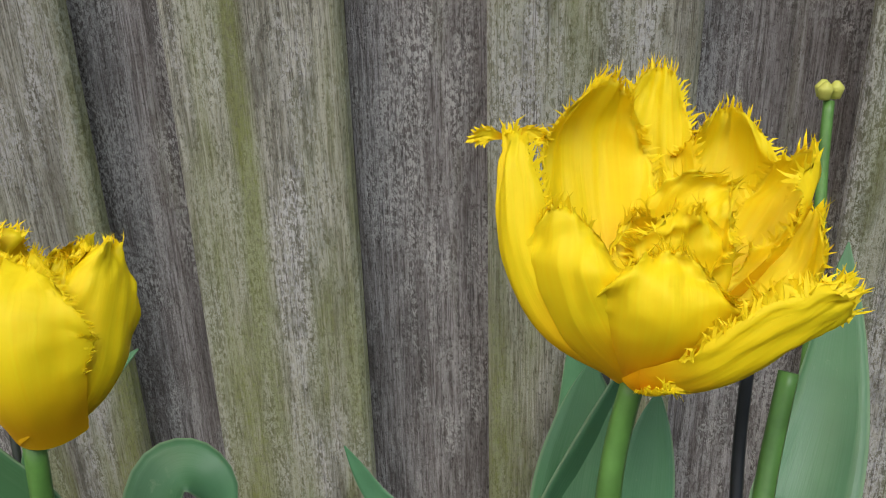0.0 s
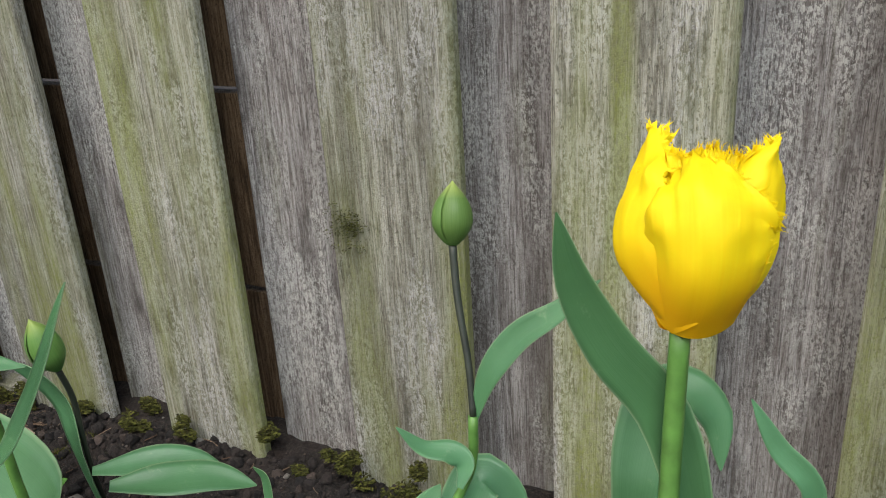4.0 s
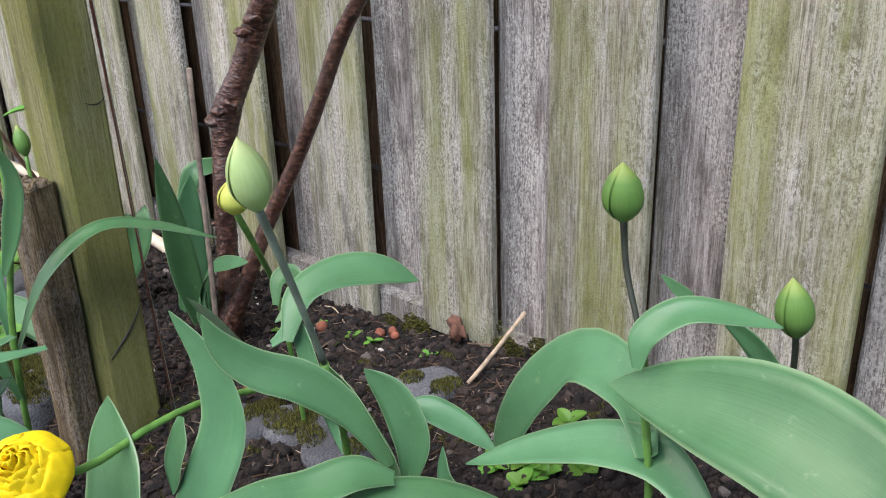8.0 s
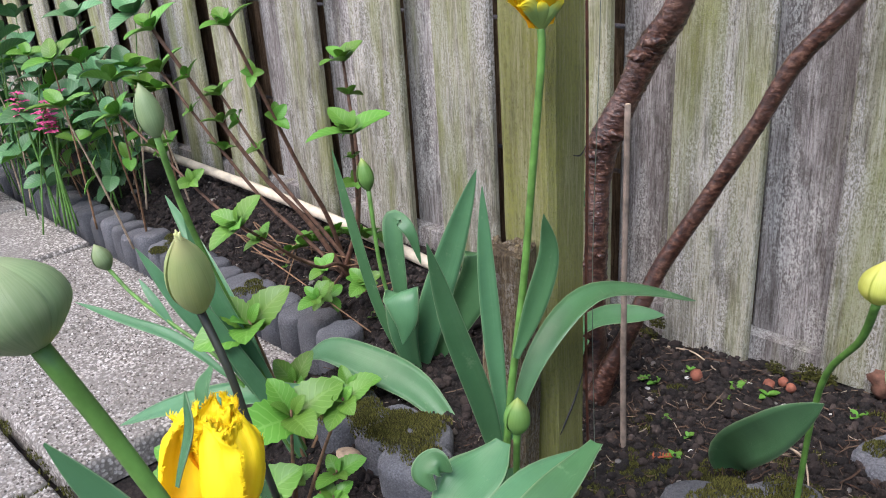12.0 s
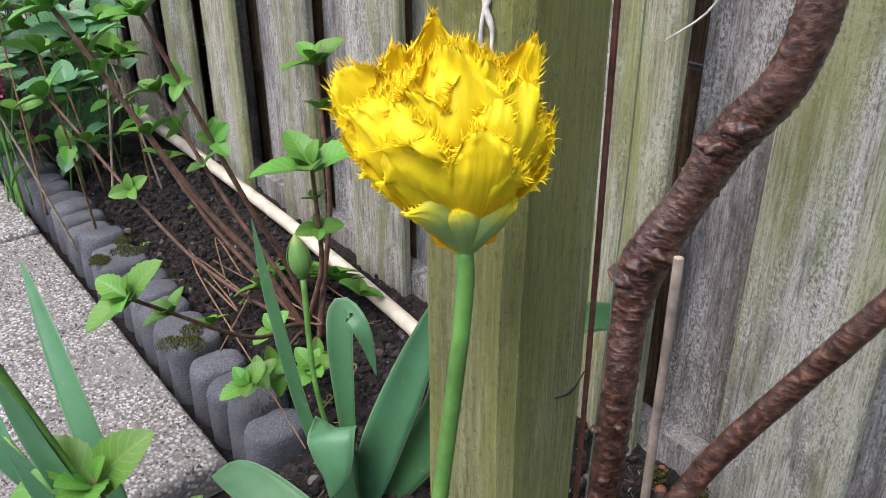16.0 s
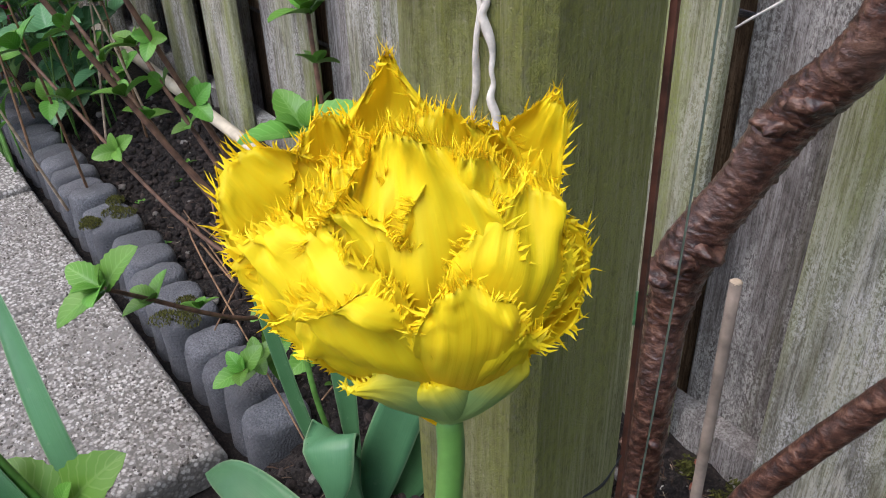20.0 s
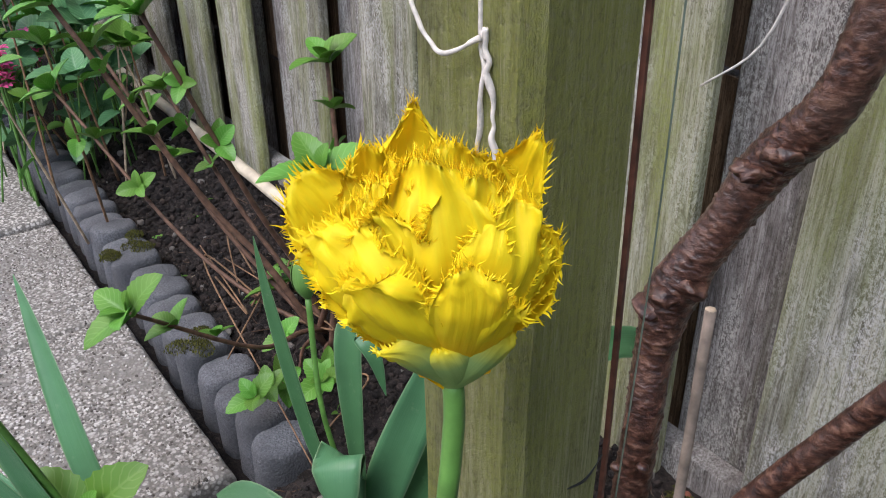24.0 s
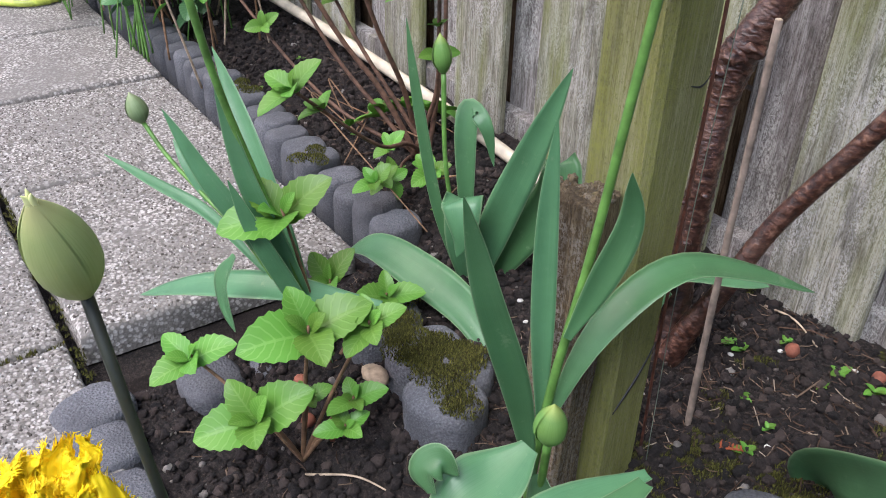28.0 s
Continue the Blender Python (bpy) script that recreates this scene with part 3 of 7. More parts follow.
def knob(parent, at, r):
    rng = random.Random(2)
    for k in range(3):
        a = k * 2.1
        c = Vector(at) + Vector((math.cos(a), math.sin(a), 0)) * r * 0.55
        v, f = tube([c - Vector((0, 0, r * 0.8)), c, c + Vector((0, 0, r * 0.5))], [r * 0.4, r * 0.62, r * 0.2], 8, 6)
        built("stigma", v, f, YELLOWBUD, parent, "", [(0, 0.9)] * len(v))


def lump(name, at, size, mat, rng, parent=None, label="", squash=0.7, cuts=2, rough=0.22):
    bm = bmesh.new()
    bmesh.ops.create_icosphere(bm, subdivisions=cuts, radius=1.0)
    off = Vector((rng.random() * 40, rng.random() * 40, 0))
    for v in bm.verts:
        v.co *= 1 + rough * noise.noise(v.co * 1.6 + off) + 0.4 * rough * noise.noise(v.co * 4.5 + off)
        v.co = Vector((v.co.x * size[0], v.co.y * size[1], v.co.z * size[2]))
    me = bpy.data.meshes.new(name)
    bm.to_mesh(me)
    bm.free()
    me.materials.append(mat)
    me.polygons.foreach_set("use_smooth", [True] * len(me.polygons))
    ob = new(name, me)
    ob.location = at
    ob.rotation_euler = (0, 0, rng.random() * 6)
    if parent:
        ob.parent = parent
    return tagged(ob, label)


# ---- ground: one sheet of garden soil
def eased(u):
    u = min(1.0, max(0.0, u))
    return u * u * (3 - 2 * u)


def soil_height(x, y):
    """The raised bed: higher towards the fence and to the east, low round the corner of the paving."""
    z = 0.070 + 0.055 * eased((x + 1.35) / 0.6)
    z -= (0.075 - 0.035 * eased((x + 1.35) / 0.4)) * eased((-0.34 - y) / 0.38)
    z -= 0.045 * eased((-1.72 - x) / 0.1) * eased((-0.13 - y) / 0.14)
    return z + 0.008 * noise.noise(Vector((x * 9, y * 9, 0))) + 0.007 * noise.noise(Vector((x * 30, y * 30, 3))) + 0.008 * noise.noise(Vector((x * 62, y * 62, 7)))


def ground():
    xs = [-400, -60, -14, -6] + [-4.2 + 0.1 * k for k in range(11)] + [-3.1 + 0.0085 * k for k in range(405)] + [0.4 + 0.1 * k for k in range(12)] + [3, 14, 60, 400]
    ys = [-400, -60, -14, -4, -2] + [-1.4 + 0.1 * k for k in range(5)] + [-0.85 + 0.0085 * k for k in range(112)] + [0.3, 1, 4, 14, 60, 400]
    verts, faces = [], []
    for y in ys:
        for x in xs:
            near = -4.3 < x < 2 and -1.6 < y < 0.2
            paved = y < -0.325 and x < -1.80 or y < -0.80 and x < 0.25
            z = soil_height(x, y) if near else -0.02
            verts.append((x, y, -0.03 if paved else z))
    w = len(xs)
    for j in range(len(ys) - 1):
        for i in range(w - 1):
            a = j * w + i
            faces.append((a, a + 1, a + w + 1, a + w))
    ob = built("ground", verts, faces, SOIL)
    return tagged(ob, "dark crumbly garden soil of the flower bed", "soil", kind="structure")


ground()


def joined(name, chunks, mat, label, category, parent=None, smooth=False):
    """One mesh out of many small pieces, each a list of points and faces."""
    verts, faces = [], []
    for pv, pf in chunks:
        i = len(verts)
        verts += pv
        faces += [tuple(i + q for q in f) for f in pf]
    ob = built(name, verts, faces, mat, parent, smooth=smooth)
    return tagged(ob, label, category, kind="stuff")


def bedded(x, y):
    """True where bare soil lies open."""
    return not (x < -1.80 and y < -0.33 or y < -0.79)


def clutter():
    """Crumbs of soil and grit too many to count, one mesh."""
    rng = random.Random(12)
    shape = [(1, 0, 0), (-0.5, 0.86, 0), (-0.5, -0.86, 0), (0, 0, 0.9), (0, 0, -0.6)]
    tri = [(0, 1, 3), (1, 2, 3), (2, 0, 3), (1, 0, 4), (2, 1, 4), (0, 2, 4)]
    chunks = []
    for k in range(46000):
        x, y = rng.uniform(-2.7, 0.1), rng.uniform(-0.82, 0.02)
        if not bedded(x, y):
            continue
        s = rng.uniform(0.001, 0.003)
        a = rng.random() * 6.28
        z = soil_height(x, y) + s * 0.3
        pv = []
        for px, py, pz in shape:
            px, py = px * rng.uniform(0.6, 1.3), py * rng.uniform(0.6, 1.3)
            pv.append((x + s * (px * math.cos(a) - py * math.sin(a)), y + s * (px * math.sin(a) + py * math.cos(a)), z + s * pz * rng.uniform(0.5, 1.2)))
        chunks.append((pv, tri))
    joined("soil_crumbs", chunks, CRUMB, "loose crumbs of dark soil", "soil")
    kinds = []
    for k in range(8):
        bm = bmesh.new()
        bmesh.ops.create_icosphere(bm, subdivisions=2 if k < 4 else 1, radius=1.0)
        off = Vector((k * 7.3, k * 3.1, 0))
        for v in bm.verts:
            v.co *= 1 + 0.45 * noise.noise(v.co * 1.3 + off) + 0.30 * noise.noise(v.co * 3.7 + off)
        kinds.append(([v.co.copy() for v in bm.verts], [tuple(v.index for v in f.verts) for f in bm.faces]))
        bm.free()
    chunks = []
    for k in range(22000):
        x, y = (rng.uniform(-1.75, -0.55), rng.uniform(-0.80, 0.0)) if k % 8 < 5 else (rng.uniform(-0.6, 0.15), rng.uniform(-0.45, 0.02)) if k % 8 < 6 else (rng.uniform(-2.95, -1.7), rng.uniform(-0.30, 0.0))
        if not bedded(x, y):
            continue
        s = 0.0022 + 0.0066 * rng.random() ** 3
        pv, pf = kinds[k % 4 if s > 0.0055 else 4 + k % 4]
        turn = Matrix.Rotation(rng.random() * 6.28, 3, "Z") @ Matrix.Rotation(rng.random() * 3, 3, "X")
        c = Vector((x, y, soil_height(x, y) + s * 0.4))
        chunks.append(([c + turn @ Vector((q.x * s, q.y * s * 0.9, q.z * s * 0.7)) for q in pv], pf))
    joined("soil_clods", chunks, CRUMB, "knobbly clods of dark moist soil", "soil", smooth=True)
    chunks = []
    for k in range(2600):
        x, y = rng.choice([(rng.uniform(-1.5, -0.8), rng.uniform(-0.55, -0.01)), (rng.uniform(-2.5, -0.2), rng.uniform(-0.75, -0.01))])
        if not bedded(x, y):
            continue
        a, ln, r = rng.random() * 6.28, rng.uniform(0.008, 0.032), rng.uniform(0.0003, 0.0009)
        if rng.random() < 0.02:
            ln, r = ln * 2.5, r * 1.6
        d = Vector((math.cos(a), math.sin(a), rng.gauss(0, 0.12)))
        e = Vector((-d.y, d.x, 0)) * r
        c = Vector((x, y, soil_height(x, y) + 0.003 + r))
        bend = Vector((-d.y, d.x, 0)) * rng.gauss(0, 0.12) * ln
        pv = []
        for q, at in ((1.0, c - d * ln / 2), (1.0, c + bend), (0.7, c + d * ln / 2)):
            pv += [at + e * q, at - e * q, at + Vector((0, 0, 1.6 * r * q))]
        pf = [(j, (j + 1) % 3, 3 + (j + 1) % 3, 3 + j) for j in range(3)] + [(3 + j, 3 + (j + 1) % 3, 6 + (j + 1) % 3, 6 + j) for j in range(3)] + [(2, 1, 0), (6, 7, 8)]
        chunks.append((pv, pf))
    joined("litter", chunks, LITTER, "dry brown stalks and needles scattered on the soil", "plant litter")


clutter()


def tuft(chunks, c, n, spread, rng, h=0.0026, normal=(0, 0, 1)):
    """Fine moss shoots crowded round a point."""
    nrm = Vector(normal)
    for k in range(n):
        a, q = rng.random() * 6.28, rng.random() ** 0.6
        p = Vector(c) + Vector((spread[0] * q * math.cos(a), spread[1] * q * math.sin(a), spread[2] * (1 - q * q) if normal[2] > 0.5 else spread[2] * rng.uniform(-1, 1) * (1 - 0.5 * q)))
        w = h * rng.uniform(0.25, 0.45)
        tip = p + (nrm + Vector((rng.gauss(0, 0.5), rng.gauss(0, 0.5), rng.gauss(0, 0.3)))).normalized() * h * rng.uniform(0.5, 1.4)
        d = nrm.orthogonal().normalized() * w
        e = nrm.cross(d)
        chunks.append(([p + d - nrm * 0.002, p - 0.5 * d + 0.86 * e - nrm * 0.002, p - 0.5 * d - 0.86 * e - nrm * 0.002, tip], [(0, 1, 3), (1, 2, 3), (2, 0, 3)]))


def mosses():
    rng = random.Random(17)
    chunks = []
    spots = [(-1.152, -0.012, 0.03, 0.03), (-1.12, -0.012, 0.02, 0.03), (-0.918, -0.010, 0.03, 0.03), (-0.95, -0.012, 0.02, 0.02), (-0.90, -0.01, 0.05, 0.02),
             (-0.321, -0.014, 0.04, 0.03), (-0.30, -0.014, 0.06, 0.02), (-0.40, -0.012, 0.03, 0.02), (-0.47, -0.012, 0.05, 0.02), (-0.62, -0.012, 0.03, 0.02), (-1.408, -0.012, 0.05, 0.03),
             (-0.24, -0.012, 0.04, 0.02), (-0.70, -0.012, 0.03, 0.02), (-0.80, -0.012, 0.03, 0.02), (-0.55, 0.02, 0.05, 0.03), (-1.02, 0.02, 0.05, 0.03), (-0.75, 0.02, 0.05, 0.03)]
    for x, y, z, s in spots:
        z = 0.25 * z + soil_height(x, -0.03)
        for j in range(4):
            tuft(chunks, (x + rng.gauss(0, s * 0.8), y - 0.004, z + rng.gauss(0.006, 0.014)), 120, (s * 0.5, 0.006, s * 0.5), rng, 0.0048, (0, -0.85, 0.45))
    for k in range(46):
        x, y = rng.choice([(rng.uniform(-1.30, -0.75), rng.uniform(-0.45, -0.05)), (rng.uniform(-1.25, -1.05), rng.uniform(-0.40, -0.28))])
        z = soil_height(x, y)
        for j in range(4):
            u, v = x + rng.gauss(0, 0.014), y + rng.gauss(0, 0.012)
            tuft(chunks, (u, v, soil_height(u, v) + 0.001), 50, (0.012, 0.010, 0.004), rng, 0.003)
    for k in range(34):
        x, z = -0.362 + rng.gauss(0, 0.010), 0.436 + rng.gauss(0, 0.010)
        tuft(chunks, (x, -0.003, z), 14, (0.006, 0.001, 0.006), rng, 0.0016, (0, -1, 0.2))
    joined("moss", chunks, MOSS, "olive-green moss on the soil and the fence foot", "moss")


mosses()


# ---- timber fence: boards nailed alternately before and behind the rails
def board_mesh(name, w, d, h, mat, chamfer=0.004):
    """An upright plank with worn edges; its origin at the foot of its front face's middle."""
    x, c = w / 2, chamfer
    ring = [(-x + c, 0), (x - c, 0), (x, c), (x, d - c), (x - c, d), (-x + c, d), (-x, d - c), (-x, c)]
    verts = [(px, py, z) for z in (0, h) for px, py in ring]
    faces = [(k, (k + 1) % 8, 8 + (k + 1) % 8, 8 + k) for k in range(8)] + [tuple(range(8))[::-1], tuple(range(8, 16))]
    me = bpy.data.meshes.new(name)
    me.from_pydata(verts, [], faces)
    me.materials.append(mat)
    me.update()
    return me


def chamfered(x0, x1, y0, y1, z0, z1, c, steps=10, wob=0.0):
    ring = [(x0 + c, y0), (x1 - c, y0), (x1, y0 + c), (x1, y1 - c), (x1 - c, y1), (x0 + c, y1), (x0, y1 - c), (x0, y0 + c)]
    verts, faces = [], []
    for k in range(steps + 1):
        z = z0 + (z1 - z0) * k / steps
        for px, py in ring:
            q = wob * noise.noise(Vector((px * 30, py * 30, z * 8)))
            verts.append((px + q, py + q, z))
    for k in range(steps):
        for j in range(8):
            a, b = k * 8 + j, k * 8 + (j + 1) % 8
            faces.append((a, b, b + 8, a + 8))
    faces += [tuple(range(8))[::-1], tuple(range(steps * 8, steps * 8 + 8))]
    return verts, faces


PITCH = 0.25
fence = thing("fence", "weathered wooden fence of upright boards, streaked green with algae", "fence", kind="structure")
front_mesh = board_mesh("board", 0.145, 0.018, 1.80, FRONT_WOOD)
back_mesh = board_mesh("board", 0.166, 0.018, 1.80, BACK_WOOD)
rng = random.Random(7)
EXTRA = {0: -0.008, 1: 0.012, 2: -0.015, 3: -0.006, 4: 0.002, 5: 0.005, 6: 0.006, 7: 0.012, 8: 0.03, 9: 0.015, 10: -0.02}
for k in range(-5, 22):
    foot = (0.13 if k < 4 else 0.11 if k < 5 else 0.085) - 0.008
    wide = 0.0075 * max(0, k - 4)
    b = new("board", front_mesh)
    b.parent = fence
    b.location = (-PITCH * k - wide - 0.071 + EXTRA.get(k, rng.gauss(0, 0.008)), rng.uniform(-0.002, 0.003), foot - 0.02 + rng.uniform(0, 0.015))
    b.rotation_euler = (0, rng.gauss(0, 0.004), rng.gauss(0, 0.012))
    b = new("board", back_mesh)
    b.parent = fence
    b.location = (-PITCH * k - wide + 0.055 + rng.gauss(0, 0.006) + (0.016 if k == 2 else 0.022 if k >= 5 else 0), 0.050 + rng.uniform(-0.003, 0.004), foot - 0.03 + rng.uniform(0, 0.02))
    b.rotation_euler = (0, rng.gauss(0, 0.004), rng.gauss(0, 0.012))
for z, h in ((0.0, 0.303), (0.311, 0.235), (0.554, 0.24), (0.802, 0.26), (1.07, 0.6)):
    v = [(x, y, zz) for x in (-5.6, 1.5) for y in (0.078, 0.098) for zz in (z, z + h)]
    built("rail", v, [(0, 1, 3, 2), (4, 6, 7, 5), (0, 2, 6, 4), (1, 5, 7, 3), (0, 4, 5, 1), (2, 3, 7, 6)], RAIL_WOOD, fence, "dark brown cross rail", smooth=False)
v, f = chamfered(-5.6, 1.5, 0.019, 0.049, 0.0, 0.115, 0.004, 4, 0.002)
built("bottom_rail", v, f, BACK_WOOD, fence, "low horizontal rail near the soil", smooth=False)

# ---- post with the rotten stub beside it
post = thing("post", "square wooden post, weathered and green with algae, cracked low down", "post")


v, f = chamfered(-0.0385, 0.0245, -0.036, 0.036, -0.15, 1.45, 0.007, 24, 0.0012)
TURN = Matrix.Translation((-1.280, -0.4255, 0.057)) @ Matrix.Rotation(radians(9.5), 4, "Z")
v = [TURN @ Vector(q) for q in v]
built("upright", v, f, POST_WOOD, post, smooth=False)
crack = [TURN @ Vector(q) for q in ((0.0248, -0.026, 0.128), (0.0248, -0.012, 0.140), (0.0248, 0.003, 0.152), (0.0248, 0.018, 0.168), (0.0248, 0.032, 0.186))]
v, f = tube(crack, [0.0005, 0.0014, 0.0016, 0.0010, 0.0004], 5, 14)
built("crack", v, f, BLACK, post, "dark split in the wood")
crack = [TURN @ Vector(q) for q in ((0.0248, 0.005, 0.452), (0.0248, 0.02, 0.448), (0.0248, 0.034, 0.455))]
v, f = tube(crack, [0.0004, 0.0012, 0.0004], 5, 8)
built("crack", v, f, BLACK, post, "dark split in the wood")
stub = thing("wood_stub", "short rotten wooden stake with a frayed top against the post", "stake")
v, f = chamfered(-0.026, 0.026, -0.021, 0.021, -0.12, 0.375, 0.005, 14, 0.003)
SIDE = Matrix.Translation((-1.288, -0.487, 0.046)) @ Matrix.Rotation(radians(9.5), 4, "Z")
rng = random.Random(3)
v = [SIDE @ Vector((q[0], q[1], q[2] + (rng.uniform(-0.008, 0.010) if q[2] > 0.37 else 0))) for q in v]
built("stake", v, f, STUB_WOOD, stub, smooth=False)
for k in range(22):
    q = SIDE @ Vector((rng.uniform(-0.023, 0.023), rng.uniform(-0.018, 0.018), 0.377))
    lump("frayed_wood", q, (0.0045, 0.005, 0.005), STUB_WOOD, rng, stub, "grey weathered end grain", rough=0.5)

strip = thing("metal_strip", "narrow rusty brown metal strip standing beside the post", "strip")
v = []
line = glide([(-1.2562, -0.3976, 1.0230), (-1.2624, -0.3897, 0.7673), (-1.2656, -0.3816, 0.5114), (-1.2707, -0.3747, 0.2556), (-1.2716, -0.3649, 0.0417)], 20)
for p in line:
    v += [p + Vector((-0.001, 0.0, 0)), p + Vector((0.001, 0.001, 0)), p + Vector((0.0, 0.004, 0)), p + Vector((-0.002, 0.003, 0))]
f = [(4 * k + j, 4 * k + (j + 1) % 4, 4 * k + 4 + (j + 1) % 4, 4 * k + 4 + j) for k in range(20) for j in range(4)]
built("strip", v, f, RUST, strip, smooth=False)

twine = thing("twine", "weathered white twine knotted round the post", "twine")
for line, r in (([(-1.2681, -0.4647, 0.8875), (-1.2682, -0.4623, 0.7927), (-1.2727, -0.4611, 0.7403), (-1.2690, -0.4617, 0.7296)], 0.0012),
                ([(-1.2695, -0.4620, 0.7401), (-1.2665, -0.4612, 0.7137), (-1.2615, -0.4613, 0.6850)], 0.0014),
                ([(-1.2695, -0.4620, 0.7401), (-1.2720, -0.4614, 0.7087), (-1.2753, -0.4609, 0.6825), (-1.2800, -0.4592, 0.6511)], 0.0012),
                ([(-1.2707, -0.4631, 0.7370), (-1.2854, -0.4699, 0.7301), (-1.3004, -0.4711, 0.7466), (-1.3048, -0.4580, 0.8050)], 0.0013)):
    way = glide(line, 14)
    way = [Vector(c) + Vector((rng.gauss(0, 0.0009), rng.gauss(0, 0.0003), 0)) if 0 < k < 14 else c for k, c in enumerate(way)]
    v, f = tube(way, [r * (0.5 + 0.6 * rng.random()) for k in range(9)], 7, 60, 0.3)
    built("strand", v, f, TWINE, twine)
wire = thing("wire", "thin curved dry tendril hanging by the trunk", "tendril")
v, f = tube([(-1.3292, -0.1271, 0.9184), (-1.2844, -0.2519, 0.8584), (-1.2511, -0.3048, 0.7639), (-1.2624, -0.3113, 0.7092), (-1.2840, -0.3210, 0.6870)], [0.0012, 0.0009, 0.0005], 6, 20)
built("tendril", v, f, TWINE, wire)
wire2 = thing("wire", "thin grey wire hanging down beside the post", "wire")
v, f = tube([(-1.2438, -0.3971, 0.9716), (-1.2436, -0.3903, 0.6644), (-1.2571, -0.3806, 0.3576), (-1.2573, -0.3697, 0.0423)], [0.00045, 0.00045], 5, 24)
built("strand", v, f, GREYSTEM, wire2)

# ---- woody climber: trunk and leaning branch
tree = thing("shrub", "old woody shrub with a reddish-brown knobbly trunk by the fence", "shrub")
v, f = tube([(-1.378, -0.205, -0.02), (-1.386, -0.196, 0.056), (-1.409, -0.169, 0.172), (-1.417, -0.152, 0.309), (-1.427, -0.137, 0.363), (-1.427, -0.122, 0.426), (-1.408, -0.099, 0.485), (-1.385, -0.082, 0.549), (-1.345, -0.078, 0.611), (-1.325, -0.068, 0.75), (-1.30, -0.06, 1.0), (-1.28, -0.05, 1.3)],
            [0.030, 0.022, 0.0172, 0.0165, 0.0175, 0.0225, 0.0180, 0.0205, 0.0182, 0.0165, 0.0155, 0.014], 44, 700, 0.015, 0.12)
built("trunk", v, f, BARK, tree)
v, f = tube([(-1.372, -0.225, 0.04), (-1.358, -0.205, 0.110), (-1.337, -0.185, 0.175), (-1.315, -0.150, 0.265), (-1.268, -0.117, 0.369), (-1.216, -0.098, 0.475), (-1.181, -0.085, 0.553), (-1.127, -0.080, 0.621), (-1.03, -0.065, 0.77), (-0.97, -0.055, 0.90)],
            [0.018, 0.0150, 0.0125, 0.0115, 0.0110, 0.0105, 0.0112, 0.0095, 0.009, 0.008], 28, 520, 0.015, 0.10)
built("branch", v, f, BARK, tree)
rng = random.Random(21)
for k in range(9):
    t = rng.random()
    lump("knot", (-1.408 + 0.016 * math.cos(k * 2.3), -0.168 + 0.016 * math.sin(k * 2.3), 0.10 + 0.022 * k), (0.006, 0.006, 0.004), BARK, rng, tree)
for c in ((-1.424, -0.136, 0.428), (-1.408, -0.124, 0.438), (-1.434, -0.140, 0.412), (-1.388, -0.098, 0.545), (-1.370, -0.092, 0.565)):
    lump("knot", c, (0.015, 0.015, 0.010), BARK, rng, tree, rough=0.5, cuts=3)
stick = thing("garden_stick", "thin grey wooden stick pushed into the soil", "stick")
v, f = tube([(-1.2684, -0.2920, 0.0428), (-1.2887, -0.2692, 0.2149), (-1.3060, -0.2470, 0.5200)], [0.0040, 0.0039, 0.0037], 8, 16, 0.08)
built("cane", v, f, STICK, stick)
lump("cut_end", (-1.3060, -0.2470, 0.5200), (0.0036, 0.0036, 0.0014), PALE_TWIG, random.Random(6), stick, "pale cut end")
stick2 = thing("garden_stick", "short pale dry reed leaning in the bed", "stick")
v, f = tube([(-0.962, -0.125, 0.085), (-0.938, -0.080, 0.135), (-0.910, -0.030, 0.200)], [0.003, 0.0032, 0.003], 7, 8)
built("reed", v, f, PALE_TWIG, stick2)


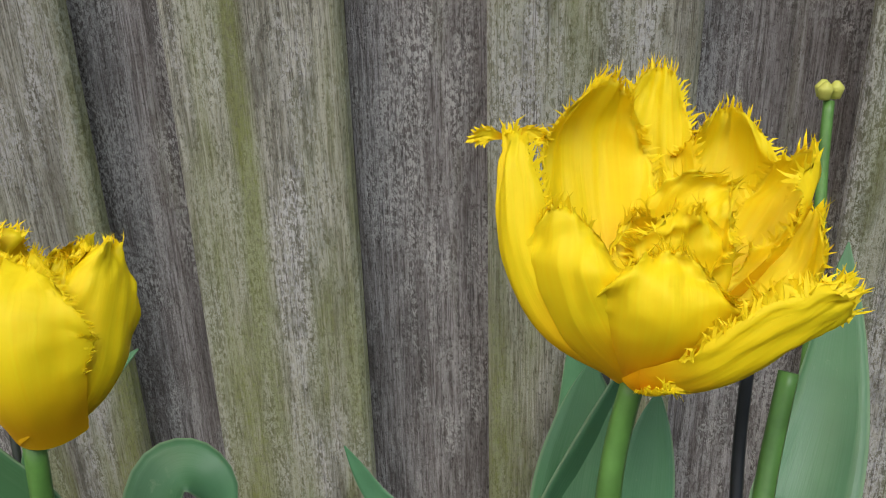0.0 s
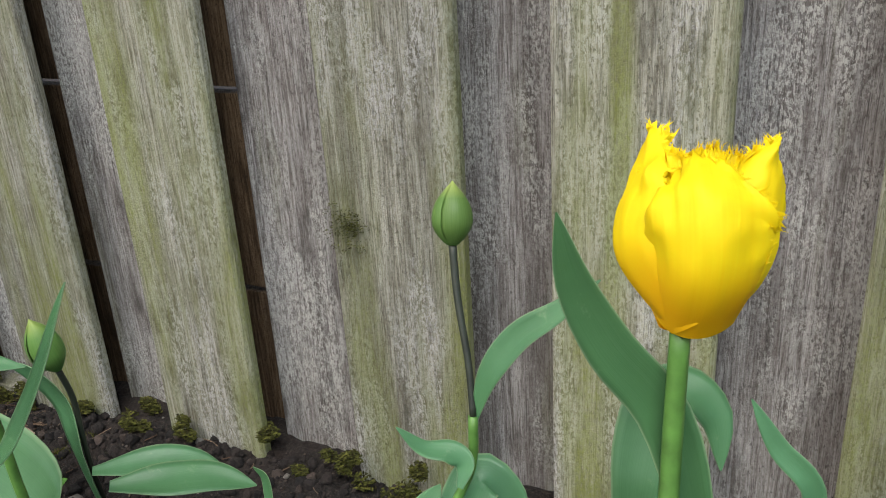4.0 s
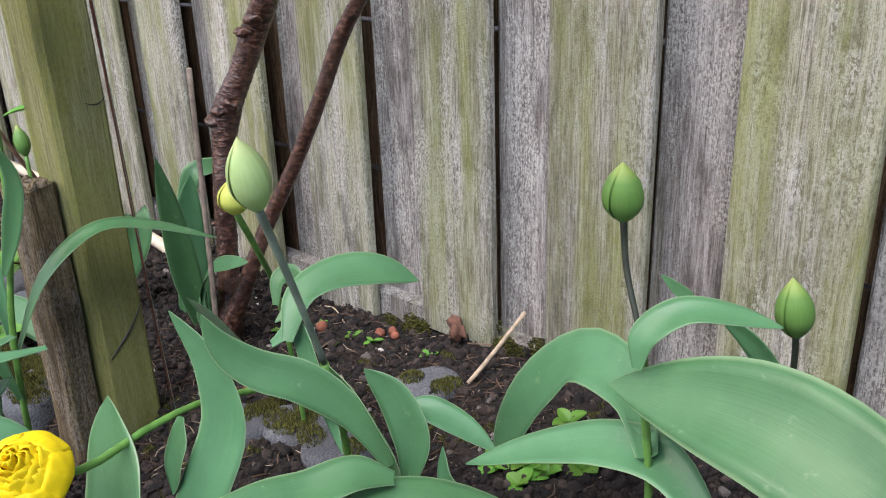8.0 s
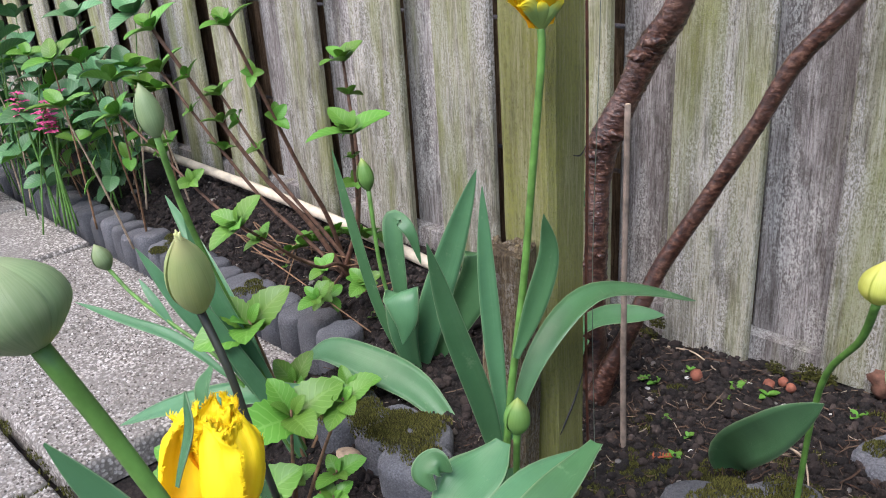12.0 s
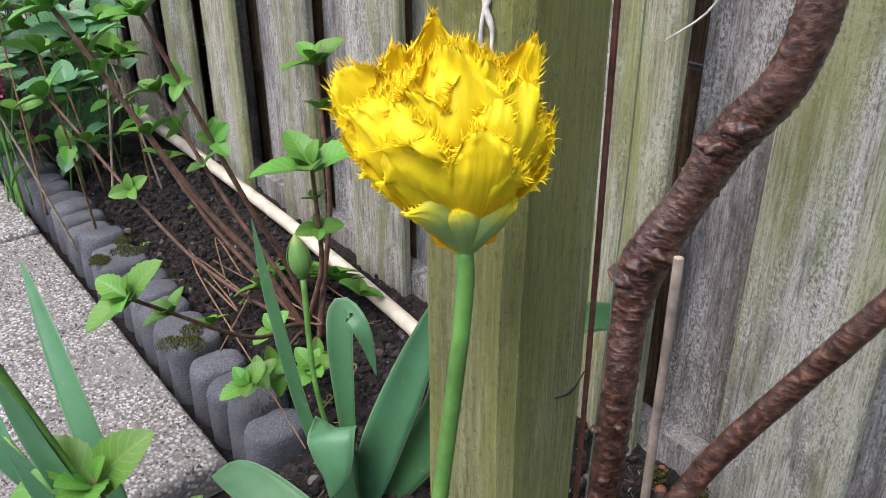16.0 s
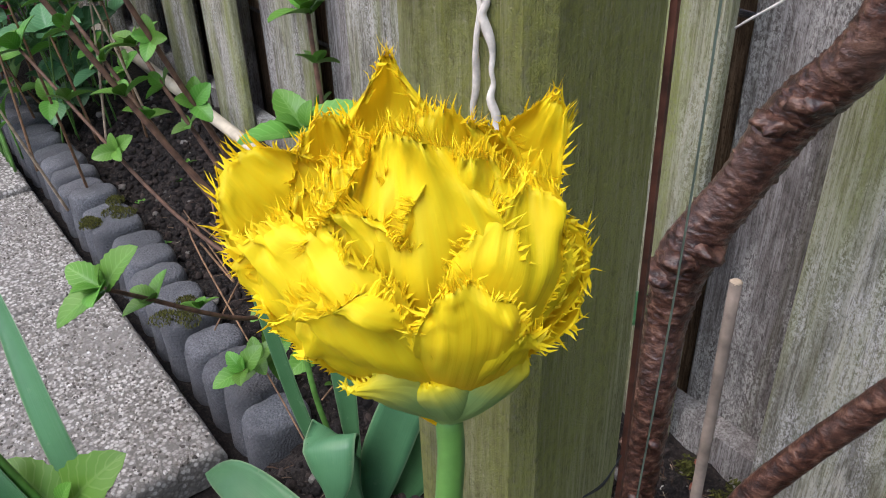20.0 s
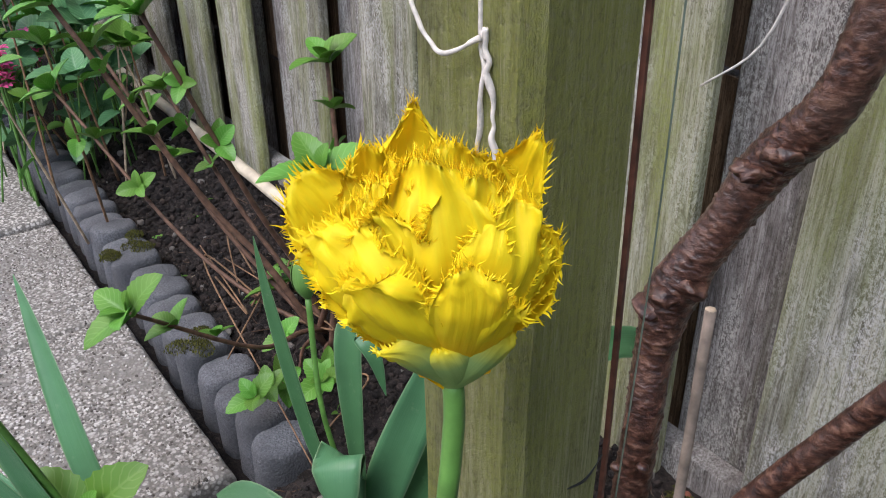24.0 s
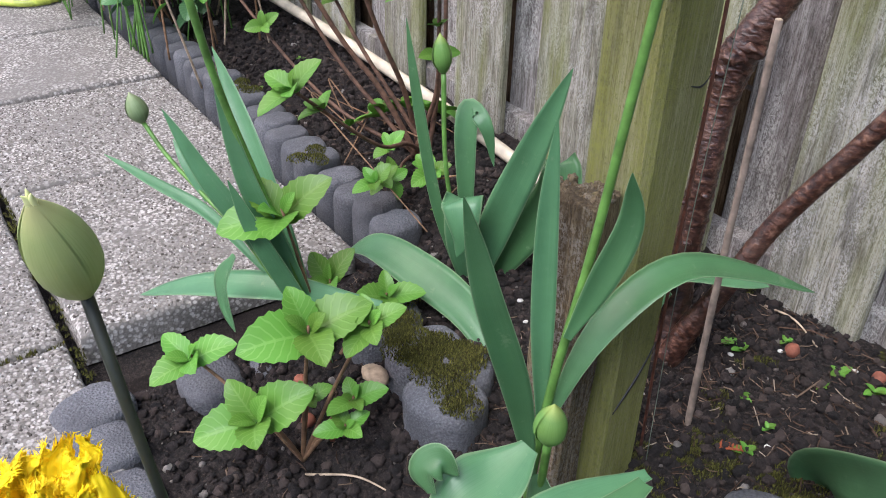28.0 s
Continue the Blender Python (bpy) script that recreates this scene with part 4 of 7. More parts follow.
# ---- paving slabs
def slab(parent, x0, x1, y0, y1, top, rng):
    """A cast slab with chipped, rounded edges."""
    w, d = x1 - x0, y1 - y0
    nx, ny = max(8, int(w / 0.012)), max(8, int(d / 0.012))
    seed = rng.random() * 90
    rim = [(k / nx, 0.0) for k in range(nx)] + [(1.0, k / ny) for k in range(ny)] + [(1 - k / nx, 1.0) for k in range(nx)] + [(0.0, 1 - k / ny) for k in range(ny)]
    verts, faces = [], []
    for inset, z in ((0.0, -0.05), (0.0, -0.012), (0.002, -0.005), (0.006, -0.001), (0.013, 0.0)):
        for u, v in rim:
            x, y = (u - 0.5) * w, (v - 0.5) * d
            n1 = noise.noise(Vector((x * 55, y * 55, seed))) + 0.6 * noise.noise(Vector((x * 160, y * 160, seed)))
            q = inset + 0.0016 * n1 + (0.004 * max(0, noise.noise(Vector((x * 16, y * 16, seed + 5))) - 0.2) if z > -0.02 else 0)
            verts.append((x * (1 - 2 * q / w), y * (1 - 2 * q / d), z + (0.0012 * n1 if -0.04 < z < 0 else 0)))
    m = len(rim)
    for k in range(4):
        for j in range(m):
            faces.append((k * m + j, k * m + (j + 1) % m, (k + 1) * m + (j + 1) % m, (k + 1) * m + j))
    faces.append(tuple(range(4 * m, 5 * m)))
    ob = built("slab", verts, faces, SLAB, parent)
    tilt = (rng.gauss(0, 0.005), rng.gauss(0, 0.005))
    ob.location = ((x0 + x1) / 2, (y0 + y1) / 2, top + rng.uniform(-0.003, 0.003))
    ob.rotation_euler = (tilt[0], tilt[1], rng.gauss(0, 0.006))
    if x0 < -3.0 or x0 > -0.5 or y0 < -1.3:
        return
    turn, chunks = ob.rotation_euler.to_matrix(), []
    for k in range(int(w * d / 0.0065 ** 2)):
        x, y = (rng.random() - 0.5) * (w - 0.012), (rng.random() - 0.5) * (d - 0.012)
        bare = noise.noise(Vector((x * 7, y * 7, seed))) + 0.5 * noise.noise(Vector((x * 25, y * 25, seed)))
        if bare > 0.35 and rng.random() < 0.7:
            continue
        s, a = rng.uniform(0.0018, 0.0044), rng.random() * 6.28
        ring = [(s * rng.uniform(0.7, 1.15) * math.cos(a + 1.257 * j), s * rng.uniform(0.55, 0.95) * math.sin(a + 1.257 * j)) for j in range(5)]
        c, h = ob.location + turn @ Vector((x, y, 0)), rng.uniform(0.0006, 0.0018)
        pv = [c + Vector((px, py, -0.0008)) for px, py in ring] + [c + Vector((px * 0.55, py * 0.55, h)) for px, py in ring]
        pf = [(j, (j + 1) % 5, 5 + (j + 1) % 5, 5 + j) for j in range(5)] + [(5, 6, 7, 8, 9)]
        chunks.append((pv, pf))
    PEBBLE_BITS.extend(chunks)


PEBBLE_BITS = []
paving = thing("pavement", "rough exposed-aggregate concrete slabs with dirty joints", "paving", kind="structure")
rng = random.Random(5)
for x0, x1 in ((-2.335, -1.866), (-2.765, -2.339), (-3.20, -2.775), (-3.64, -3.21), (-4.08, -3.65)):
    slab(paving, x0, x1, -0.812, -0.388, 0.02, rng)
for x0, x1 in ((-1.880, -1.44), (-2.325, -1.890), (-2.77, -2.335), (-3.215, -2.78), (-3.66, -3.225), (-1.43, -0.99), (-0.98, -0.54), (-0.53, -0.09)):
    slab(paving, x0, x1, -1.245, -0.828, 0.015, rng)
    slab(paving, x0, x1, -1.670, -1.255, 0.015, rng)

joined("pebbles", PEBBLE_BITS, PEBBLES, "small pale and dark pebbles bared in the slabs", "", paving)
rng = random.Random(8)
bits = []
for k in range(900):
    x, y = rng.choice([(rng.uniform(-2.9, -1.8), -0.820 + rng.gauss(0, 0.005)), (-1.885 + rng.gauss(0, 0.005), rng.uniform(-1.6, -0.83)), (rng.uniform(-2.6, -1.1), -0.82 + rng.gauss(0, 0.005))])
    if rng.random() < 0.35 + 0.6 * noise.noise(Vector((x * 12, y * 12, 2))):
        tuft(bits, (x, y, 0.006), 7, (0.006, 0.005, 0.004), rng, 0.004)
joined("joint_moss", bits, MOSS, "olive moss growing in the joints of the paving", "moss")

# ---- scalloped edging stones
def edging_mesh(w, d, h, seed):
    """A scalloped block, its front rounded, its top flat with worn arrises."""
    n = 28
    ring = []
    for k in range(n):
        c, q = math.cos(2 * math.pi * k / n), math.sin(2 * math.pi * k / n)
        ring.append((w / 2 * math.copysign(abs(c) ** 0.7, c), -d / 2 + d / 2 * math.copysign(abs(q) ** 0.8, q)))
    m = len(ring)
    verts, faces = [], []
    for z, q in ((0, 1.0), (h * 0.3, 1.0), (h * 0.6, 1.0), (h * 0.8, 1.0), (h - 0.016, 1.0), (h - 0.009, 0.975), (h - 0.004, 0.92), (h - 0.001, 0.82), (h, 0.55), (h + 0.0005, 0.2)):
        for x, y in ring:
            x, y = x * q, -d / 2 + (y + d / 2) * q
            n1 = noise.noise(Vector((x * 60 + seed, y * 60, z * 60))) + 0.7 * noise.noise(Vector((x * 170, y * 170 + seed, z * 170)))
            verts.append((x * (1 + 0.030 * n1), y * (1 + 0.022 * n1), z + (0.0022 * n1 if z > h * 0.7 else 0)))
    for k in range(9):
        for j in range(m):
            a, b = k * m + j, k * m + (j + 1) % m
            faces.append((a, b, b + m, a + m))
    faces.append(tuple(range(9 * m, 10 * m)))
    me = bpy.data.meshes.new("block")
    me.from_pydata(verts, [], faces)
    me.materials.append(EDGING)
    me.polygons.foreach_set("use_smooth", [True] * len(me.polygons))
    me.update()
    return me


rng = random.Random(9)
small, large = [edging_mesh(0.064, 0.085, 0.165, 5 * k) for k in range(4)], [edging_mesh(0.082, 0.10, 0.165, 3 + 7 * k) for k in range(4)]


def edge_stone(me, x, y, top, turn, label="charcoal-grey scalloped concrete edging block", moss=0):
    ob = tagged(new("edging_block", rng.choice(me)), label, "edging block", "bed edging")
    ob.location, ob.rotation_euler = (x, y, top - 0.165), (rng.gauss(0, 0.03), rng.gauss(0, 0.03), radians(turn) + rng.gauss(0, 0.05))
    if moss:
        bits = []
        for k in range(moss):
            c = (rng.uniform(-0.028, 0.028), -0.05 + rng.uniform(-0.035, 0.035), 0.166)
            tuft(bits, c, 260, (rng.uniform(0.014, 0.026), rng.uniform(0.014, 0.026), 0.007), rng, 0.003)
        joined("moss", bits, MOSS, "cushion of olive moss", "", ob)
    return ob


x = -1.845
k = 0
while x > -4.3:
    edge_stone(small, x, -0.282 + 0.004 * math.sin(k), 0.068 + rng.uniform(-0.006, 0.006), 0, moss=3 if k in (4, 9, 10) else 0)
    x -= 0.064
    k += 1
for x, y, turn in ((-1.745, -0.79, 25), (-1.655, -0.80, 8), (-1.565, -0.795, -6), (-1.475, -0.785, -8), (-1.385, -0.785, -6), (-1.295, -0.785, -5)):
    edge_stone(large, x, y, 0.022, turn)
for x, y, turn in ((-1.76, -0.69, 92), (-1.76, -0.60, 86), (-1.76, -0.515, 92)):
    edge_stone(large, x, y, 0.012, turn)
for x, y, turn, moss in ((-1.60, -0.43, -20, 14), (-1.525, -0.425, -15, 16), (-1.445, -0.43, -50, 10), (-1.40, -0.485, -75, 7)):
    edge_stone(large, x, y, 0.090, turn, "mossy charcoal-grey edging block sunk in the soil", moss)
for x, y, turn, moss in ((-1.06, -0.34, -60, 4), (-1.005, -0.275, -50, 7), (-0.965, -0.10, -20, 3), (-0.93, -0.27, -30, 4)):
    edge_stone(large, x, y, soil_height(x, y) + 0.018, turn, "grey edging block with moss, half buried in the bed", moss)
rubble = thing("stone_block", "rough grey concrete block lying in the bed", "stone")
lump("stone", (-0.90, -0.41, 0.10), (0.075, 0.05, 0.030), SLAB, rng, rubble, rough=0.3, cuts=5)
brick = thing("brick_piece", "broken piece of weathered brick beside the fence foot", "brick piece")
lump("brick", (-1.05, -0.016, 0.125), (0.020, 0.008, 0.018), plain("brick_fragment", (0.13, 0.062, 0.04), 0.9, 90.0, 0.6), rng, brick, rough=0.6, cuts=3)
chip = thing("wood_chip", "pale broken piece of wood on the soil", "wood piece")
lump("chip", (-1.548, -0.536, 0.06), (0.024, 0.014, 0.008), PALE_TWIG, rng, chip, rough=0.4)

# ---- white pipe along the fence foot
pipe = thing("pipe", "weathered white plastic pipe lying along the fence", "pipe")
v, f = tube([(-3.8, -0.045, 0.125), (-3.1, -0.045, 0.118), (-2.42, -0.045, 0.108), (-2.08, -0.05, 0.095), (-1.80, -0.065, 0.082), (-1.66, -0.085, 0.072)], [0.0125, 0.0125], 12, 30)
built("tube", v, f, PIPE, pipe)

# ---- clay pebbles and white grit on the soil
rng = random.Random(31)
for x, y in [(-1.457, 0.0), (-1.44, -0.02), (-1.176, -0.03), (-1.19, -0.045), (-1.16, -0.04), (-1.108, -0.31), (-0.75, -0.12), (-1.28, -0.09), (-1.53, -0.61), (-1.57, -0.62), (-1.63, -0.60), (-0.86, -0.10)]:
    q = rng.uniform(0.007, 0.010)
    ob = lump("clay_pebble", (x, y, soil_height(x, y) + q * 0.6), (q, q, q), CLAY, rng, None, rough=0.15)
    tagged(ob, "round reddish clay pebble on the soil", "pebble", "clay pebbles")
GRIT = plain("white_grit", (0.62, 0.6, 0.56), 0.8)
for k in range(26):
    x, y = rng.uniform(-1.6, -0.9), rng.uniform(-0.4, -0.02)
    q = rng.uniform(0.0025, 0.005)
    ob = lump("grit", (x, y, soil_height(x, y) + q * 0.5), (q, q * 1.3, q * 0.6), GRIT, rng, None, cuts=1)
    tagged(ob, "small white chip of grit on dark soil", "grit", "grit")


# ---- leafy shrubs
def leafy(parent, at, way, size, rng, mat=None, pairs=3, broad=0.72):
    """A tuft of paired broad leaves round the end of a twig, the inner ones small and upright."""
    at, way = Vector(at), Vector(way).normalized()
    e1 = way.orthogonal().normalized()
    e2 = way.cross(e1)
    for k in range(pairs):
        for sgn in (0, math.pi):
            a = k * math.pi / 2 + sgn + rng.gauss(0, 0.25) + 0.6
            out = (e1 * math.cos(a) + e2 * math.sin(a))
            reach = size * (1.25, 0.95, 0.55)[k] * rng.uniform(0.85, 1.12)
            rise = (0.40, 0.75, 1.6)[k] + rng.gauss(0, 0.12)
            ovate(parent, at + way * size * 0.10 * k + out * size * 0.08, out + way * rise, way - out * rise, reach, reach * broad * rng.uniform(0.9, 1.1), mat or SHRUB_LEAF, rng, 0.22)


def twig(parent, points, r, mat, name="twig"):
    v, f = tube(points, [r, r * 0.85, r * 0.6], 7, 16, 0.12)
    built(name, v, f, mat, parent)


rng = random.Random(41)
hyd = thing("shrub", "young shrub of brown twigs just breaking into fresh green leaf", "shrub")
root = Vector((-2.00, -0.175, 0.07))
for end, mid, size, r in (((-1.9050, -0.2050, 0.3850), (-1.9432, -0.1811, 0.2178), 0.058, 0.0052), ((-1.9979, -0.1366, 0.4916), (-1.9773, -0.1423, 0.2838), 0.042, 0.0048), ((-1.9946, -0.3624, 0.5882), (-1.9997, -0.2524, 0.3037), 0.040, 0.0050),
                          ((-2.1337, -0.4248, 0.5818), (-2.0720, -0.2907, 0.2940), 0.042, 0.0055), ((-2.1783, -0.2953, 0.4393), (-2.0988, -0.2385, 0.2634), 0.034, 0.0045), ((-1.8688, -0.4706, 0.3040), (-1.9120, -0.3066, 0.1610), 0.046, 0.0042),
                          ((-2.3000, -0.3465, 0.4810), (-2.1523, -0.2531, 0.2215), 0.042, 0.0045), ((-2.4386, -0.3888, 0.3869), (-2.2162, -0.2788, 0.1581), 0.042, 0.0042), ((-1.8298, -0.2667, 0.1383), (-1.9212, -0.2196, 0.0877), 0.032, 0.0032), ((-1.8664, -0.3450, 0.1270), (-1.9401, -0.2534, 0.0768), 0.030, 0.0032)):
    r0 = root + Vector((rng.uniform(-0.035, 0.035), rng.uniform(-0.02, 0.02), 0))
    twig(hyd, [r0, r0.lerp(Vector(mid), 0.5) + Vector((rng.gauss(0, 0.012), 0, rng.gauss(0, 0.01))), mid, end], r, BROWN_BRANCH, "branch")
    leafy(hyd, end, Vector(end) - Vector(mid) + Vector((0, -0.1, 0.25)), size, rng)
    for q in (0.4, 0.7):
        p = Vector(mid).lerp(Vector(end), q)
        leafy(hyd, p, Vector((rng.gauss(0, 0.5), rng.gauss(-0.2, 0.4), 0.7)), rng.uniform(0.018, 0.030), rng, pairs=2)
for k in range(9):
    a = rng.uniform(0, 6.28)
    p = root + Vector((0.1 * math.cos(a), 0.08 * math.sin(a), 0.05))
    leafy(hyd, p, (math.cos(a) * 0.5, math.sin(a) * 0.5, 1), rng.uniform(0.03, 0.045), rng, pairs=2)
for k in range(8):
    p = root + Vector((rng.uniform(-0.25, 0.2), rng.uniform(-0.1, 0.02), 0.012))
    twig(hyd, [p, p + Vector((rng.gauss(0, 0.08), rng.gauss(0, 0.04), 0.03)), p + Vector((rng.gauss(0, 0.16), rng.gauss(0, 0.08), 0.02))], 0.0018, TWIG)

small_shrub = thing("shrub", "small shrub with bright green serrated leaves between the edging", "shrub")
root = Vector((-1.515, -0.655, 0.01))
for end, size in (((-1.668, -0.588, 0.252), 0.060), ((-1.514, -0.635, 0.200), 0.056), ((-1.633, -0.730, 0.120), 0.044), ((-1.513, -0.704, 0.110), 0.056), ((-1.627, -0.471, 0.110), 0.037), ((-1.487, -0.576, 0.200), 0.036), ((-1.678, -0.526, 0.124), 0.042), ((-1.485, -0.600, 0.105), 0.030), ((-1.470, -0.620, 0.085), 0.028), ((-1.517, -0.640, 0.100), 0.024)):
    e = Vector(end)
    low = Vector((-1.64, -0.55, 0.01)) if end[0] < -1.62 and end[1] > -0.6 else root
    twig(small_shrub, [low, low.lerp(e, 0.5) + Vector((0, 0, 0.01)), e], 0.0028, TWIG)
    leafy(small_shrub, e - Vector((0, 0, size * 0.2)), (0.25 + rng.gauss(0, 0.15), -0.3 + rng.gauss(0, 0.15), 1), size * 0.98, rng)

far_shrub = thing("shrub", "thicket of thin stems with fresh green leaves along the fence", "shrub")
for k in range(20):
    x, y = rng.uniform(-3.3, -2.5), rng.uniform(-0.40, -0.10)
    h = rng.uniform(0.12, 0.42)
    p = Vector((x, y, 0.05))
    e = p + Vector((rng.gauss(0, 0.07), rng.gauss(0, 0.05), h))
    twig(far_shrub, [p, p.lerp(e, 0.5) + Vector((0.01, 0, 0)), e], 0.0028, TWIG if k % 2 else PALE_TWIG)
    leafy(far_shrub, e, (rng.gauss(0, 0.3), rng.gauss(0, 0.3) - 0.2, 1), rng.uniform(0.04, 0.06), rng, pairs=2)
    leafy(far_shrub, p.lerp(e, 0.55), (rng.gauss(0, 0.6), rng.gauss(0, 0.6), 0.7), rng.uniform(0.03, 0.045), rng, pairs=1)
cover = thing("ground_cover", "low mound of broad dark green leaves spilling over the paving", "plant")
for k in range(75):
    x, y = rng.uniform(-3.9, -2.85), rng.uniform(-0.48, -0.12)
    h = rng.uniform(0.05, 0.32) + (0.25 * rng.random() if x < -2.75 else 0)
    p = Vector((x, y, 0.03))
    e = p + Vector((rng.gauss(0, 0.06), rng.gauss(-0.03, 0.05), h))
    twig(cover, [p, p.lerp(e, 0.6) + Vector((0, 0, 0.01)), e], 0.0022, STEM)
    leafy(cover, p.lerp(e, 0.45), (rng.gauss(0, 0.5), rng.gauss(-0.5, 0.3), 0.8), rng.uniform(0.035, 0.05), rng, DARK_LEAF, 1, 0.85)
    leafy(cover, e, (rng.gauss(0, 0.4), rng.gauss(-0.3, 0.3), 1), rng.uniform(0.05, 0.075), rng, DARK_LEAF, 2, 0.85)
pink = thing("flower", "pink flower spike among dark green leaves", "flower")
for k in range(5):
    p = Vector((-2.95 + 0.03 * k, -0.40, 0.03))
    e = p + Vector((rng.gauss(0, 0.03), rng.gauss(0, 0.03), 0.33 + 0.03 * rng.random()))
    stem(pink, [p, p.lerp(e, 0.5), e], 0.003, STEM)
    for j in range(9):
        a = j * 2.4
        c = e + Vector((0.012 * math.cos(a), 0.012 * math.sin(a), -0.008 * j))
        for q in range(4):
            w = Vector((math.cos(a + q * 1.5), math.sin(a + q * 1.5), 0.3))
            leaf(pink, [c, c + w * 0.009, c + w * 0.017 + Vector((0, 0, -0.004))], 0.007, (0, -0.3, 1), PINK, 0.2, "petal", 0.5, 5, 0.0)
hose = thing("garden_hose", "yellow-green garden hose end lying on the paving", "hose")
v, f = tube([(-3.62, -0.72, 0.034), (-3.43, -0.533, 0.034), (-3.46, -0.44, 0.034), (-3.52, -0.37, 0.05)], [0.009, 0.009], 10, 24)
built("tube", v, f, HOSE, hose)

# ---- weeds: small seedlings on the soil
for k in range(22):
    x, y = rng.choice([(rng.uniform(-1.25, -0.75), rng.uniform(-0.30, -0.06)), (rng.uniform(-2.6, -1.6), rng.uniform(-0.28, -0.08)), (rng.uniform(-1.35, -1.15), rng.uniform(-0.25, -0.05))])
    w = thing("seedling", "tiny green weed seedling in the soil", "weed", "weeds")
    leafy(w, (x, y, soil_height(x, y) + 0.002), (0, 0, 1), rng.uniform(0.008, 0.014), rng, pairs=2)

for k in range(9):
    x, y = rng.gauss(-0.74, 0.05), rng.gauss(-0.22, 0.04)
    w = thing("seedling", "low clover-like weed with small green leaves", "weed", "weeds")
    leafy(w, (x, y, soil_height(x, y) + 0.004), (0, -0.2, 1), rng.uniform(0.014, 0.022), rng, pairs=2, broad=0.9)
fern = thing("dry_leaf", "small orange dried fern frond on the soil", "dry leaf")
ORANGE = plain("dry_orange_leaf", (0.26, 0.065, 0.022), 0.85)
z = soil_height(-1.21, -0.286) + 0.008
leaf(fern, [(-1.222, -0.297, z), (-1.213, -0.289, z + 0.002), (-1.204, -0.280, z + 0.002)], 0.003, (0, 0, 1), ORANGE, 0.2, "stalk", 0.5, 8)
for k in range(6):
    for sgn in (-1, 1):
        c = Vector((-1.221 + 0.003 * k, -0.296 + 0.003 * k, z + 0.002))
        leaf(fern, [c, c + Vector((-0.7 * sgn, 0.5 * sgn + 0.4, 0.1)) * 0.004, c + Vector((-0.7 * sgn, 0.5 * sgn + 0.7, 0)) * (0.008 - 0.0008 * k)], 0.0026, (0, 0, 1), ORANGE, 0.2, "leaflet", 0.4, 6)
for line in ([(-1.371, -0.02, 0.008), (-1.32, -0.03, 0.014), (-1.27, -0.05, 0.006)], [(-1.10, -0.20, 0.02), (-1.06, -0.23, 0.03), (-1.03, -0.28, 0.024)], [(-1.50, -0.66, 0.0), (-1.45, -0.62, 0.012), (-1.41, -0.60, 0.0)]):
    t = thing("dead_twig", "thin pale dead twig lying on the soil", "twig", "dead twigs")
    twig(t, [(x, y, soil_height(x, y) + 0.004 + max(0, z - 0.008)) for x, y, z in line], 0.0016, PALE_TWIG, "stick")

# ---- tulips

p = thing("tulip", 'yellow fringed tulip in full bloom with ragged petal edges', 'tulip', "tulips")
stem(p, [(0.2074, -0.4349, 0.5626), (0.2067, -0.4344, 0.6260), (0.2079, -0.4310, 0.6395), (0.2103, -0.4286, 0.6529)], 0.0027, STEM)
stem(p, [(0.2074, -0.4349, 0.5626), (0.1376, -0.3884, 0.3057), (0.1332, -0.3603, 0.0947)], 0.0031, STEM)
tepal(p, [(0.2104, -0.4202, 0.6496), (0.2149, -0.3914, 0.6720), (0.2114, -0.3790, 0.6928), (0.2124, -0.3715, 0.7093)], 0.0218, (0, -1, 0.1), cup=0.35, seed=1)
tepal(p, [(0.2107, -0.4223, 0.6507), (0.2004, -0.4022, 0.6758), (0.1969, -0.3908, 0.6945), (0.2004, -0.3883, 0.7099)], 0.0312, (0.5, -1, 0.1), cup=0.6, seed=2)
tepal(p, [(0.2104, -0.4202, 0.6496), (0.2249, -0.3874, 0.6705), (0.2298, -0.3774, 0.6858), (0.2301, -0.3751, 0.7003)], 0.0301, (-0.2, -1, 0.1), cup=0.4, seed=3)
tepal(p, [(0.2107, -0.4223, 0.6507), (0.2353, -0.3989, 0.6692), (0.2435, -0.3918, 0.6813), (0.2449, -0.3905, 0.6948)], 0.0208, (-0.8, -0.6, 0.1), cup=0.8, seed=4)
tepal(p, [(0.2099, -0.4244, 0.6518), (0.2318, -0.4098, 0.6612), (0.2434, -0.4054, 0.6721), (0.2465, -0.4009, 0.6844)], 0.0187, (-0.6, -0.6, 0.3), cup=0.5, seed=5)
tepal(p, [(0.2101, -0.4265, 0.6529), (0.2180, -0.4120, 0.6753), (0.2223, -0.4094, 0.6855), (0.2276, -0.4078, 0.6915)], 0.0229, (-0.4, -0.7, 0.4), cup=0.3, seed=6, ruffle=0.2)
tepal(p, [(0.2102, -0.4275, 0.6539), (0.2195, -0.4181, 0.6722), (0.2196, -0.4159, 0.6815), (0.2199, -0.4159, 0.6888)], 0.0208, (0.2, -0.8, 0.5), cup=-0.3, seed=7, ruffle=0.25)
tepal(p, [(0.2102, -0.4275, 0.6539), (0.2132, -0.4188, 0.6693), (0.2098, -0.4127, 0.6787), (0.2078, -0.4108, 0.6839)], 0.0208, (0.3, -0.7, 0.5), cup=0.3, seed=8, ruffle=0.2)
tepal(p, [(0.2102, -0.4275, 0.6539), (0.1933, -0.4311, 0.6660), (0.1854, -0.4296, 0.6809), (0.1833, -0.4245, 0.6944), (0.1831, -0.4181, 0.7037)], 0.0145, (0.5, 0.9, 0.2), cup=0.9, seed=9, foot=0.8, top=0.4)
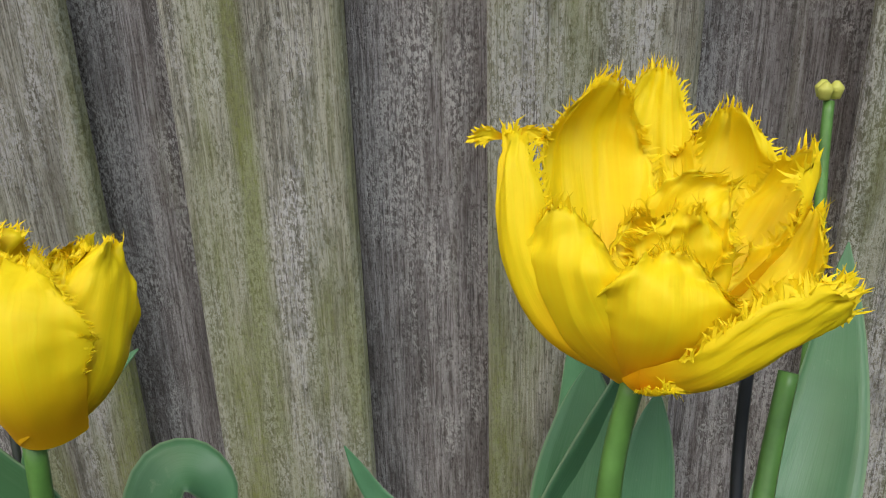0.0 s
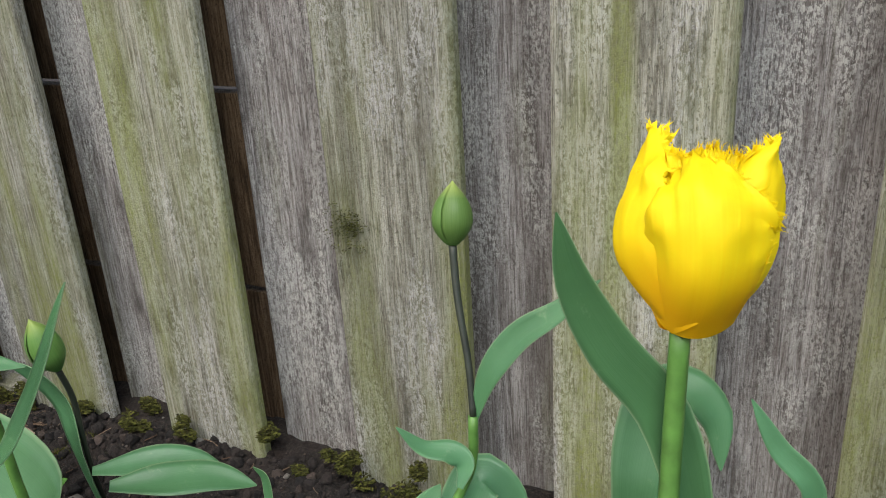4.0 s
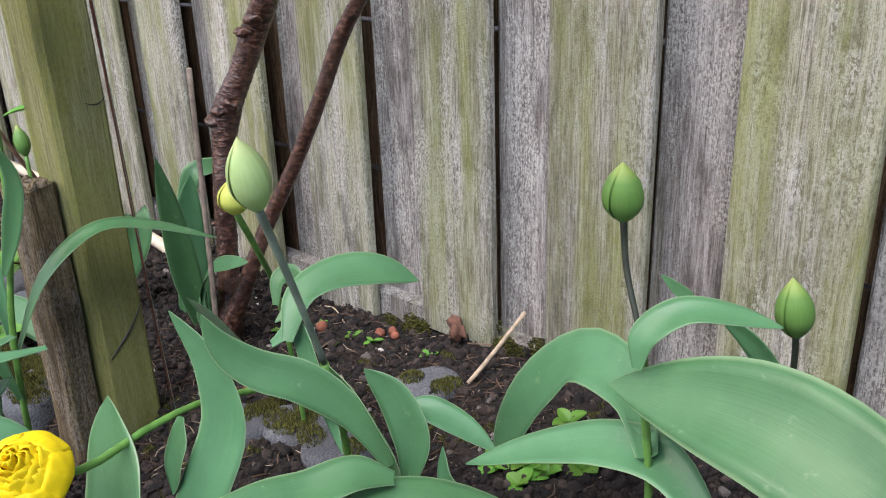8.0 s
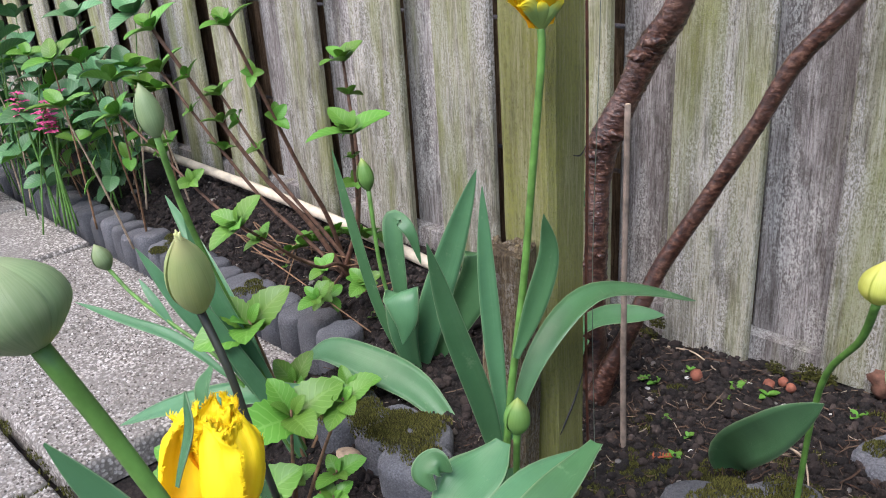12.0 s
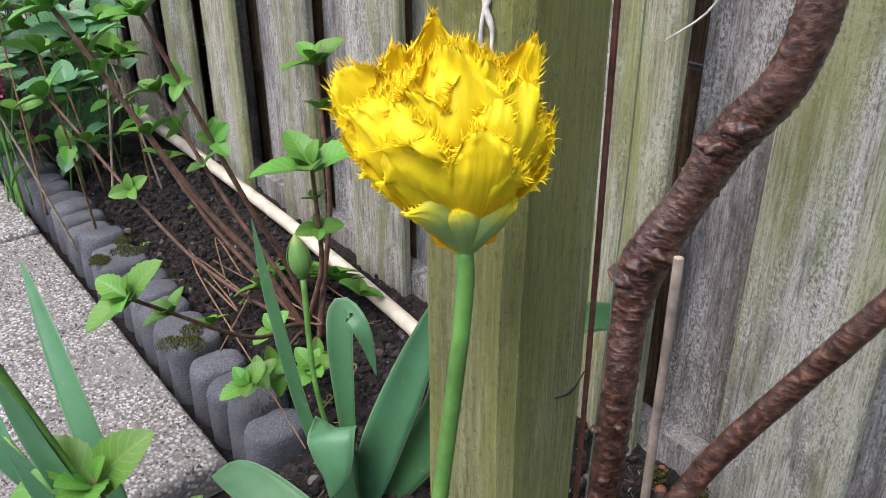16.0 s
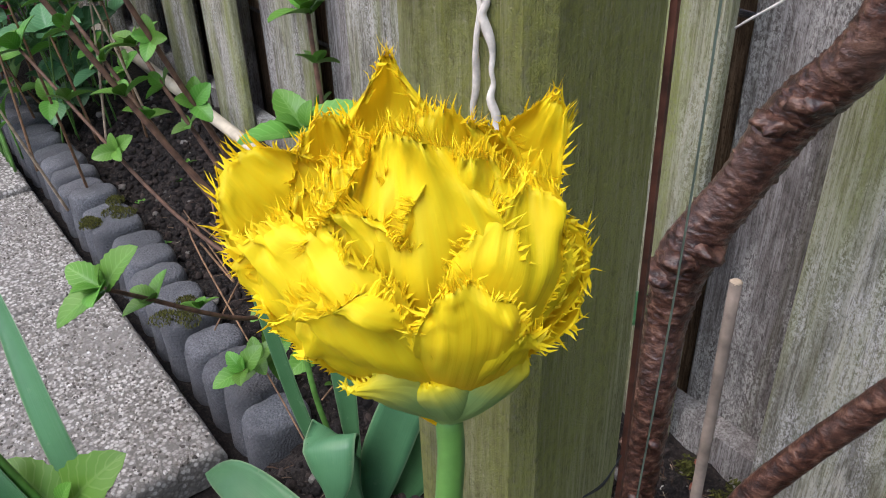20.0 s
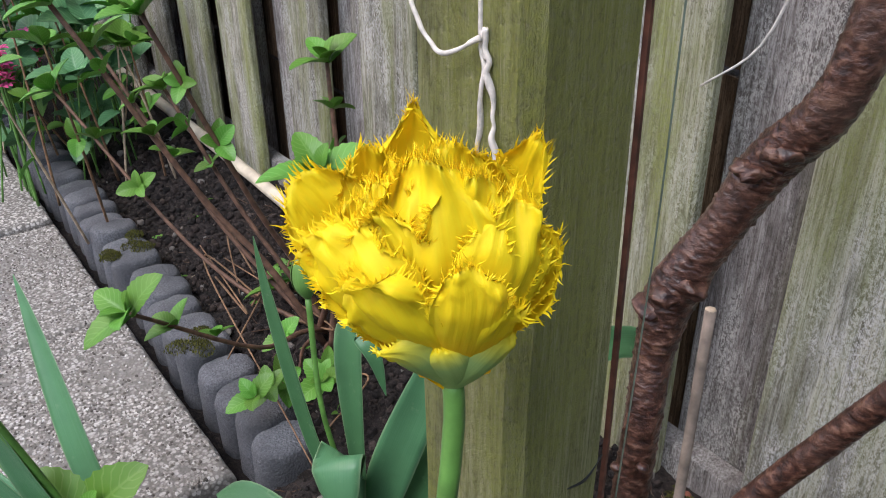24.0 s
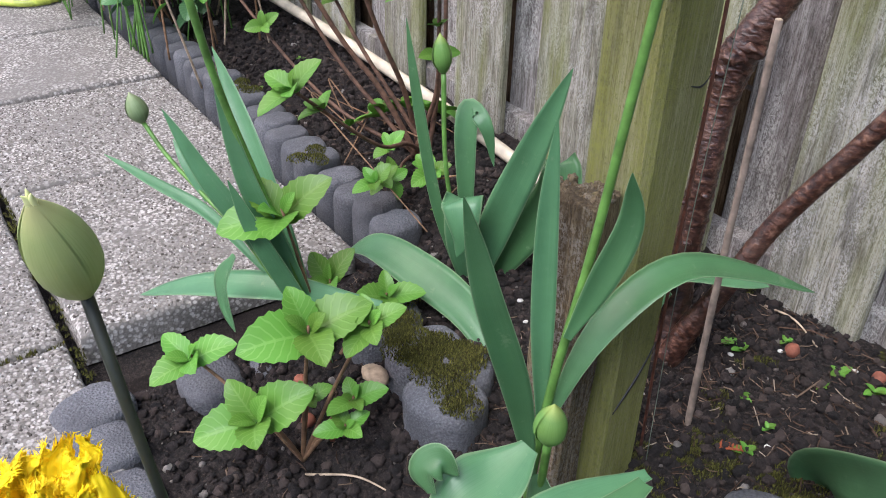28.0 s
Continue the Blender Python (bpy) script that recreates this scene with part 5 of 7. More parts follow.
tepal(p, [(0.1810, -0.4183, 0.7027), (0.1781, -0.4207, 0.7039), (0.1750, -0.4210, 0.7030)], 0.0026, (0, -1, 0.1), cup=0.2, seed=10, fringe=0.0022)
tepal(p, [(0.1831, -0.4181, 0.7037), (0.1861, -0.4168, 0.7036), (0.1892, -0.4165, 0.7024)], 0.0026, (0, -1, 0.1), cup=0.2, seed=12, fringe=0.0022)
tepal(p, [(0.2102, -0.4275, 0.6539), (0.1999, -0.4336, 0.6679), (0.1952, -0.4339, 0.6806), (0.1960, -0.4275, 0.6898)], 0.0301, (0.3, 1, 0.15), cup=0.7, seed=13, foot=0.55)
tepal(p, [(0.2124, -0.4284, 0.6538), (0.2149, -0.4374, 0.6684), (0.2154, -0.4383, 0.6788), (0.2153, -0.4341, 0.6860)], 0.0333, (-0.05, 1, 0.2), cup=0.55, seed=14, foot=0.6, blunt=0.35)
tepal(p, [(0.2113, -0.4285, 0.6528), (0.2265, -0.4301, 0.6627), (0.2383, -0.4299, 0.6716), (0.2495, -0.4246, 0.6773)], 0.0270, (-0.25, 0.35, 0.9), cup=0.5, seed=15, foot=0.6, blunt=0.4)
tepal(p, [(0.2125, -0.4294, 0.6528), (0.2244, -0.4407, 0.6629), (0.2352, -0.4407, 0.6718), (0.2484, -0.4341, 0.6785)], 0.0177, (-0.3, 0.8, 0.6), cup=0.6, seed=16, foot=0.7, blunt=0.4)
tepal(p, [(0.2118, -0.4326, 0.6539), (0.2147, -0.4396, 0.6580), (0.2190, -0.4402, 0.6600)], 0.0062, (0, 0.5, 1), cup=0.2, seed=17)
leaf(p, [(0.0983, -0.3218, 0.0950), (0.1960, -0.3974, 0.5490), (0.1959, -0.3825, 0.5832), (0.1990, -0.3726, 0.6058), (0.1990, -0.3662, 0.6213)], 0.0249, face=(-0.2, -1, 0.3))
leaf(p, [(0.1623, -0.3367, 0.0950), (0.2144, -0.4110, 0.5870), (0.2155, -0.4045, 0.6035), (0.2165, -0.3980, 0.6169), (0.2175, -0.3926, 0.6293)], 0.0156, face=(-0.2, -1, 0.3))
leaf(p, [(0.1968, -0.2604, 0.0950), (0.2805, -0.2888, 0.4862), (0.2892, -0.2638, 0.5022), (0.3010, -0.2311, 0.5357), (0.3078, -0.1892, 0.5952)], 0.0436, face=(-0.3, -1, 0.2))
stem(p, [(0.1933, -0.3338, 0.0950), (0.2421, -0.4085, 0.5786), (0.2471, -0.3920, 0.6136), (0.2502, -0.3832, 0.6331)], 0.0028, STEM)
leaf(p, [(0.1249, -0.0372, 0.0950), (0.1767, -0.0791, 0.2837), (0.1756, -0.0557, 0.3396), (0.1755, -0.0312, 0.3965), (0.1704, -0.0104, 0.4474)], 0.0353, face=(-0.2, -1, 0.2))
leaf(p, [(0.1190, -0.3199, 0.0950), (0.1797, -0.3928, 0.5434), (0.1905, -0.3842, 0.5730), (0.2044, -0.3742, 0.6046), (0.2132, -0.3679, 0.6312)], 0.0187, face=(0.6, -1, 0.2))

p = thing("tulip", 'bare tulip stalk with a withered knob where the petals fell', 'tulip stalk', "tulips")
stem(p, [(0.2919, -0.2520, 0.0950), (0.3035, -0.1581, 0.5528), (0.3034, -0.1321, 0.6130), (0.3044, -0.1181, 0.6459)], 0.0031, STEM)
knob(p, (0.3035, -0.1161, 0.6527), 0.0070)

p = thing("plant_support", 'thin black rod stuck upright in the soil', 'plant support', "tulips")
stem(p, [(0.2317, -0.3544, 0.0948), (0.2457, -0.3703, 0.5387), (0.2458, -0.3621, 0.5592), (0.2457, -0.3502, 0.5859), (0.2457, -0.3472, 0.6172)], 0.0021, BLACK)

p = thing("plant_support", 'thin dark green rod stuck upright in the soil', 'plant support', "tulips")
stem(p, [(0.1385, -0.2185, 0.0950), (0.2009, -0.2931, 0.4783), (0.2008, -0.2749, 0.5231), (0.1997, -0.2486, 0.5893), (0.1988, -0.2387, 0.6136)], 0.0026, DARKSTEM)

p = thing("tulip", 'yellow fringed tulip, half closed, on a green stalk', 'tulip', "tulips")
stem(p, [(0.0195, -0.2944, 0.0950), (0.0260, -0.4162, 0.4637), (0.0236, -0.4021, 0.5401), (0.0233, -0.3957, 0.5909)], 0.0038, STEM)
tepal(p, [(0.0219, -0.3923, 0.5887), (0.0150, -0.3615, 0.6091), (0.0160, -0.3542, 0.6248), (0.0205, -0.3540, 0.6405)], 0.0441, (0, -1, 0.1), cup=0.7, seed=21)
tepal(p, [(0.0231, -0.3944, 0.5907), (0.0044, -0.3896, 0.6155), (0.0043, -0.3803, 0.6334), (0.0112, -0.3674, 0.6501)], 0.0399, (0.9, 0.1, 0.1), cup=0.8, seed=22, foot=0.7, blunt=0.35)
tepal(p, [(0.0231, -0.3944, 0.5907), (0.0411, -0.3880, 0.6103), (0.0451, -0.3775, 0.6313), (0.0426, -0.3652, 0.6482)], 0.0420, (-0.8, 0.6, 0.1), cup=0.8, seed=23, foot=0.7, blunt=0.5)
tepal(p, [(0.0244, -0.3964, 0.5917), (0.0278, -0.4059, 0.6178), (0.0258, -0.4009, 0.6368), (0.0229, -0.3855, 0.6465)], 0.0483, (0.08, 1, 0.1), cup=0.75, seed=24, foot=0.7, blunt=0.3)
tepal(p, [(0.0231, -0.3944, 0.5907), (0.0322, -0.3762, 0.6232), (0.0311, -0.3711, 0.6358), (0.0312, -0.3701, 0.6432)], 0.0231, (0, -1, 0.3), cup=0.2, seed=25, ruffle=0.2)
tepal(p, [(0.0194, -0.3938, 0.6108), (0.0112, -0.3903, 0.6268), (0.0112, -0.3872, 0.6352), (0.0079, -0.3833, 0.6417)], 0.0126, (0.26, 0.8, 0.2), cup=0.3, seed=100, ruffle=0.3)
tepal(p, [(0.0251, -0.3987, 0.6137), (0.0199, -0.3918, 0.6339), (0.0188, -0.3888, 0.6413), (0.0166, -0.3848, 0.6488)], 0.0126, (0.14, 0.8, 0.2), cup=0.3, seed=101, ruffle=0.3)
tepal(p, [(0.0294, -0.3994, 0.6147), (0.0304, -0.3901, 0.6368), (0.0293, -0.3871, 0.6442), (0.0280, -0.3820, 0.6506)], 0.0126, (-0.08, 0.8, 0.2), cup=0.3, seed=102, ruffle=0.3)
tepal(p, [(0.0311, -0.3951, 0.6125), (0.0352, -0.3856, 0.6325), (0.0341, -0.3826, 0.6409), (0.0339, -0.3774, 0.6473)], 0.0126, (-0.24, 0.8, 0.2), cup=0.3, seed=103, ruffle=0.3)
tepal(p, [(0.0318, -0.3908, 0.6104), (0.0400, -0.3788, 0.6325), (0.0399, -0.3758, 0.6398), (0.0398, -0.3706, 0.6472)], 0.0126, (-0.4, 0.8, 0.2), cup=0.3, seed=104, ruffle=0.3)
tepal(p, [(0.0194, -0.3811, 0.6056), (0.0184, -0.3740, 0.6246), (0.0173, -0.3710, 0.6320), (0.0161, -0.3658, 0.6395)], 0.0126, (-0.04, -1, 0.2), cup=0.3, seed=105, ruffle=0.3)
tepal(p, [(0.0198, -0.3736, 0.6015), (0.0260, -0.3619, 0.6276), (0.0250, -0.3589, 0.6361), (0.0248, -0.3537, 0.6436)], 0.0126, (-0.28, -1, 0.2), cup=0.3, seed=106, ruffle=0.3)
leaf(p, [(0.0203, -0.3059, 0.0950), (0.0328, -0.3977, 0.5064), (0.0187, -0.3934, 0.5541), (0.0001, -0.3984, 0.5800), (-0.0129, -0.4018, 0.6068), (-0.0179, -0.4036, 0.6312)], 0.0200, face=(0.3, -1, 0.3))
leaf(p, [(0.0032, -0.2261, 0.0950), (-0.0036, -0.3279, 0.4514), (-0.0025, -0.3143, 0.4838), (0.0042, -0.3036, 0.5044), (0.0156, -0.2994, 0.5065), (0.0280, -0.2996, 0.4958), (0.0326, -0.3083, 0.4713)], 0.0312, face=(0, -0.6, 1))
leaf(p, [(0.0560, -0.1531, 0.0950), (0.0780, -0.1687, 0.3662), (0.0541, -0.1649, 0.3923), (0.0349, -0.1596, 0.4217)], 0.0162, face=(0.3, -1, 0.3))

p = thing("tulip", 'closed green tulip bud on a dark slender stalk by the fence', 'tulip', "tulips")
bud(p, (-0.1335, -0.2412, 0.5425), (-0.1360, -0.2310, 0.5780), 0.0114, GREENBUD)
stem(p, [(-0.1335, -0.2412, 0.5425), (-0.1268, -0.2522, 0.5118), (-0.1162, -0.2647, 0.4760), (-0.1104, -0.2748, 0.4483)], 0.0023, DARKSTEM)
stem(p, [(-0.1104, -0.2748, 0.4483), (-0.1111, -0.2794, 0.4159), (-0.1213, -0.2887, 0.3858), (-0.1259, -0.2927, 0.3575), (-0.1942, -0.2053, 0.0950)], 0.0029, STEM)
leaf(p, [(-0.1095, -0.2747, 0.4473), (-0.1021, -0.2695, 0.4745), (-0.0863, -0.2597, 0.4976), (-0.0657, -0.2524, 0.5136), (-0.0442, -0.2420, 0.5316)], 0.0176, face=(-0.2, -1, 0.6))
leaf(p, [(-0.1121, -0.2952, 0.4109), (-0.1112, -0.2884, 0.4227), (-0.1197, -0.2891, 0.4308), (-0.1338, -0.2961, 0.4342), (-0.1488, -0.2994, 0.4475)], 0.0147, face=(0, -0.5, 1))
leaf(p, [(-0.1942, -0.2053, 0.0950), (-0.1211, -0.3070, 0.3493), (-0.1147, -0.2833, 0.3885), (-0.1083, -0.2712, 0.4031), (-0.0894, -0.2686, 0.3868), (-0.0828, -0.2709, 0.3738)], 0.0343, face=(0, -0.8, 0.7))
leaf(p, [(-0.2039, -0.2061, 0.0950), (-0.1409, -0.3107, 0.3657), (-0.1363, -0.2968, 0.3872), (-0.1298, -0.2857, 0.4018)], 0.0235, face=(0, -1, 0.4))

p = thing("tulip", 'closed grey-green tulip bud with a pink tip among broad leaves', 'tulip', "tulips")
bud(p, (-0.3322, -0.4231, 0.5660), (-0.3220, -0.4270, 0.6070), 0.0110, GREYBUD, tip=PINKTIP)
stem(p, [(-0.3322, -0.4231, 0.5660), (-0.3431, -0.4113, 0.5185), (-0.3518, -0.4014, 0.4653), (-0.3485, -0.3965, 0.3825), (-0.4286, -0.2543, 0.0950)], 0.0032, STEM)
leaf(p, [(-0.3395, -0.4238, 0.4945), (-0.3299, -0.4270, 0.5121), (-0.3193, -0.4249, 0.5399), (-0.3131, -0.4200, 0.5790)], 0.0190, face=(-0.3, -1, 0.3))
leaf(p, [(-0.3421, -0.4171, 0.4512), (-0.3206, -0.4109, 0.4765), (-0.3025, -0.3996, 0.5166), (-0.2855, -0.3863, 0.5601)], 0.0179, face=(-0.5, -1, 0.4))
leaf(p, [(-0.3285, -0.4120, 0.3816), (-0.3743, -0.3823, 0.3746), (-0.4459, -0.3648, 0.3837), (-0.5141, -0.3534, 0.3757), (-0.5844, -0.3474, 0.3598)], 0.0839, face=(0, -0.8, 0.7))
leaf(p, [(-0.4814, -0.3480, 0.2620), (-0.5399, -0.3314, 0.2942), (-0.5951, -0.3294, 0.2912), (-0.6521, -0.3402, 0.2666), (-0.7186, -0.3649, 0.2319)], 0.0470, face=(0, -0.5, 1))
leaf(p, [(-0.3300, -0.4297, 0.4091), (-0.3339, -0.4381, 0.4582), (-0.3429, -0.4587, 0.4915), (-0.3508, -0.4834, 0.5134)], 0.0168, face=(0.2, -1, 0.5))
leaf(p, [(-0.4728, -0.2600, 0.3010), (-0.4376, -0.2330, 0.3008), (-0.4055, -0.2117, 0.2950), (-0.3798, -0.1995, 0.2790)], 0.0291, face=(0, -0.5, 1))
leaf(p, [(-0.4442, -0.2693, 0.3000), (-0.4100, -0.2446, 0.2976), (-0.3802, -0.2223, 0.2940), (-0.3470, -0.2041, 0.2802)], 0.0335, face=(0, -0.5, 1))
leaf(p, [(-0.3337, -0.2187, 0.2336), (-0.3372, -0.2031, 0.2677), (-0.3427, -0.1984, 0.2859), (-0.3513, -0.2003, 0.2950)], 0.0089, face=(0, -1, 0.3))

p = thing("tulip", 'small closed green tulip bud on a short dark stalk', 'tulip', "tulips")
bud(p, (-0.4788, -0.2623, 0.4018), (-0.4830, -0.2720, 0.4500), 0.0129, GREENBUD)
stem(p, [(-0.4788, -0.2623, 0.4018), (-0.4801, -0.2544, 0.3689), (-0.4832, -0.2524, 0.3278), (-0.4854, -0.2494, 0.2876), (-0.5167, -0.2012, 0.0950)], 0.0024, DARKSTEM)
leaf(p, [(-0.5167, -0.2012, 0.0950), (-0.4839, -0.2603, 0.3205), (-0.4986, -0.2523, 0.3614), (-0.5188, -0.2574, 0.3859), (-0.5360, -0.2670, 0.3992)], 0.0221, face=(-0.2, -1, 0.3))

p = thing("tulip", 'closed green tulip bud on a dark upright stalk', 'tulip', "tulips")
bud(p, (-0.5886, -0.3286, 0.4880), (-0.5840, -0.3410, 0.5340), 0.0141, GREENBUD)
stem(p, [(-0.5886, -0.3286, 0.4880), (-0.5836, -0.3289, 0.4482), (-0.5626, -0.3370, 0.3969)], 0.0025, DARKSTEM)
stem(p, [(-0.5626, -0.3370, 0.3969), (-0.5603, -0.3306, 0.3356), (-0.5522, -0.3322, 0.2531), (-0.6394, -0.2412, 0.0950)], 0.0034, STEM)
leaf(p, [(-0.5530, -0.3359, 0.2996), (-0.5990, -0.2811, 0.3126), (-0.6666, -0.2547, 0.3152), (-0.7238, -0.2475, 0.2603), (-0.7684, -0.2438, 0.1803), (-0.8056, -0.2253, 0.1126)], 0.0594, face=(0.2, -0.8, 0.8))
leaf(p, [(-0.5571, -0.3531, 0.3843), (-0.5569, -0.3470, 0.4073), (-0.5377, -0.3259, 0.4254), (-0.5089, -0.3057, 0.4254), (-0.4792, -0.2881, 0.4173)], 0.0277, face=(0, -0.6, 1))
leaf(p, [(-0.5585, -0.2566, 0.4006), (-0.5708, -0.2634, 0.4096), (-0.5860, -0.2706, 0.4236)], 0.0119, face=(0, -0.6, 1))

p = thing("tulip", 'tall pale green pointed tulip bud on a grey-green stalk', 'tulip', "tulips")
bud(p, (-0.7898, -0.5058, 0.5027), (-0.7790, -0.5230, 0.5610), 0.0147, PALEBUD)
stem(p, [(-0.7898, -0.5058, 0.5027), (-0.8005, -0.4725, 0.4166), (-0.8117, -0.4428, 0.3366)], 0.0033, GREYSTEM)
stem(p, [(-0.8117, -0.4428, 0.3366), (-0.8258, -0.4157, 0.2251), (-0.8394, -0.3938, 0.0895)], 0.0037, STEM)
leaf(p, [(-0.8447, -0.4560, 0.3526), (-0.8516, -0.4296, 0.3853), (-0.8418, -0.3948, 0.3994), (-0.8217, -0.3599, 0.3951), (-0.8021, -0.3320, 0.3802)], 0.0437, face=(0.1, -0.7, 0.8))
leaf(p, [(-0.7462, -0.4318, 0.2536), (-0.7751, -0.4467, 0.3019), (-0.8034, -0.4719, 0.3336), (-0.8273, -0.5011, 0.3503), (-0.8465, -0.5203, 0.3740), (-0.8579, -0.5276, 0.4021)], 0.0367, face=(0.2, -0.7, 0.7))
leaf(p, [(-0.7333, -0.4323, 0.2289), (-0.7505, -0.4305, 0.2650), (-0.7767, -0.4372, 0.3029), (-0.8027, -0.4456, 0.3382)], 0.0393, face=(-0.5, -0.8, 0.5))
leaf(p, [(-0.7416, -0.4171, 0.2222), (-0.7492, -0.4014, 0.2635), (-0.7706, -0.4025, 0.3013), (-0.7930, -0.4141, 0.3252)], 0.0350, face=(0.6, -0.8, 0.4))
leaf(p, [(-0.7851, -0.3779, 0.2746), (-0.7633, -0.3649, 0.2710), (-0.7357, -0.3504, 0.2593), (-0.7045, -0.3373, 0.2363)], 0.0297, face=(0, -0.5, 1))
leaf(p, [(-0.8666, -0.4584, 0.3433), (-0.8491, -0.4441, 0.3580), (-0.8230, -0.4462, 0.3279), (-0.7984, -0.4528, 0.2952), (-0.7763, -0.4596, 0.2669)], 0.0262, face=(-0.2, -1, 0.4))
leaf(p, [(-0.7190, -0.4526, 0.2653), (-0.7361, -0.4786, 0.2775), (-0.7551, -0.5185, 0.2705), (-0.7759, -0.5552, 0.2740), (-0.7975, -0.5937, 0.2748)], 0.0420, face=(0, -0.6, 1))
leaf(p, [(-0.7934, -0.3640, 0.0937), (-0.7146, -0.3825, 0.2055), (-0.7265, -0.3844, 0.2248), (-0.7345, -0.3783, 0.2503)], 0.0192, face=(0, -1, 0.4))
leaf(p, [(-0.7391, -0.3862, 0.0934), (-0.6031, -0.3553, 0.1805), (-0.6472, -0.3906, 0.2158), (-0.6887, -0.4282, 0.2423), (-0.7192, -0.4630, 0.2521), (-0.7406, -0.4944, 0.2495), (-0.7423, -0.5232, 0.2169)], 0.0437, face=(0, -0.6, 1))

p = thing("tulip", 'small round yellow-green tulip bud on a bent stalk', 'tulip', "tulips")
bud(p, (-0.9466, -0.4274, 0.4433), (-0.9460, -0.4270, 0.4790), 0.0147, YELLOWBUD)
stem(p, [(-0.9466, -0.4274, 0.4433), (-0.9634, -0.3980, 0.3910), (-1.0074, -0.3500, 0.3086), (-1.0338, -0.3116, 0.0697)], 0.0033, STEM)
leaf(p, [(-0.9245, -0.4095, 0.3468), (-0.9278, -0.3995, 0.3701), (-0.9199, -0.3902, 0.3692), (-0.9139, -0.3970, 0.3458), (-0.9213, -0.4158, 0.3312)], 0.0289, face=(0, -1, 0.5))

p = thing("tulip", 'double yellow tulip lying low, its round head turned up', 'tulip', "tulips")
rosette(p, (-0.8570, -0.6860, 0.3380), (0.48, -0.35, 0.8), 0.0352)
stem(p, [(-0.8677, -0.6761, 0.3224), (-0.8763, -0.6360, 0.3035), (-0.8908, -0.5735, 0.3024), (-0.9002, -0.5089, 0.2960), (-0.8915, -0.4304, 0.2781), (-0.8972, -0.3714, 0.2540)], 0.0033, STEM)
leaf(p, [(-0.8351, -0.6283, 0.1921), (-0.8704, -0.6191, 0.2419), (-0.8983, -0.6057, 0.2846), (-0.9237, -0.5886, 0.3283)], 0.0748, face=(0.2, -1, 0.4))
leaf(p, [(-0.9078, -0.4743, 0.0741), (-0.8481, -0.5843, 0.1935), (-0.8461, -0.5555, 0.2500), (-0.8449, -0.5268, 0.3048), (-0.8621, -0.5241, 0.3526), (-0.8923, -0.5374, 0.3987)], 0.0458, face=(0.5, -1, 0.3))
leaf(p, [(-0.8776, -0.5487, 0.3068), (-0.8735, -0.5614, 0.2776), (-0.8668, -0.5738, 0.2458)], 0.0299, face=(0, -1, 0.3))

p = thing("tulip", 'clump of broad tulip leaves without a flower', 'tulip leaves', "tulips")
leaf(p, [(-0.9719, -0.6299, 0.2708), (-0.9920, -0.6709, 0.2954), (-1.0152, -0.7258, 0.3039), (-1.0389, -0.7904, 0.2974)], 0.0497, face=(0, -0.7, 0.8))
leaf(p, [(-1.0920, -0.5990, 0.3340), (-1.0865, -0.6553, 0.3271), (-1.0841, -0.7254, 0.3022), (-1.0850, -0.8067, 0.2652), (-1.0784, -0.8647, 0.2523)], 0.0397, face=(0, -0.6, 0.9))
leaf(p, [(-1.2005, -0.5476, 0.0121), (-1.1049, -0.7179, 0.1645), (-1.1218, -0.6833, 0.2200), (-1.1239, -0.6383, 0.2595), (-1.1216, -0.6015, 0.2788)], 0.0695, face=(0, -1, 0.5))
leaf(p, [(-0.9225, -0.7104, 0.2578), (-0.9681, -0.7621, 0.2608), (-1.0197, -0.8261, 0.2558), (-1.0652, -0.8787, 0.2558)], 0.0348, face=(0, -0.6, 1))
leaf(p, [(-0.9120, -0.6687, 0.1996), (-0.9394, -0.6805, 0.2327), (-0.9579, -0.6961, 0.2427)], 0.0497, face=(0, -0.8, 0.7))
leaf(p, [(-0.9590, -0.7891, 0.2543), (-0.9495, -0.7667, 0.2733), (-0.9537, -0.7614, 0.2904)], 0.0397, face=(0, -1, 0.4))

p = thing("tulip", 'yellow fringed tulip with a pale green base before the post', 'tulip', "tulips")
stem(p, [(-1.2365, -0.5702, 0.0004), (-1.2272, -0.5604, 0.2712), (-1.2247, -0.5349, 0.4155), (-1.2150, -0.5286, 0.5355), (-1.2093, -0.5207, 0.6400), (-1.2110, -0.5200, 0.6550)], 0.0036, STEM)
tepal(p, [(-1.2110, -0.5192, 0.6557), (-1.2262, -0.5155, 0.6855), (-1.2339, -0.5150, 0.7104), (-1.2340, -0.5166, 0.7350)], 0.0360, (0.76, -0.57, 0.33), cup=0.30, seed=301, fringe=0.0046, ruffle=0.13, top=0.60, foot=0.35, blunt=0.75)
tepal(p, [(-1.2110, -0.5192, 0.6557), (-1.2170, -0.5034, 0.6852), (-1.2160, -0.4937, 0.7076), (-1.2091, -0.4912, 0.7270)], 0.0230, (0.43, -0.85, 0.30), cup=0.50, seed=302, fringe=0.0046, ruffle=0.13, top=0.60, foot=0.35, blunt=0.60)
tepal(p, [(-1.2110, -0.5192, 0.6557), (-1.2244, -0.5305, 0.6806), (-1.2358, -0.5414, 0.7034), (-1.2407, -0.5508, 0.7194)], 0.0340, (0.94, -0.17, 0.30), cup=0.35, seed=303, fringe=0.0046, ruffle=0.13, top=0.60, foot=0.35, blunt=0.30)
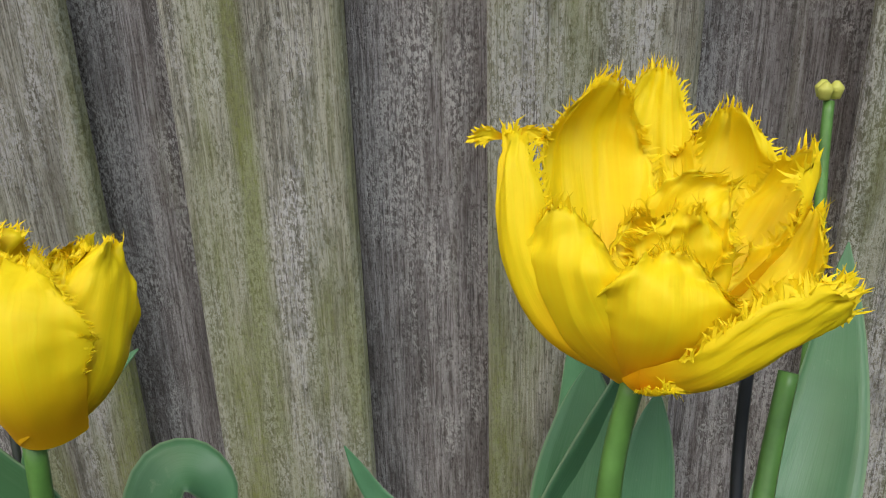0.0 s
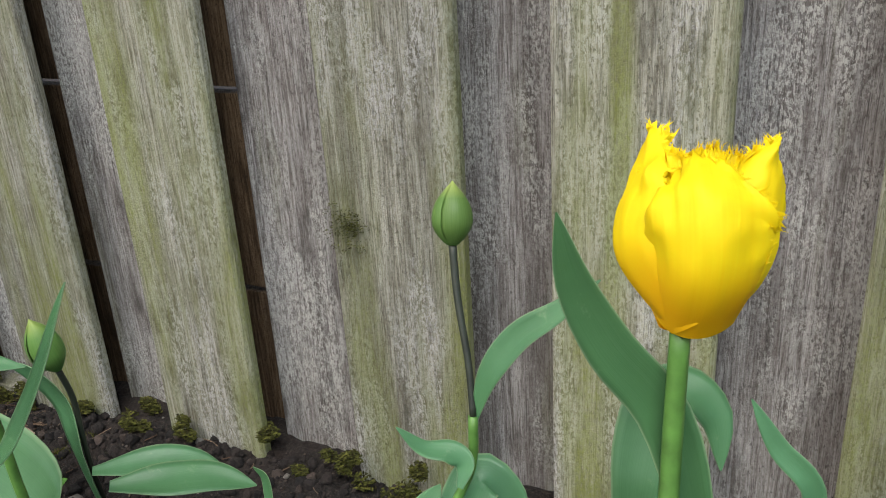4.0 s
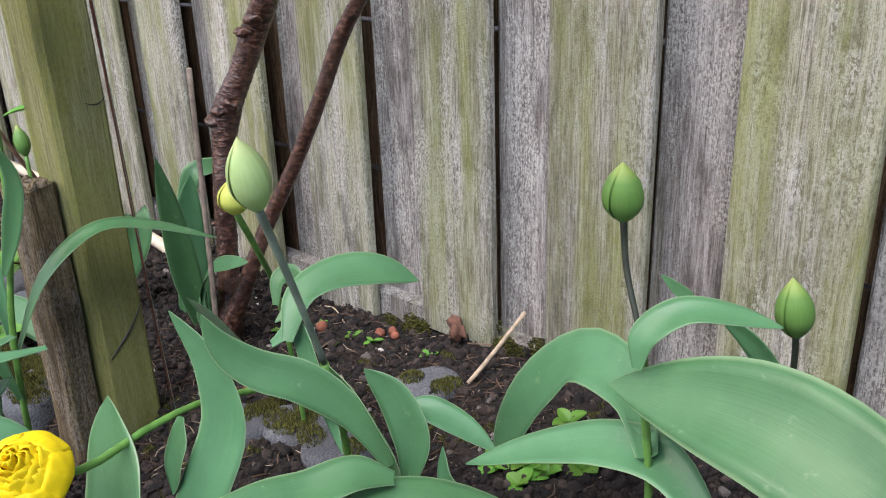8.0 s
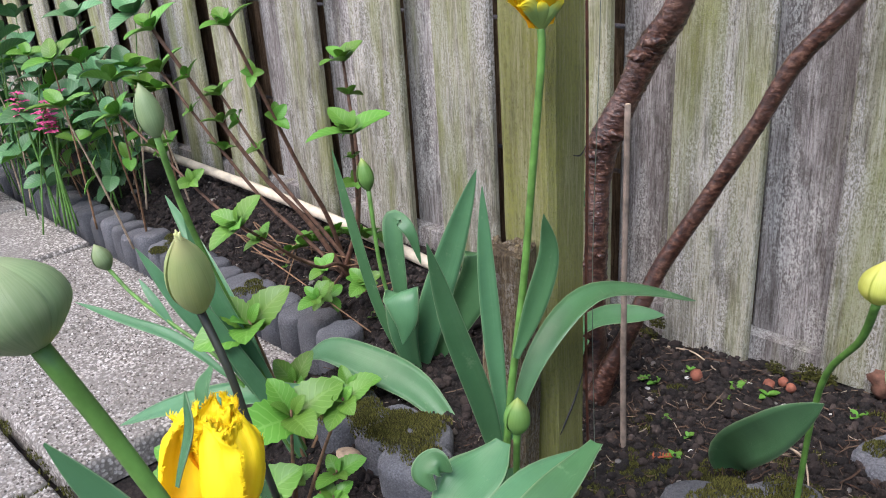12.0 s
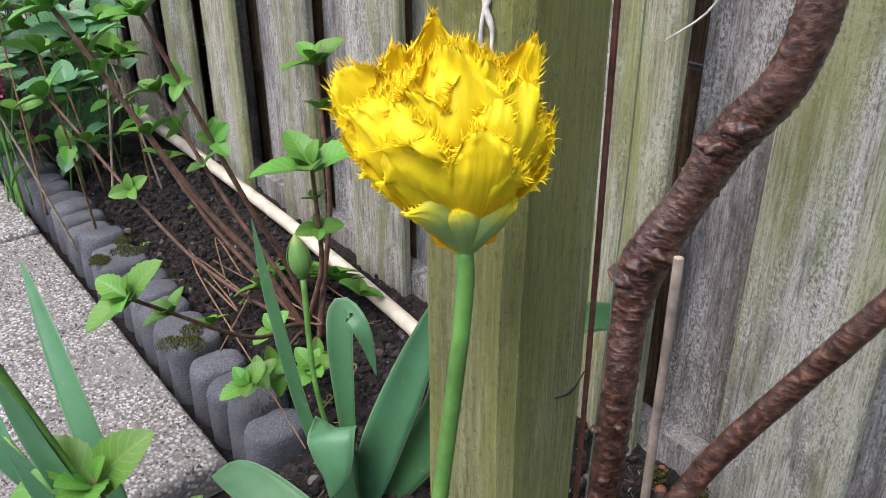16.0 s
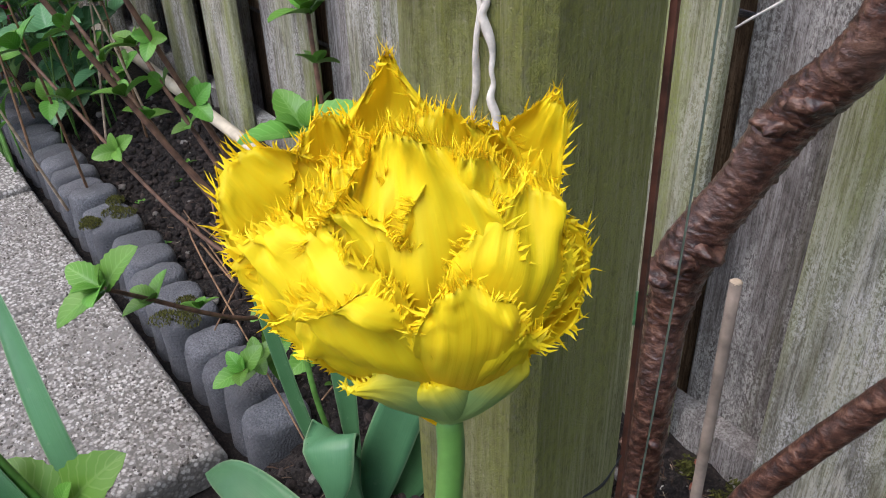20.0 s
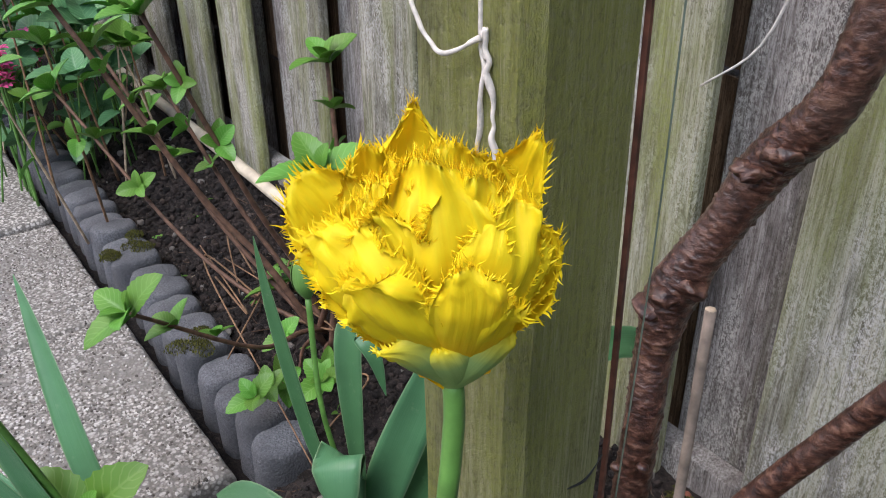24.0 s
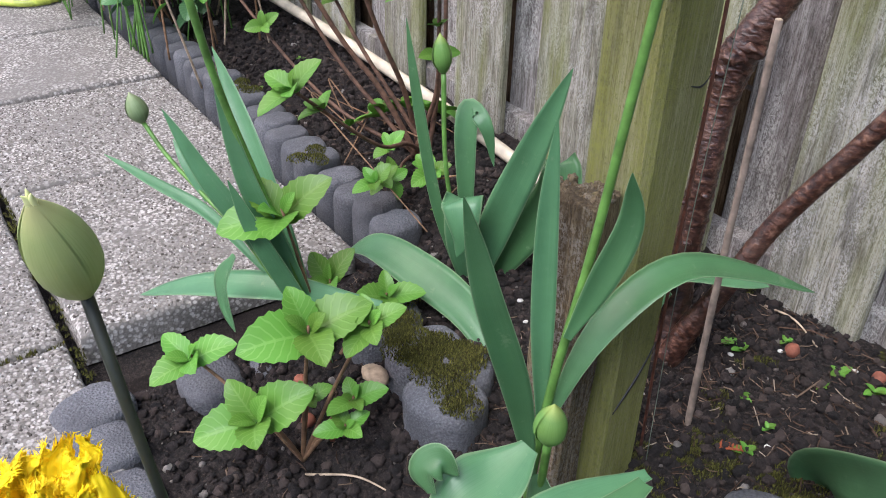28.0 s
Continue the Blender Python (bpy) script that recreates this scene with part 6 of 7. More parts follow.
tepal(p, [(-1.2110, -0.5192, 0.6557), (-1.2262, -0.5229, 0.6824), (-1.2382, -0.5282, 0.7074), (-1.2357, -0.5324, 0.7263)], 0.0240, (0.89, -0.33, 0.32), cup=0.30, seed=304, fringe=0.0046, ruffle=0.13, top=0.60, foot=0.35, blunt=0.50)
tepal(p, [(-1.2110, -0.5192, 0.6557), (-1.2200, -0.5061, 0.6864), (-1.2209, -0.5020, 0.7098), (-1.2182, -0.5041, 0.7229)], 0.0220, (0.76, -0.57, 0.33), cup=0.30, seed=305, fringe=0.0046, ruffle=0.13, top=0.60, foot=0.35, blunt=0.40)
tepal(p, [(-1.2110, -0.5192, 0.6557), (-1.2054, -0.5081, 0.6811), (-1.1982, -0.4994, 0.6948), (-1.1949, -0.4992, 0.7056)], 0.0220, (0.19, -0.95, 0.25), cup=0.60, seed=306, fringe=0.0046, ruffle=0.13, top=0.60, foot=0.35, blunt=0.30)
tepal(p, [(-1.2110, -0.5192, 0.6557), (-1.2025, -0.5088, 0.6768), (-1.1963, -0.5007, 0.6875), (-1.1938, -0.4987, 0.7011)], 0.0160, (0.05, -0.97, 0.22), cup=0.50, seed=307, fringe=0.0046, ruffle=0.13, top=0.60, foot=0.35, blunt=0.30)
tepal(p, [(-1.2110, -0.5192, 0.6557), (-1.2194, -0.5226, 0.6891), (-1.2209, -0.5261, 0.7099), (-1.2198, -0.5296, 0.7274)], 0.0260, (0.76, -0.57, 0.33), cup=-0.25, seed=308, fringe=0.0046, ruffle=0.20, top=0.60, foot=0.35, blunt=0.40)
tepal(p, [(-1.2110, -0.5192, 0.6557), (-1.2160, -0.5157, 0.6910), (-1.2161, -0.5165, 0.7126), (-1.2161, -0.5172, 0.7304)], 0.0260, (0.76, -0.57, 0.33), cup=-0.20, seed=309, fringe=0.0046, ruffle=0.20, top=0.60, foot=0.35, blunt=0.40)
tepal(p, [(-1.2110, -0.5192, 0.6557), (-1.2114, -0.5146, 0.6900), (-1.2080, -0.5140, 0.7085), (-1.2068, -0.5134, 0.7223)], 0.0220, (0.56, -0.76, 0.32), cup=-0.20, seed=310, fringe=0.0046, ruffle=0.22, top=0.60, foot=0.35, blunt=0.40)
tepal(p, [(-1.2110, -0.5192, 0.6557), (-1.2188, -0.5337, 0.6854), (-1.2210, -0.5402, 0.7045), (-1.2220, -0.5419, 0.7189)], 0.0240, (0.89, -0.33, 0.32), cup=0.20, seed=311, fringe=0.0046, ruffle=0.20, top=0.60, foot=0.35, blunt=0.40)
tepal(p, [(-1.2110, -0.5192, 0.6557), (-1.2033, -0.5132, 0.6848), (-1.1987, -0.5097, 0.7045), (-1.1993, -0.5060, 0.7197)], 0.0220, (0.49, -0.81, 0.31), cup=0.35, seed=312, fringe=0.0046, ruffle=0.16, top=0.60, foot=0.35, blunt=0.40)
tepal(p, [(-1.2110, -0.5192, 0.6557), (-1.2042, -0.5171, 0.6861), (-1.1980, -0.5163, 0.7049), (-1.1986, -0.5153, 0.7176)], 0.0180, (0.63, -0.70, 0.32), cup=-0.20, seed=313, fringe=0.0046, ruffle=0.24, top=0.60, foot=0.35, blunt=0.40)
tepal(p, [(-1.2110, -0.5192, 0.6557), (-1.2152, -0.5316, 0.6866), (-1.2146, -0.5373, 0.7065), (-1.2189, -0.5369, 0.7234)], 0.0200, (0.76, -0.57, 0.33), cup=0.15, seed=314, fringe=0.0046, ruffle=0.22, top=0.60, foot=0.35, blunt=0.40)
tepal(p, [(-1.2110, -0.5192, 0.6557), (-1.2118, -0.5250, 0.6884), (-1.2095, -0.5285, 0.7081), (-1.2106, -0.5288, 0.7240)], 0.0220, (0.76, -0.57, 0.33), cup=-0.30, seed=315, fringe=0.0046, ruffle=0.20, top=0.60, foot=0.35, blunt=0.40)
tepal(p, [(-1.2110, -0.5192, 0.6557), (-1.2182, -0.5374, 0.6814), (-1.2213, -0.5467, 0.6988), (-1.2254, -0.5510, 0.7112)], 0.0220, (0.92, -0.25, 0.31), cup=0.30, seed=316, fringe=0.0046, ruffle=0.18, top=0.60, foot=0.35, blunt=0.40)
tepal(p, [(-1.2110, -0.5192, 0.6557), (-1.2096, -0.5360, 0.6792), (-1.2131, -0.5490, 0.6975), (-1.2241, -0.5563, 0.7120)], 0.0340, (-0.56, 0.76, 0.32), cup=0.20, seed=317, fringe=0.0046, ruffle=0.20, top=0.60, foot=0.50, blunt=0.35)
tepal(p, [(-1.2110, -0.5192, 0.6557), (-1.2033, -0.5291, 0.6851), (-1.2026, -0.5326, 0.7105), (-1.2076, -0.5317, 0.7323)], 0.0400, (-0.76, 0.57, 0.33), cup=0.12, seed=318, fringe=0.0046, ruffle=0.20, top=0.60, foot=0.55, blunt=0.50)
tepal(p, [(-1.2110, -0.5192, 0.6557), (-1.2098, -0.5340, 0.6850), (-1.2089, -0.5410, 0.7070), (-1.2135, -0.5432, 0.7182)], 0.0240, (-0.76, 0.57, 0.33), cup=0.10, seed=319, fringe=0.0046, ruffle=0.28, top=0.60, foot=0.50, blunt=0.40)
tepal(p, [(-1.2110, -0.5192, 0.6557), (-1.2012, -0.5248, 0.6901), (-1.1987, -0.5235, 0.7139), (-1.2013, -0.5206, 0.7273)], 0.0260, (-0.76, 0.57, 0.33), cup=0.10, seed=320, fringe=0.0046, ruffle=0.28, top=0.60, foot=0.50, blunt=0.40)
tepal(p, [(-1.2110, -0.5192, 0.6557), (-1.1963, -0.5198, 0.6848), (-1.1902, -0.5173, 0.7053), (-1.1931, -0.5124, 0.7208)], 0.0300, (-0.89, 0.33, 0.32), cup=0.35, seed=321, fringe=0.0046, ruffle=0.14, top=0.60, foot=0.55, blunt=0.50)
tepal(p, [(-1.2110, -0.5192, 0.6557), (-1.2055, -0.5372, 0.6803), (-1.2043, -0.5475, 0.6953), (-1.2097, -0.5524, 0.7050)], 0.0260, (-0.63, 0.70, 0.32), cup=0.12, seed=322, fringe=0.0046, ruffle=0.24, top=0.60, foot=0.50, blunt=0.40)
tepal(p, [(-1.2110, -0.5192, 0.6557), (-1.1952, -0.5281, 0.6831), (-1.1877, -0.5320, 0.6998), (-1.1896, -0.5320, 0.7095)], 0.0220, (-0.76, 0.57, 0.33), cup=0.30, seed=323, fringe=0.0046, ruffle=0.16, top=0.60, foot=0.70, blunt=0.35)
tepal(p, [(-1.2110, -0.5192, 0.6557), (-1.1935, -0.5213, 0.6798), (-1.1874, -0.5215, 0.6906), (-1.1843, -0.5200, 0.6953)], 0.0160, (-0.92, 0.25, 0.31), cup=0.25, seed=324, fringe=0.0046, ruffle=0.22, top=0.60, foot=0.70, blunt=0.40)
tepal(p, [(-1.2101, -0.5199, 0.6539), (-1.2072, -0.5309, 0.6661), (-1.2077, -0.5391, 0.6740), (-1.2127, -0.5443, 0.6755)], 0.0170, (-0.61, 0.46, 0.65), cup=0.60, seed=325, fringe=0.0032, ruffle=0.08, top=0.60, foot=0.70, blunt=0.55, mat=GREEN_PETAL)
tepal(p, [(-1.2101, -0.5199, 0.6539), (-1.2008, -0.5192, 0.6650), (-1.1962, -0.5158, 0.6736), (-1.1952, -0.5123, 0.6792)], 0.0210, (-0.94, 0.17, 0.30), cup=0.70, seed=326, fringe=0.0046, ruffle=0.08, top=0.60, foot=0.70, blunt=0.50, mat=GREEN_PETAL)
tepal(p, [(-1.2101, -0.5199, 0.6539), (-1.2032, -0.5261, 0.6655), (-1.2013, -0.5304, 0.6739), (-1.2019, -0.5312, 0.6776)], 0.0180, (-0.76, 0.57, 0.33), cup=0.60, seed=327, fringe=0.0046, ruffle=0.06, top=0.60, foot=0.75, blunt=0.45, mat=GREEN_PETAL)
leaf(p, [(-1.2287, -0.5580, 0.2519), (-1.2244, -0.5133, 0.3324), (-1.2130, -0.4474, 0.3727), (-1.1864, -0.3866, 0.3651), (-1.1580, -0.3280, 0.3390)], 0.0329, face=(0, -0.4, 1))
leaf(p, [(-1.2269, -0.5678, 0.1935), (-1.2254, -0.5953, 0.3089), (-1.2251, -0.6324, 0.4192), (-1.2194, -0.6586, 0.5016)], 0.0242, face=(0.7, -0.7, 0.3))
leaf(p, [(-1.2316, -0.5599, 0.2422), (-1.2426, -0.5588, 0.3393), (-1.2529, -0.5557, 0.4364), (-1.2556, -0.5533, 0.5139)], 0.0193, face=(0.7, -0.7, 0.2))
leaf(p, [(-1.2174, -0.5569, 0.3485), (-1.2062, -0.5409, 0.4020), (-1.1943, -0.5336, 0.4552), (-1.1906, -0.5443, 0.4983)], 0.0222, face=(0.7, -0.7, 0.2))
leaf(p, [(-1.4648, -0.3926, 0.0384), (-1.5598, -0.3906, 0.0888), (-1.6549, -0.4099, 0.1097), (-1.7335, -0.4259, 0.1096), (-1.7907, -0.4378, 0.0765)], 0.0562, face=(0.1, -0.6, 0.9))
leaf(p, [(-1.1732, -0.6258, 0.3109), (-1.1718, -0.6554, 0.2975), (-1.1738, -0.6911, 0.2830), (-1.1512, -0.7273, 0.2245)], 0.0561, face=(0, -1, 0.5))
leaf(p, [(-1.1157, -0.5641, 0.2989), (-1.1265, -0.6399, 0.3009), (-1.1286, -0.7174, 0.2892), (-1.1335, -0.7972, 0.2765)], 0.0310, face=(0, -0.6, 1))
leaf(p, [(-1.1719, -0.6140, 0.2764), (-1.1471, -0.6182, 0.2293), (-1.1231, -0.6553, 0.1378)], 0.0503, face=(0, -1, 0.4))
leaf(p, [(-1.1916, -0.6967, 0.2900), (-1.2010, -0.6970, 0.3047), (-1.1960, -0.6861, 0.3117), (-1.1851, -0.6790, 0.3029)], 0.0290, face=(0, -1, 0.4))
bud(p, (-1.1607, -0.6212, 0.3244), (-1.1591, -0.6211, 0.3611), 0.0111, GREENBUD)
stem(p, [(-1.1607, -0.6212, 0.3263), (-1.1829, -0.6031, 0.2014), (-1.2160, -0.5829, 0.0007)], 0.0029, STEM)

p = thing("tulip", 'slim green tulip bud with curled leaves in the bed', 'tulip', "tulips")
bud(p, (-1.7075, -0.3333, 0.3566), (-1.7150, -0.3350, 0.4070), 0.0122, GREENBUD)
stem(p, [(-1.7075, -0.3333, 0.3566), (-1.6849, -0.3394, 0.2161), (-1.6540, -0.3103, 0.0400)], 0.0031, STEM)
leaf(p, [(-1.6483, -0.3100, 0.0400), (-1.6214, -0.3052, 0.1497), (-1.5878, -0.2828, 0.2695), (-1.5521, -0.2561, 0.3969)], 0.0480, face=(0.7, -0.7, 0.3))
leaf(p, [(-1.6445, -0.2880, 0.0400), (-1.6111, -0.2655, 0.1283), (-1.5792, -0.2317, 0.2156), (-1.5902, -0.2223, 0.2488), (-1.6241, -0.2241, 0.1950)], 0.0601, face=(0.6, -0.6, 0.5))
leaf(p, [(-1.6414, -0.3209, 0.0400), (-1.6431, -0.3395, 0.1277), (-1.6355, -0.3458, 0.1984), (-1.6135, -0.3662, 0.2194), (-1.5981, -0.3752, 0.1861), (-1.6079, -0.3751, 0.1426)], 0.0601, face=(0.3, -0.6, 0.7))
leaf(p, [(-1.6700, -0.3069, 0.0400), (-1.6923, -0.3010, 0.1842), (-1.7133, -0.2882, 0.2724), (-1.7179, -0.2803, 0.2923), (-1.6891, -0.2753, 0.2775), (-1.6747, -0.2673, 0.2172)], 0.0328, face=(0.4, -0.6, 0.6))
leaf(p, [(-1.6580, -0.3221, 0.0400), (-1.6905, -0.3500, 0.1724), (-1.7185, -0.3665, 0.3257), (-1.7379, -0.3702, 0.4244)], 0.0175, face=(0.6, -0.8, 0.2))

p = thing("tulip", 'grey tulip bud on a leafy stalk leaning over the paving', 'tulip', "tulips")
bud(p, (-1.6588, -0.6688, 0.5273), (-1.6686, -0.6737, 0.5891), 0.0146, GREYBUD)
stem(p, [(-1.6588, -0.6688, 0.5273), (-1.6793, -0.6407, 0.4075), (-1.6720, -0.5989, 0.2486), (-1.6502, -0.5574, 0.0667), (-1.6379, -0.5294, -0.0200)], 0.0041, STEM)
leaf(p, [(-1.6465, -0.5493, -0.0018), (-1.6612, -0.5839, 0.1575), (-1.6803, -0.6242, 0.3052), (-1.6823, -0.6447, 0.4132)], 0.0297, face=(0.6, -0.7, 0.3))
leaf(p, [(-1.6467, -0.5491, -0.0132), (-1.6800, -0.5913, 0.1576), (-1.7242, -0.6503, 0.2825), (-1.7662, -0.6792, 0.3625)], 0.0297, face=(0.4, -0.7, 0.6))
leaf(p, [(-1.6414, -0.5429, -0.0132), (-1.6463, -0.5876, 0.1343), (-1.6641, -0.6265, 0.2363), (-1.6726, -0.6464, 0.3045)], 0.0251, face=(0.7, -0.6, 0.3))
leaf(p, [(-1.5752, -0.5106, 0.1383), (-1.6877, -0.6004, 0.1313), (-1.7727, -0.6668, 0.1129), (-1.8424, -0.7280, 0.0772)], 0.0457, face=(0, -0.4, 1))
leaf(p, [(-1.6500, -0.5450, 0.0000), (-1.7050, -0.5600, 0.1300), (-1.7600, -0.5680, 0.2350), (-1.8300, -0.5670, 0.3150), (-1.8975, -0.5667, 0.3756)], 0.0330, face=(0.6, -0.7, 0.3))
leaf(p, [(-1.6752, -0.6495, 0.2051), (-1.6729, -0.6711, 0.1667), (-1.6451, -0.6708, 0.1194)], 0.0343, face=(0, -1, 0.4))

p = thing("tulip", 'small pale tulip bud on a thin stalk over the paving', 'tulip', "tulips")
bud(p, (-1.9225, -0.6637, 0.2837), (-1.9340, -0.6720, 0.3230), 0.0133, GREYBUD)
stem(p, [(-1.9225, -0.6637, 0.2837), (-1.8819, -0.6507, 0.2471), (-1.8081, -0.6305, 0.2131), (-1.7313, -0.6078, 0.1736), (-1.6346, -0.5509, -0.0037)], 0.0028, STEM)
leaf(p, [(-1.7142, -0.5991, 0.1408), (-1.7972, -0.6347, 0.1965), (-1.8690, -0.6796, 0.2245), (-1.9306, -0.7181, 0.2470)], 0.0174, face=(0, -0.5, 1))
leaf(p, [(-1.8082, -0.6304, 0.2077), (-1.8393, -0.6394, 0.2463), (-1.8711, -0.6427, 0.2742)], 0.0130, face=(0, -0.5, 1))

p = thing("tulip", 'fat grey-green tulip bud with a curling tip on a dark stalk', 'tulip', "tulips")
bud(p, (-1.1710, -0.8840, 0.5490), (-1.1524, -0.8968, 0.6049), 0.0126, FRESHBUD, tip=PALETIP)
stem(p, [(-1.1710, -0.8840, 0.5490), (-1.1506, -0.8831, 0.5157), (-1.1406, -0.8800, 0.4708), (-1.1317, -0.8761, 0.4269)], 0.0025, DARKSTEM)
stem(p, [(-1.1317, -0.8761, 0.4269), (-1.1399, -0.8654, 0.3780), (-1.1463, -0.8553, 0.3264), (-1.0986, -0.7430, 0.0100)], 0.0033, STEM)
leaf(p, [(-1.1258, -0.8757, 0.3958), (-1.1410, -0.8750, 0.4226), (-1.1591, -0.8853, 0.4382)], 0.0146, face=(0, -1, 0.5))
leaf(p, [(-1.1346, -0.8564, 0.3060), (-1.1531, -0.8666, 0.3509), (-1.1785, -0.8954, 0.3798), (-1.1983, -0.9270, 0.3986), (-1.2086, -0.9546, 0.4044)], 0.0411, face=(0, -0.6, 1))
leaf(p, [(-1.1463, -0.8553, 0.3264), (-1.1578, -0.8550, 0.3467), (-1.1788, -0.8763, 0.3530)], 0.0329, face=(0, -0.6, 1))

p = thing("tulip", 'small closed yellow fringed tulip low over the paving edge', 'tulip', "tulips")
tepal(p, [(-1.0920, -0.9368, 0.4576), (-1.1165, -0.9215, 0.4742), (-1.1224, -0.9151, 0.4940), (-1.1225, -0.9108, 0.5118)], 0.0354, (0, -1, 0.1), cup=0.6, seed=51)
tepal(p, [(-1.0920, -0.9368, 0.4576), (-1.1107, -0.9436, 0.4792), (-1.1185, -0.9355, 0.5046), (-1.1232, -0.9232, 0.5171)], 0.0317, (0.9, 0.1, 0.1), cup=0.9, seed=52, foot=0.6)
tepal(p, [(-1.0920, -0.9368, 0.4576), (-1.0870, -0.9171, 0.4766), (-1.0930, -0.9079, 0.4983), (-1.1070, -0.9058, 0.5144)], 0.0317, (-0.9, 0.1, 0.1), cup=0.9, seed=53, foot=0.6)
tepal(p, [(-1.0920, -0.9368, 0.4576), (-1.0851, -0.9359, 0.4873), (-1.0939, -0.9288, 0.5081), (-1.1047, -0.9206, 0.5187)], 0.0391, (0, 1, 0.1), cup=0.7, seed=54, foot=0.65)
tepal(p, [(-1.1027, -0.9249, 0.4894), (-1.1040, -0.9210, 0.4993), (-1.1062, -0.9175, 0.5080), (-1.1090, -0.9151, 0.5142)], 0.0150, (0.40, 0.00, 0.30), cup=0.20, seed=400, ruffle=0.30)
tepal(p, [(-1.1058, -0.9235, 0.4894), (-1.1123, -0.9173, 0.5024), (-1.1170, -0.9128, 0.5138), (-1.1193, -0.9105, 0.5219)], 0.0150, (0.37, -0.34, 0.30), cup=0.20, seed=401, ruffle=0.30)
tepal(p, [(-1.1041, -0.9273, 0.4894), (-1.1077, -0.9274, 0.4993), (-1.1111, -0.9260, 0.5078), (-1.1136, -0.9232, 0.5140)], 0.0150, (0.05, -0.60, 0.30), cup=0.20, seed=402, ruffle=0.30)
tepal(p, [(-1.1026, -0.9226, 0.4894), (-1.1037, -0.9150, 0.5027), (-1.1058, -0.9097, 0.5143), (-1.1086, -0.9076, 0.5225)], 0.0150, (-0.43, -0.56, 0.30), cup=0.20, seed=403, ruffle=0.30)
tepal(p, [(-1.1074, -0.9254, 0.4894), (-1.1168, -0.9225, 0.5006), (-1.1230, -0.9195, 0.5104), (-1.1250, -0.9170, 0.5174)], 0.0150, (-0.79, -0.14, 0.30), cup=0.20, seed=404, ruffle=0.30)
tepal(p, [(-1.1013, -0.9268, 0.4894), (-1.1001, -0.9262, 0.5012), (-1.1011, -0.9244, 0.5115), (-1.1041, -0.9216, 0.5188)], 0.0150, (-0.76, 0.48, 0.30), cup=0.20, seed=405, ruffle=0.30)
tepal(p, [(-1.1053, -0.9210, 0.4894), (-1.1111, -0.9105, 0.5019), (-1.1155, -0.9039, 0.5129), (-1.1179, -0.9021, 0.5207)], 0.0150, (-0.26, 0.97, 0.30), cup=0.20, seed=406, ruffle=0.30)
tepal(p, [(-1.1063, -0.9288, 0.4894), (-1.1138, -0.9315, 0.5008), (-1.1190, -0.9313, 0.5107), (-1.1212, -0.9283, 0.5177)], 0.0150, (0.51, 0.98, 0.30), cup=0.20, seed=407, ruffle=0.30)
tepal(p, [(-1.0998, -0.9232, 0.4894), (-1.0961, -0.9165, 0.4997), (-1.0959, -0.9117, 0.5087), (-1.0991, -0.9095, 0.5151)], 0.0150, (1.13, 0.41, 0.30), cup=0.20, seed=408, ruffle=0.30)
stem(p, [(-1.0910, -0.9385, 0.4547), (-1.0730, -0.9353, 0.4275), (-1.0969, -0.9207, 0.3556), (-0.9864, -0.7785, 0.0353)], 0.0033, STEM)
leaf(p, [(-1.0940, -0.9181, 0.3752), (-1.1065, -0.9088, 0.4100), (-1.1149, -0.8918, 0.4469)], 0.0093, face=(0, -1, 0.3))

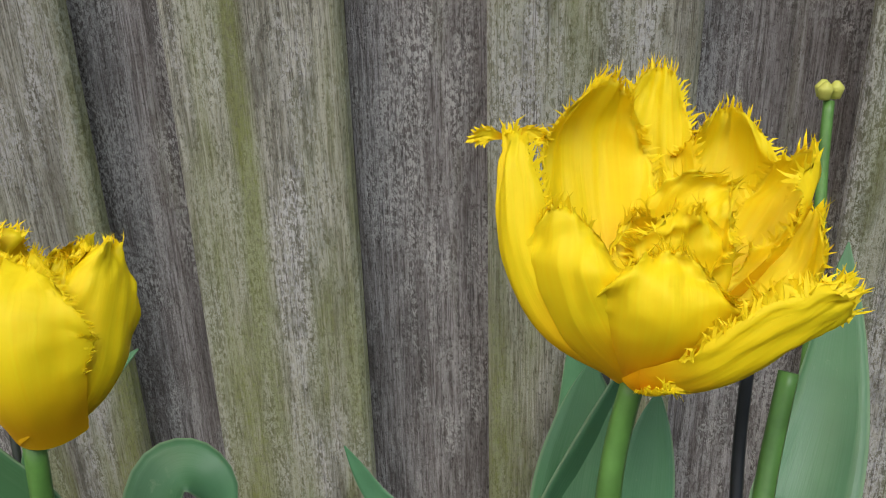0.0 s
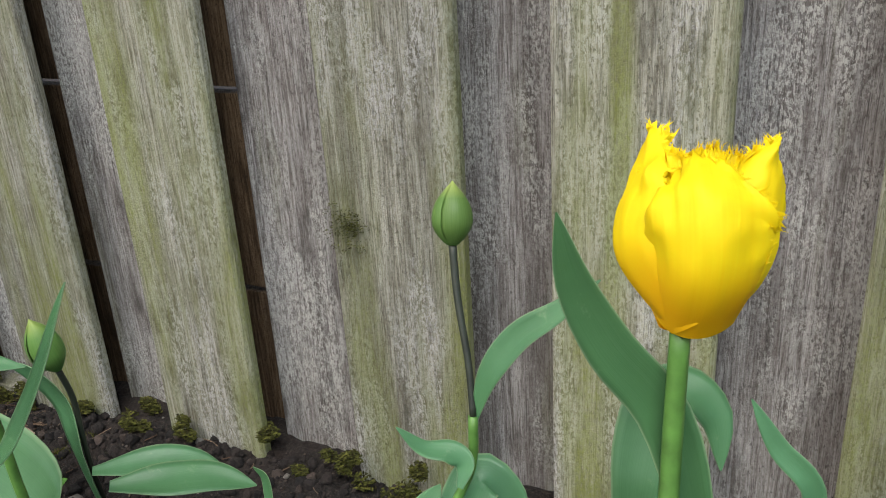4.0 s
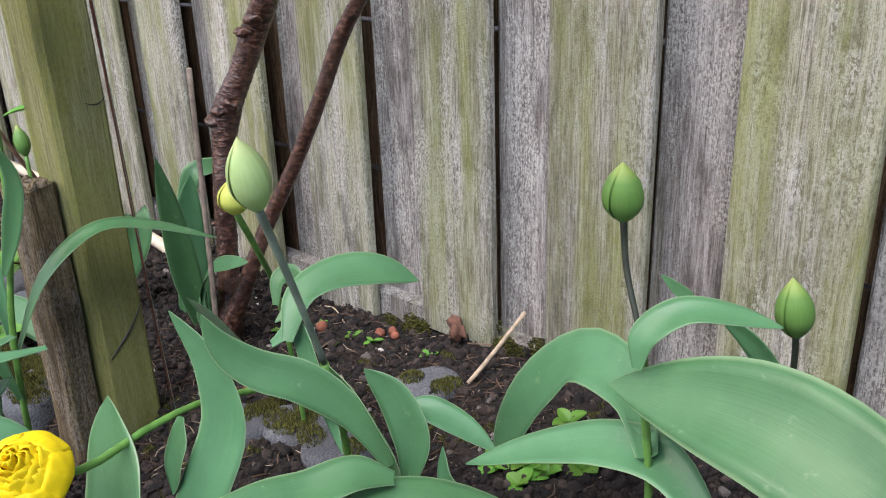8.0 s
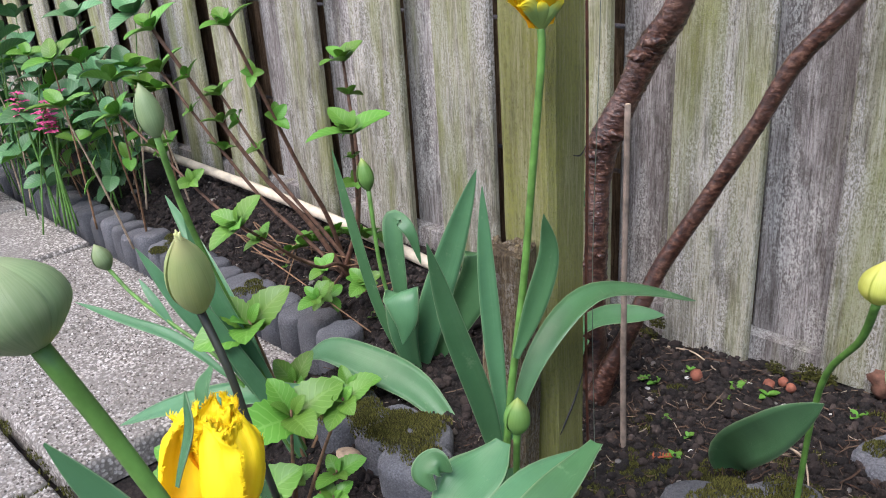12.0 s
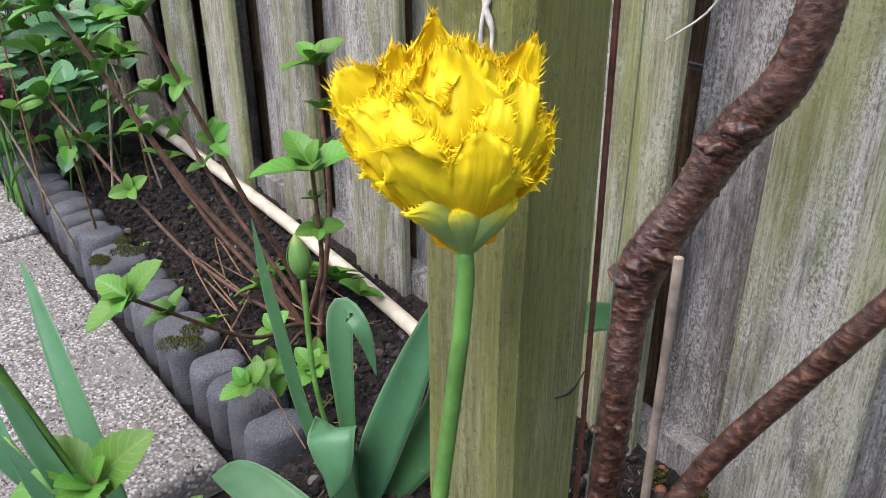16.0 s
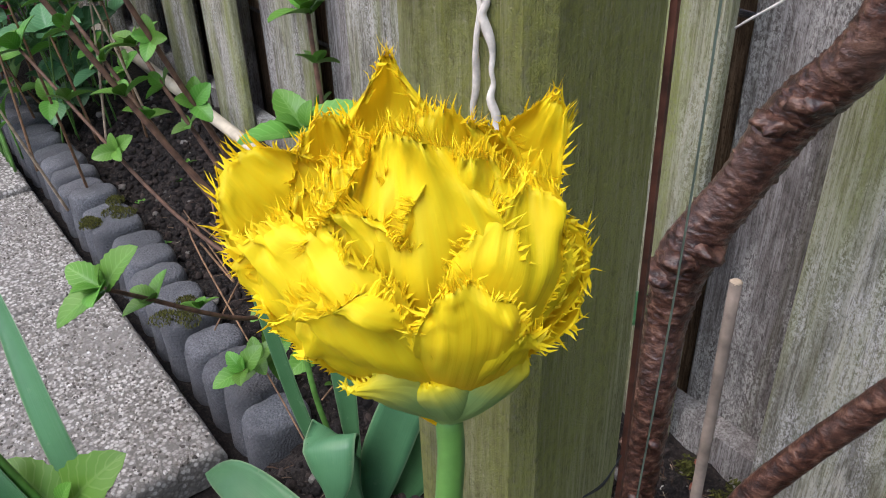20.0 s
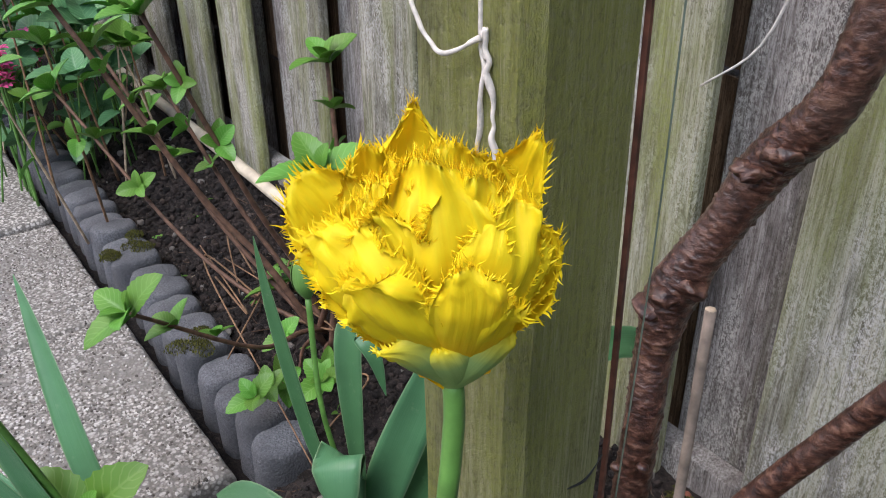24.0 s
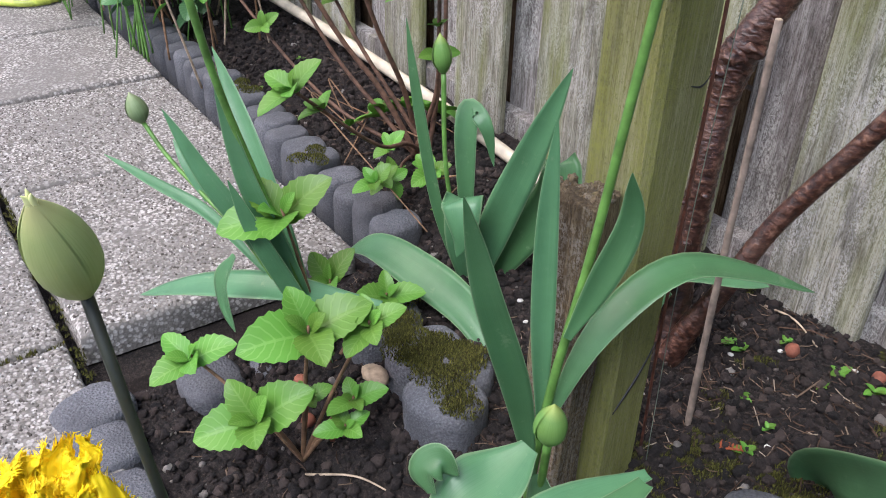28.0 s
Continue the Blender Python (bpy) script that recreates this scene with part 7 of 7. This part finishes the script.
p = thing("tulip", 'large grey tulip bud on a long leaning stalk above the paving', 'tulip', "tulips")
bud(p, (-0.9860, -1.0200, 0.6510), (-0.9956, -1.0259, 0.6790), 0.0150, GREYBUD)
stem(p, [(-0.9860, -1.0200, 0.6510), (-0.9816, -1.0073, 0.6136), (-0.9720, -0.9940, 0.5683), (-0.9582, -0.9801, 0.5177), (-0.9570, -0.9704, 0.4821), (-0.9418, -0.8353, 0.0417)], 0.0028, STEM)
leaf(p, [(-0.9697, -0.9926, 0.5561), (-0.9755, -1.0040, 0.5716), (-0.9839, -1.0140, 0.5925), (-0.9932, -1.0242, 0.6152)], 0.0122, face=(0, -0.6, 1))
leaf(p, [(-0.9771, -0.9932, 0.5885), (-0.9803, -0.9834, 0.6072), (-0.9838, -0.9813, 0.6169)], 0.0052, face=(0, -1, 0.3))

p = thing("tulip", 'clump of dark green tulip leaves behind the woody trunk', 'tulip leaves', "tulips")
leaf(p, [(-1.4651, -0.1961, 0.0400), (-1.4566, -0.2138, 0.1568), (-1.4450, -0.2313, 0.2594), (-1.4340, -0.2493, 0.3775)], 0.0495, face=(0.7, -0.7, 0.2))
leaf(p, [(-1.5375, -0.1973, 0.0400), (-1.5264, -0.1794, 0.1901), (-1.5183, -0.1558, 0.2939), (-1.5096, -0.1443, 0.3188), (-1.4939, -0.0764, 0.3110), (-1.4850, -0.0444, 0.2694), (-1.4726, -0.0516, 0.2338)], 0.0372, face=(0.4, -0.6, 0.6))
leaf(p, [(-1.4446, -0.1943, 0.0400), (-1.4204, -0.2155, 0.1457), (-1.3560, -0.2274, 0.2112), (-1.2933, -0.2278, 0.2358), (-1.2559, -0.2269, 0.2475)], 0.0351, face=(0, -0.6, 0.9))
leaf(p, [(-1.4768, -0.1816, 0.0400), (-1.4850, -0.1853, 0.1582), (-1.4726, -0.1871, 0.2611), (-1.4506, -0.1873, 0.3330)], 0.0568, face=(0.6, -0.7, 0.2))
leaf(p, [(-1.4544, -0.2003, 0.0400), (-1.4205, -0.2198, 0.1146), (-1.3880, -0.2285, 0.1550), (-1.3661, -0.2376, 0.1750)], 0.0310, face=(0.3, -0.7, 0.6))
leaf(p, [(-1.129, -0.247, 0.052), (-1.129, -0.277, 0.112), (-1.032, -0.396, 0.262), (-0.956, -0.486, 0.373)], 0.052, face=(0.2, -0.9, 0.5))
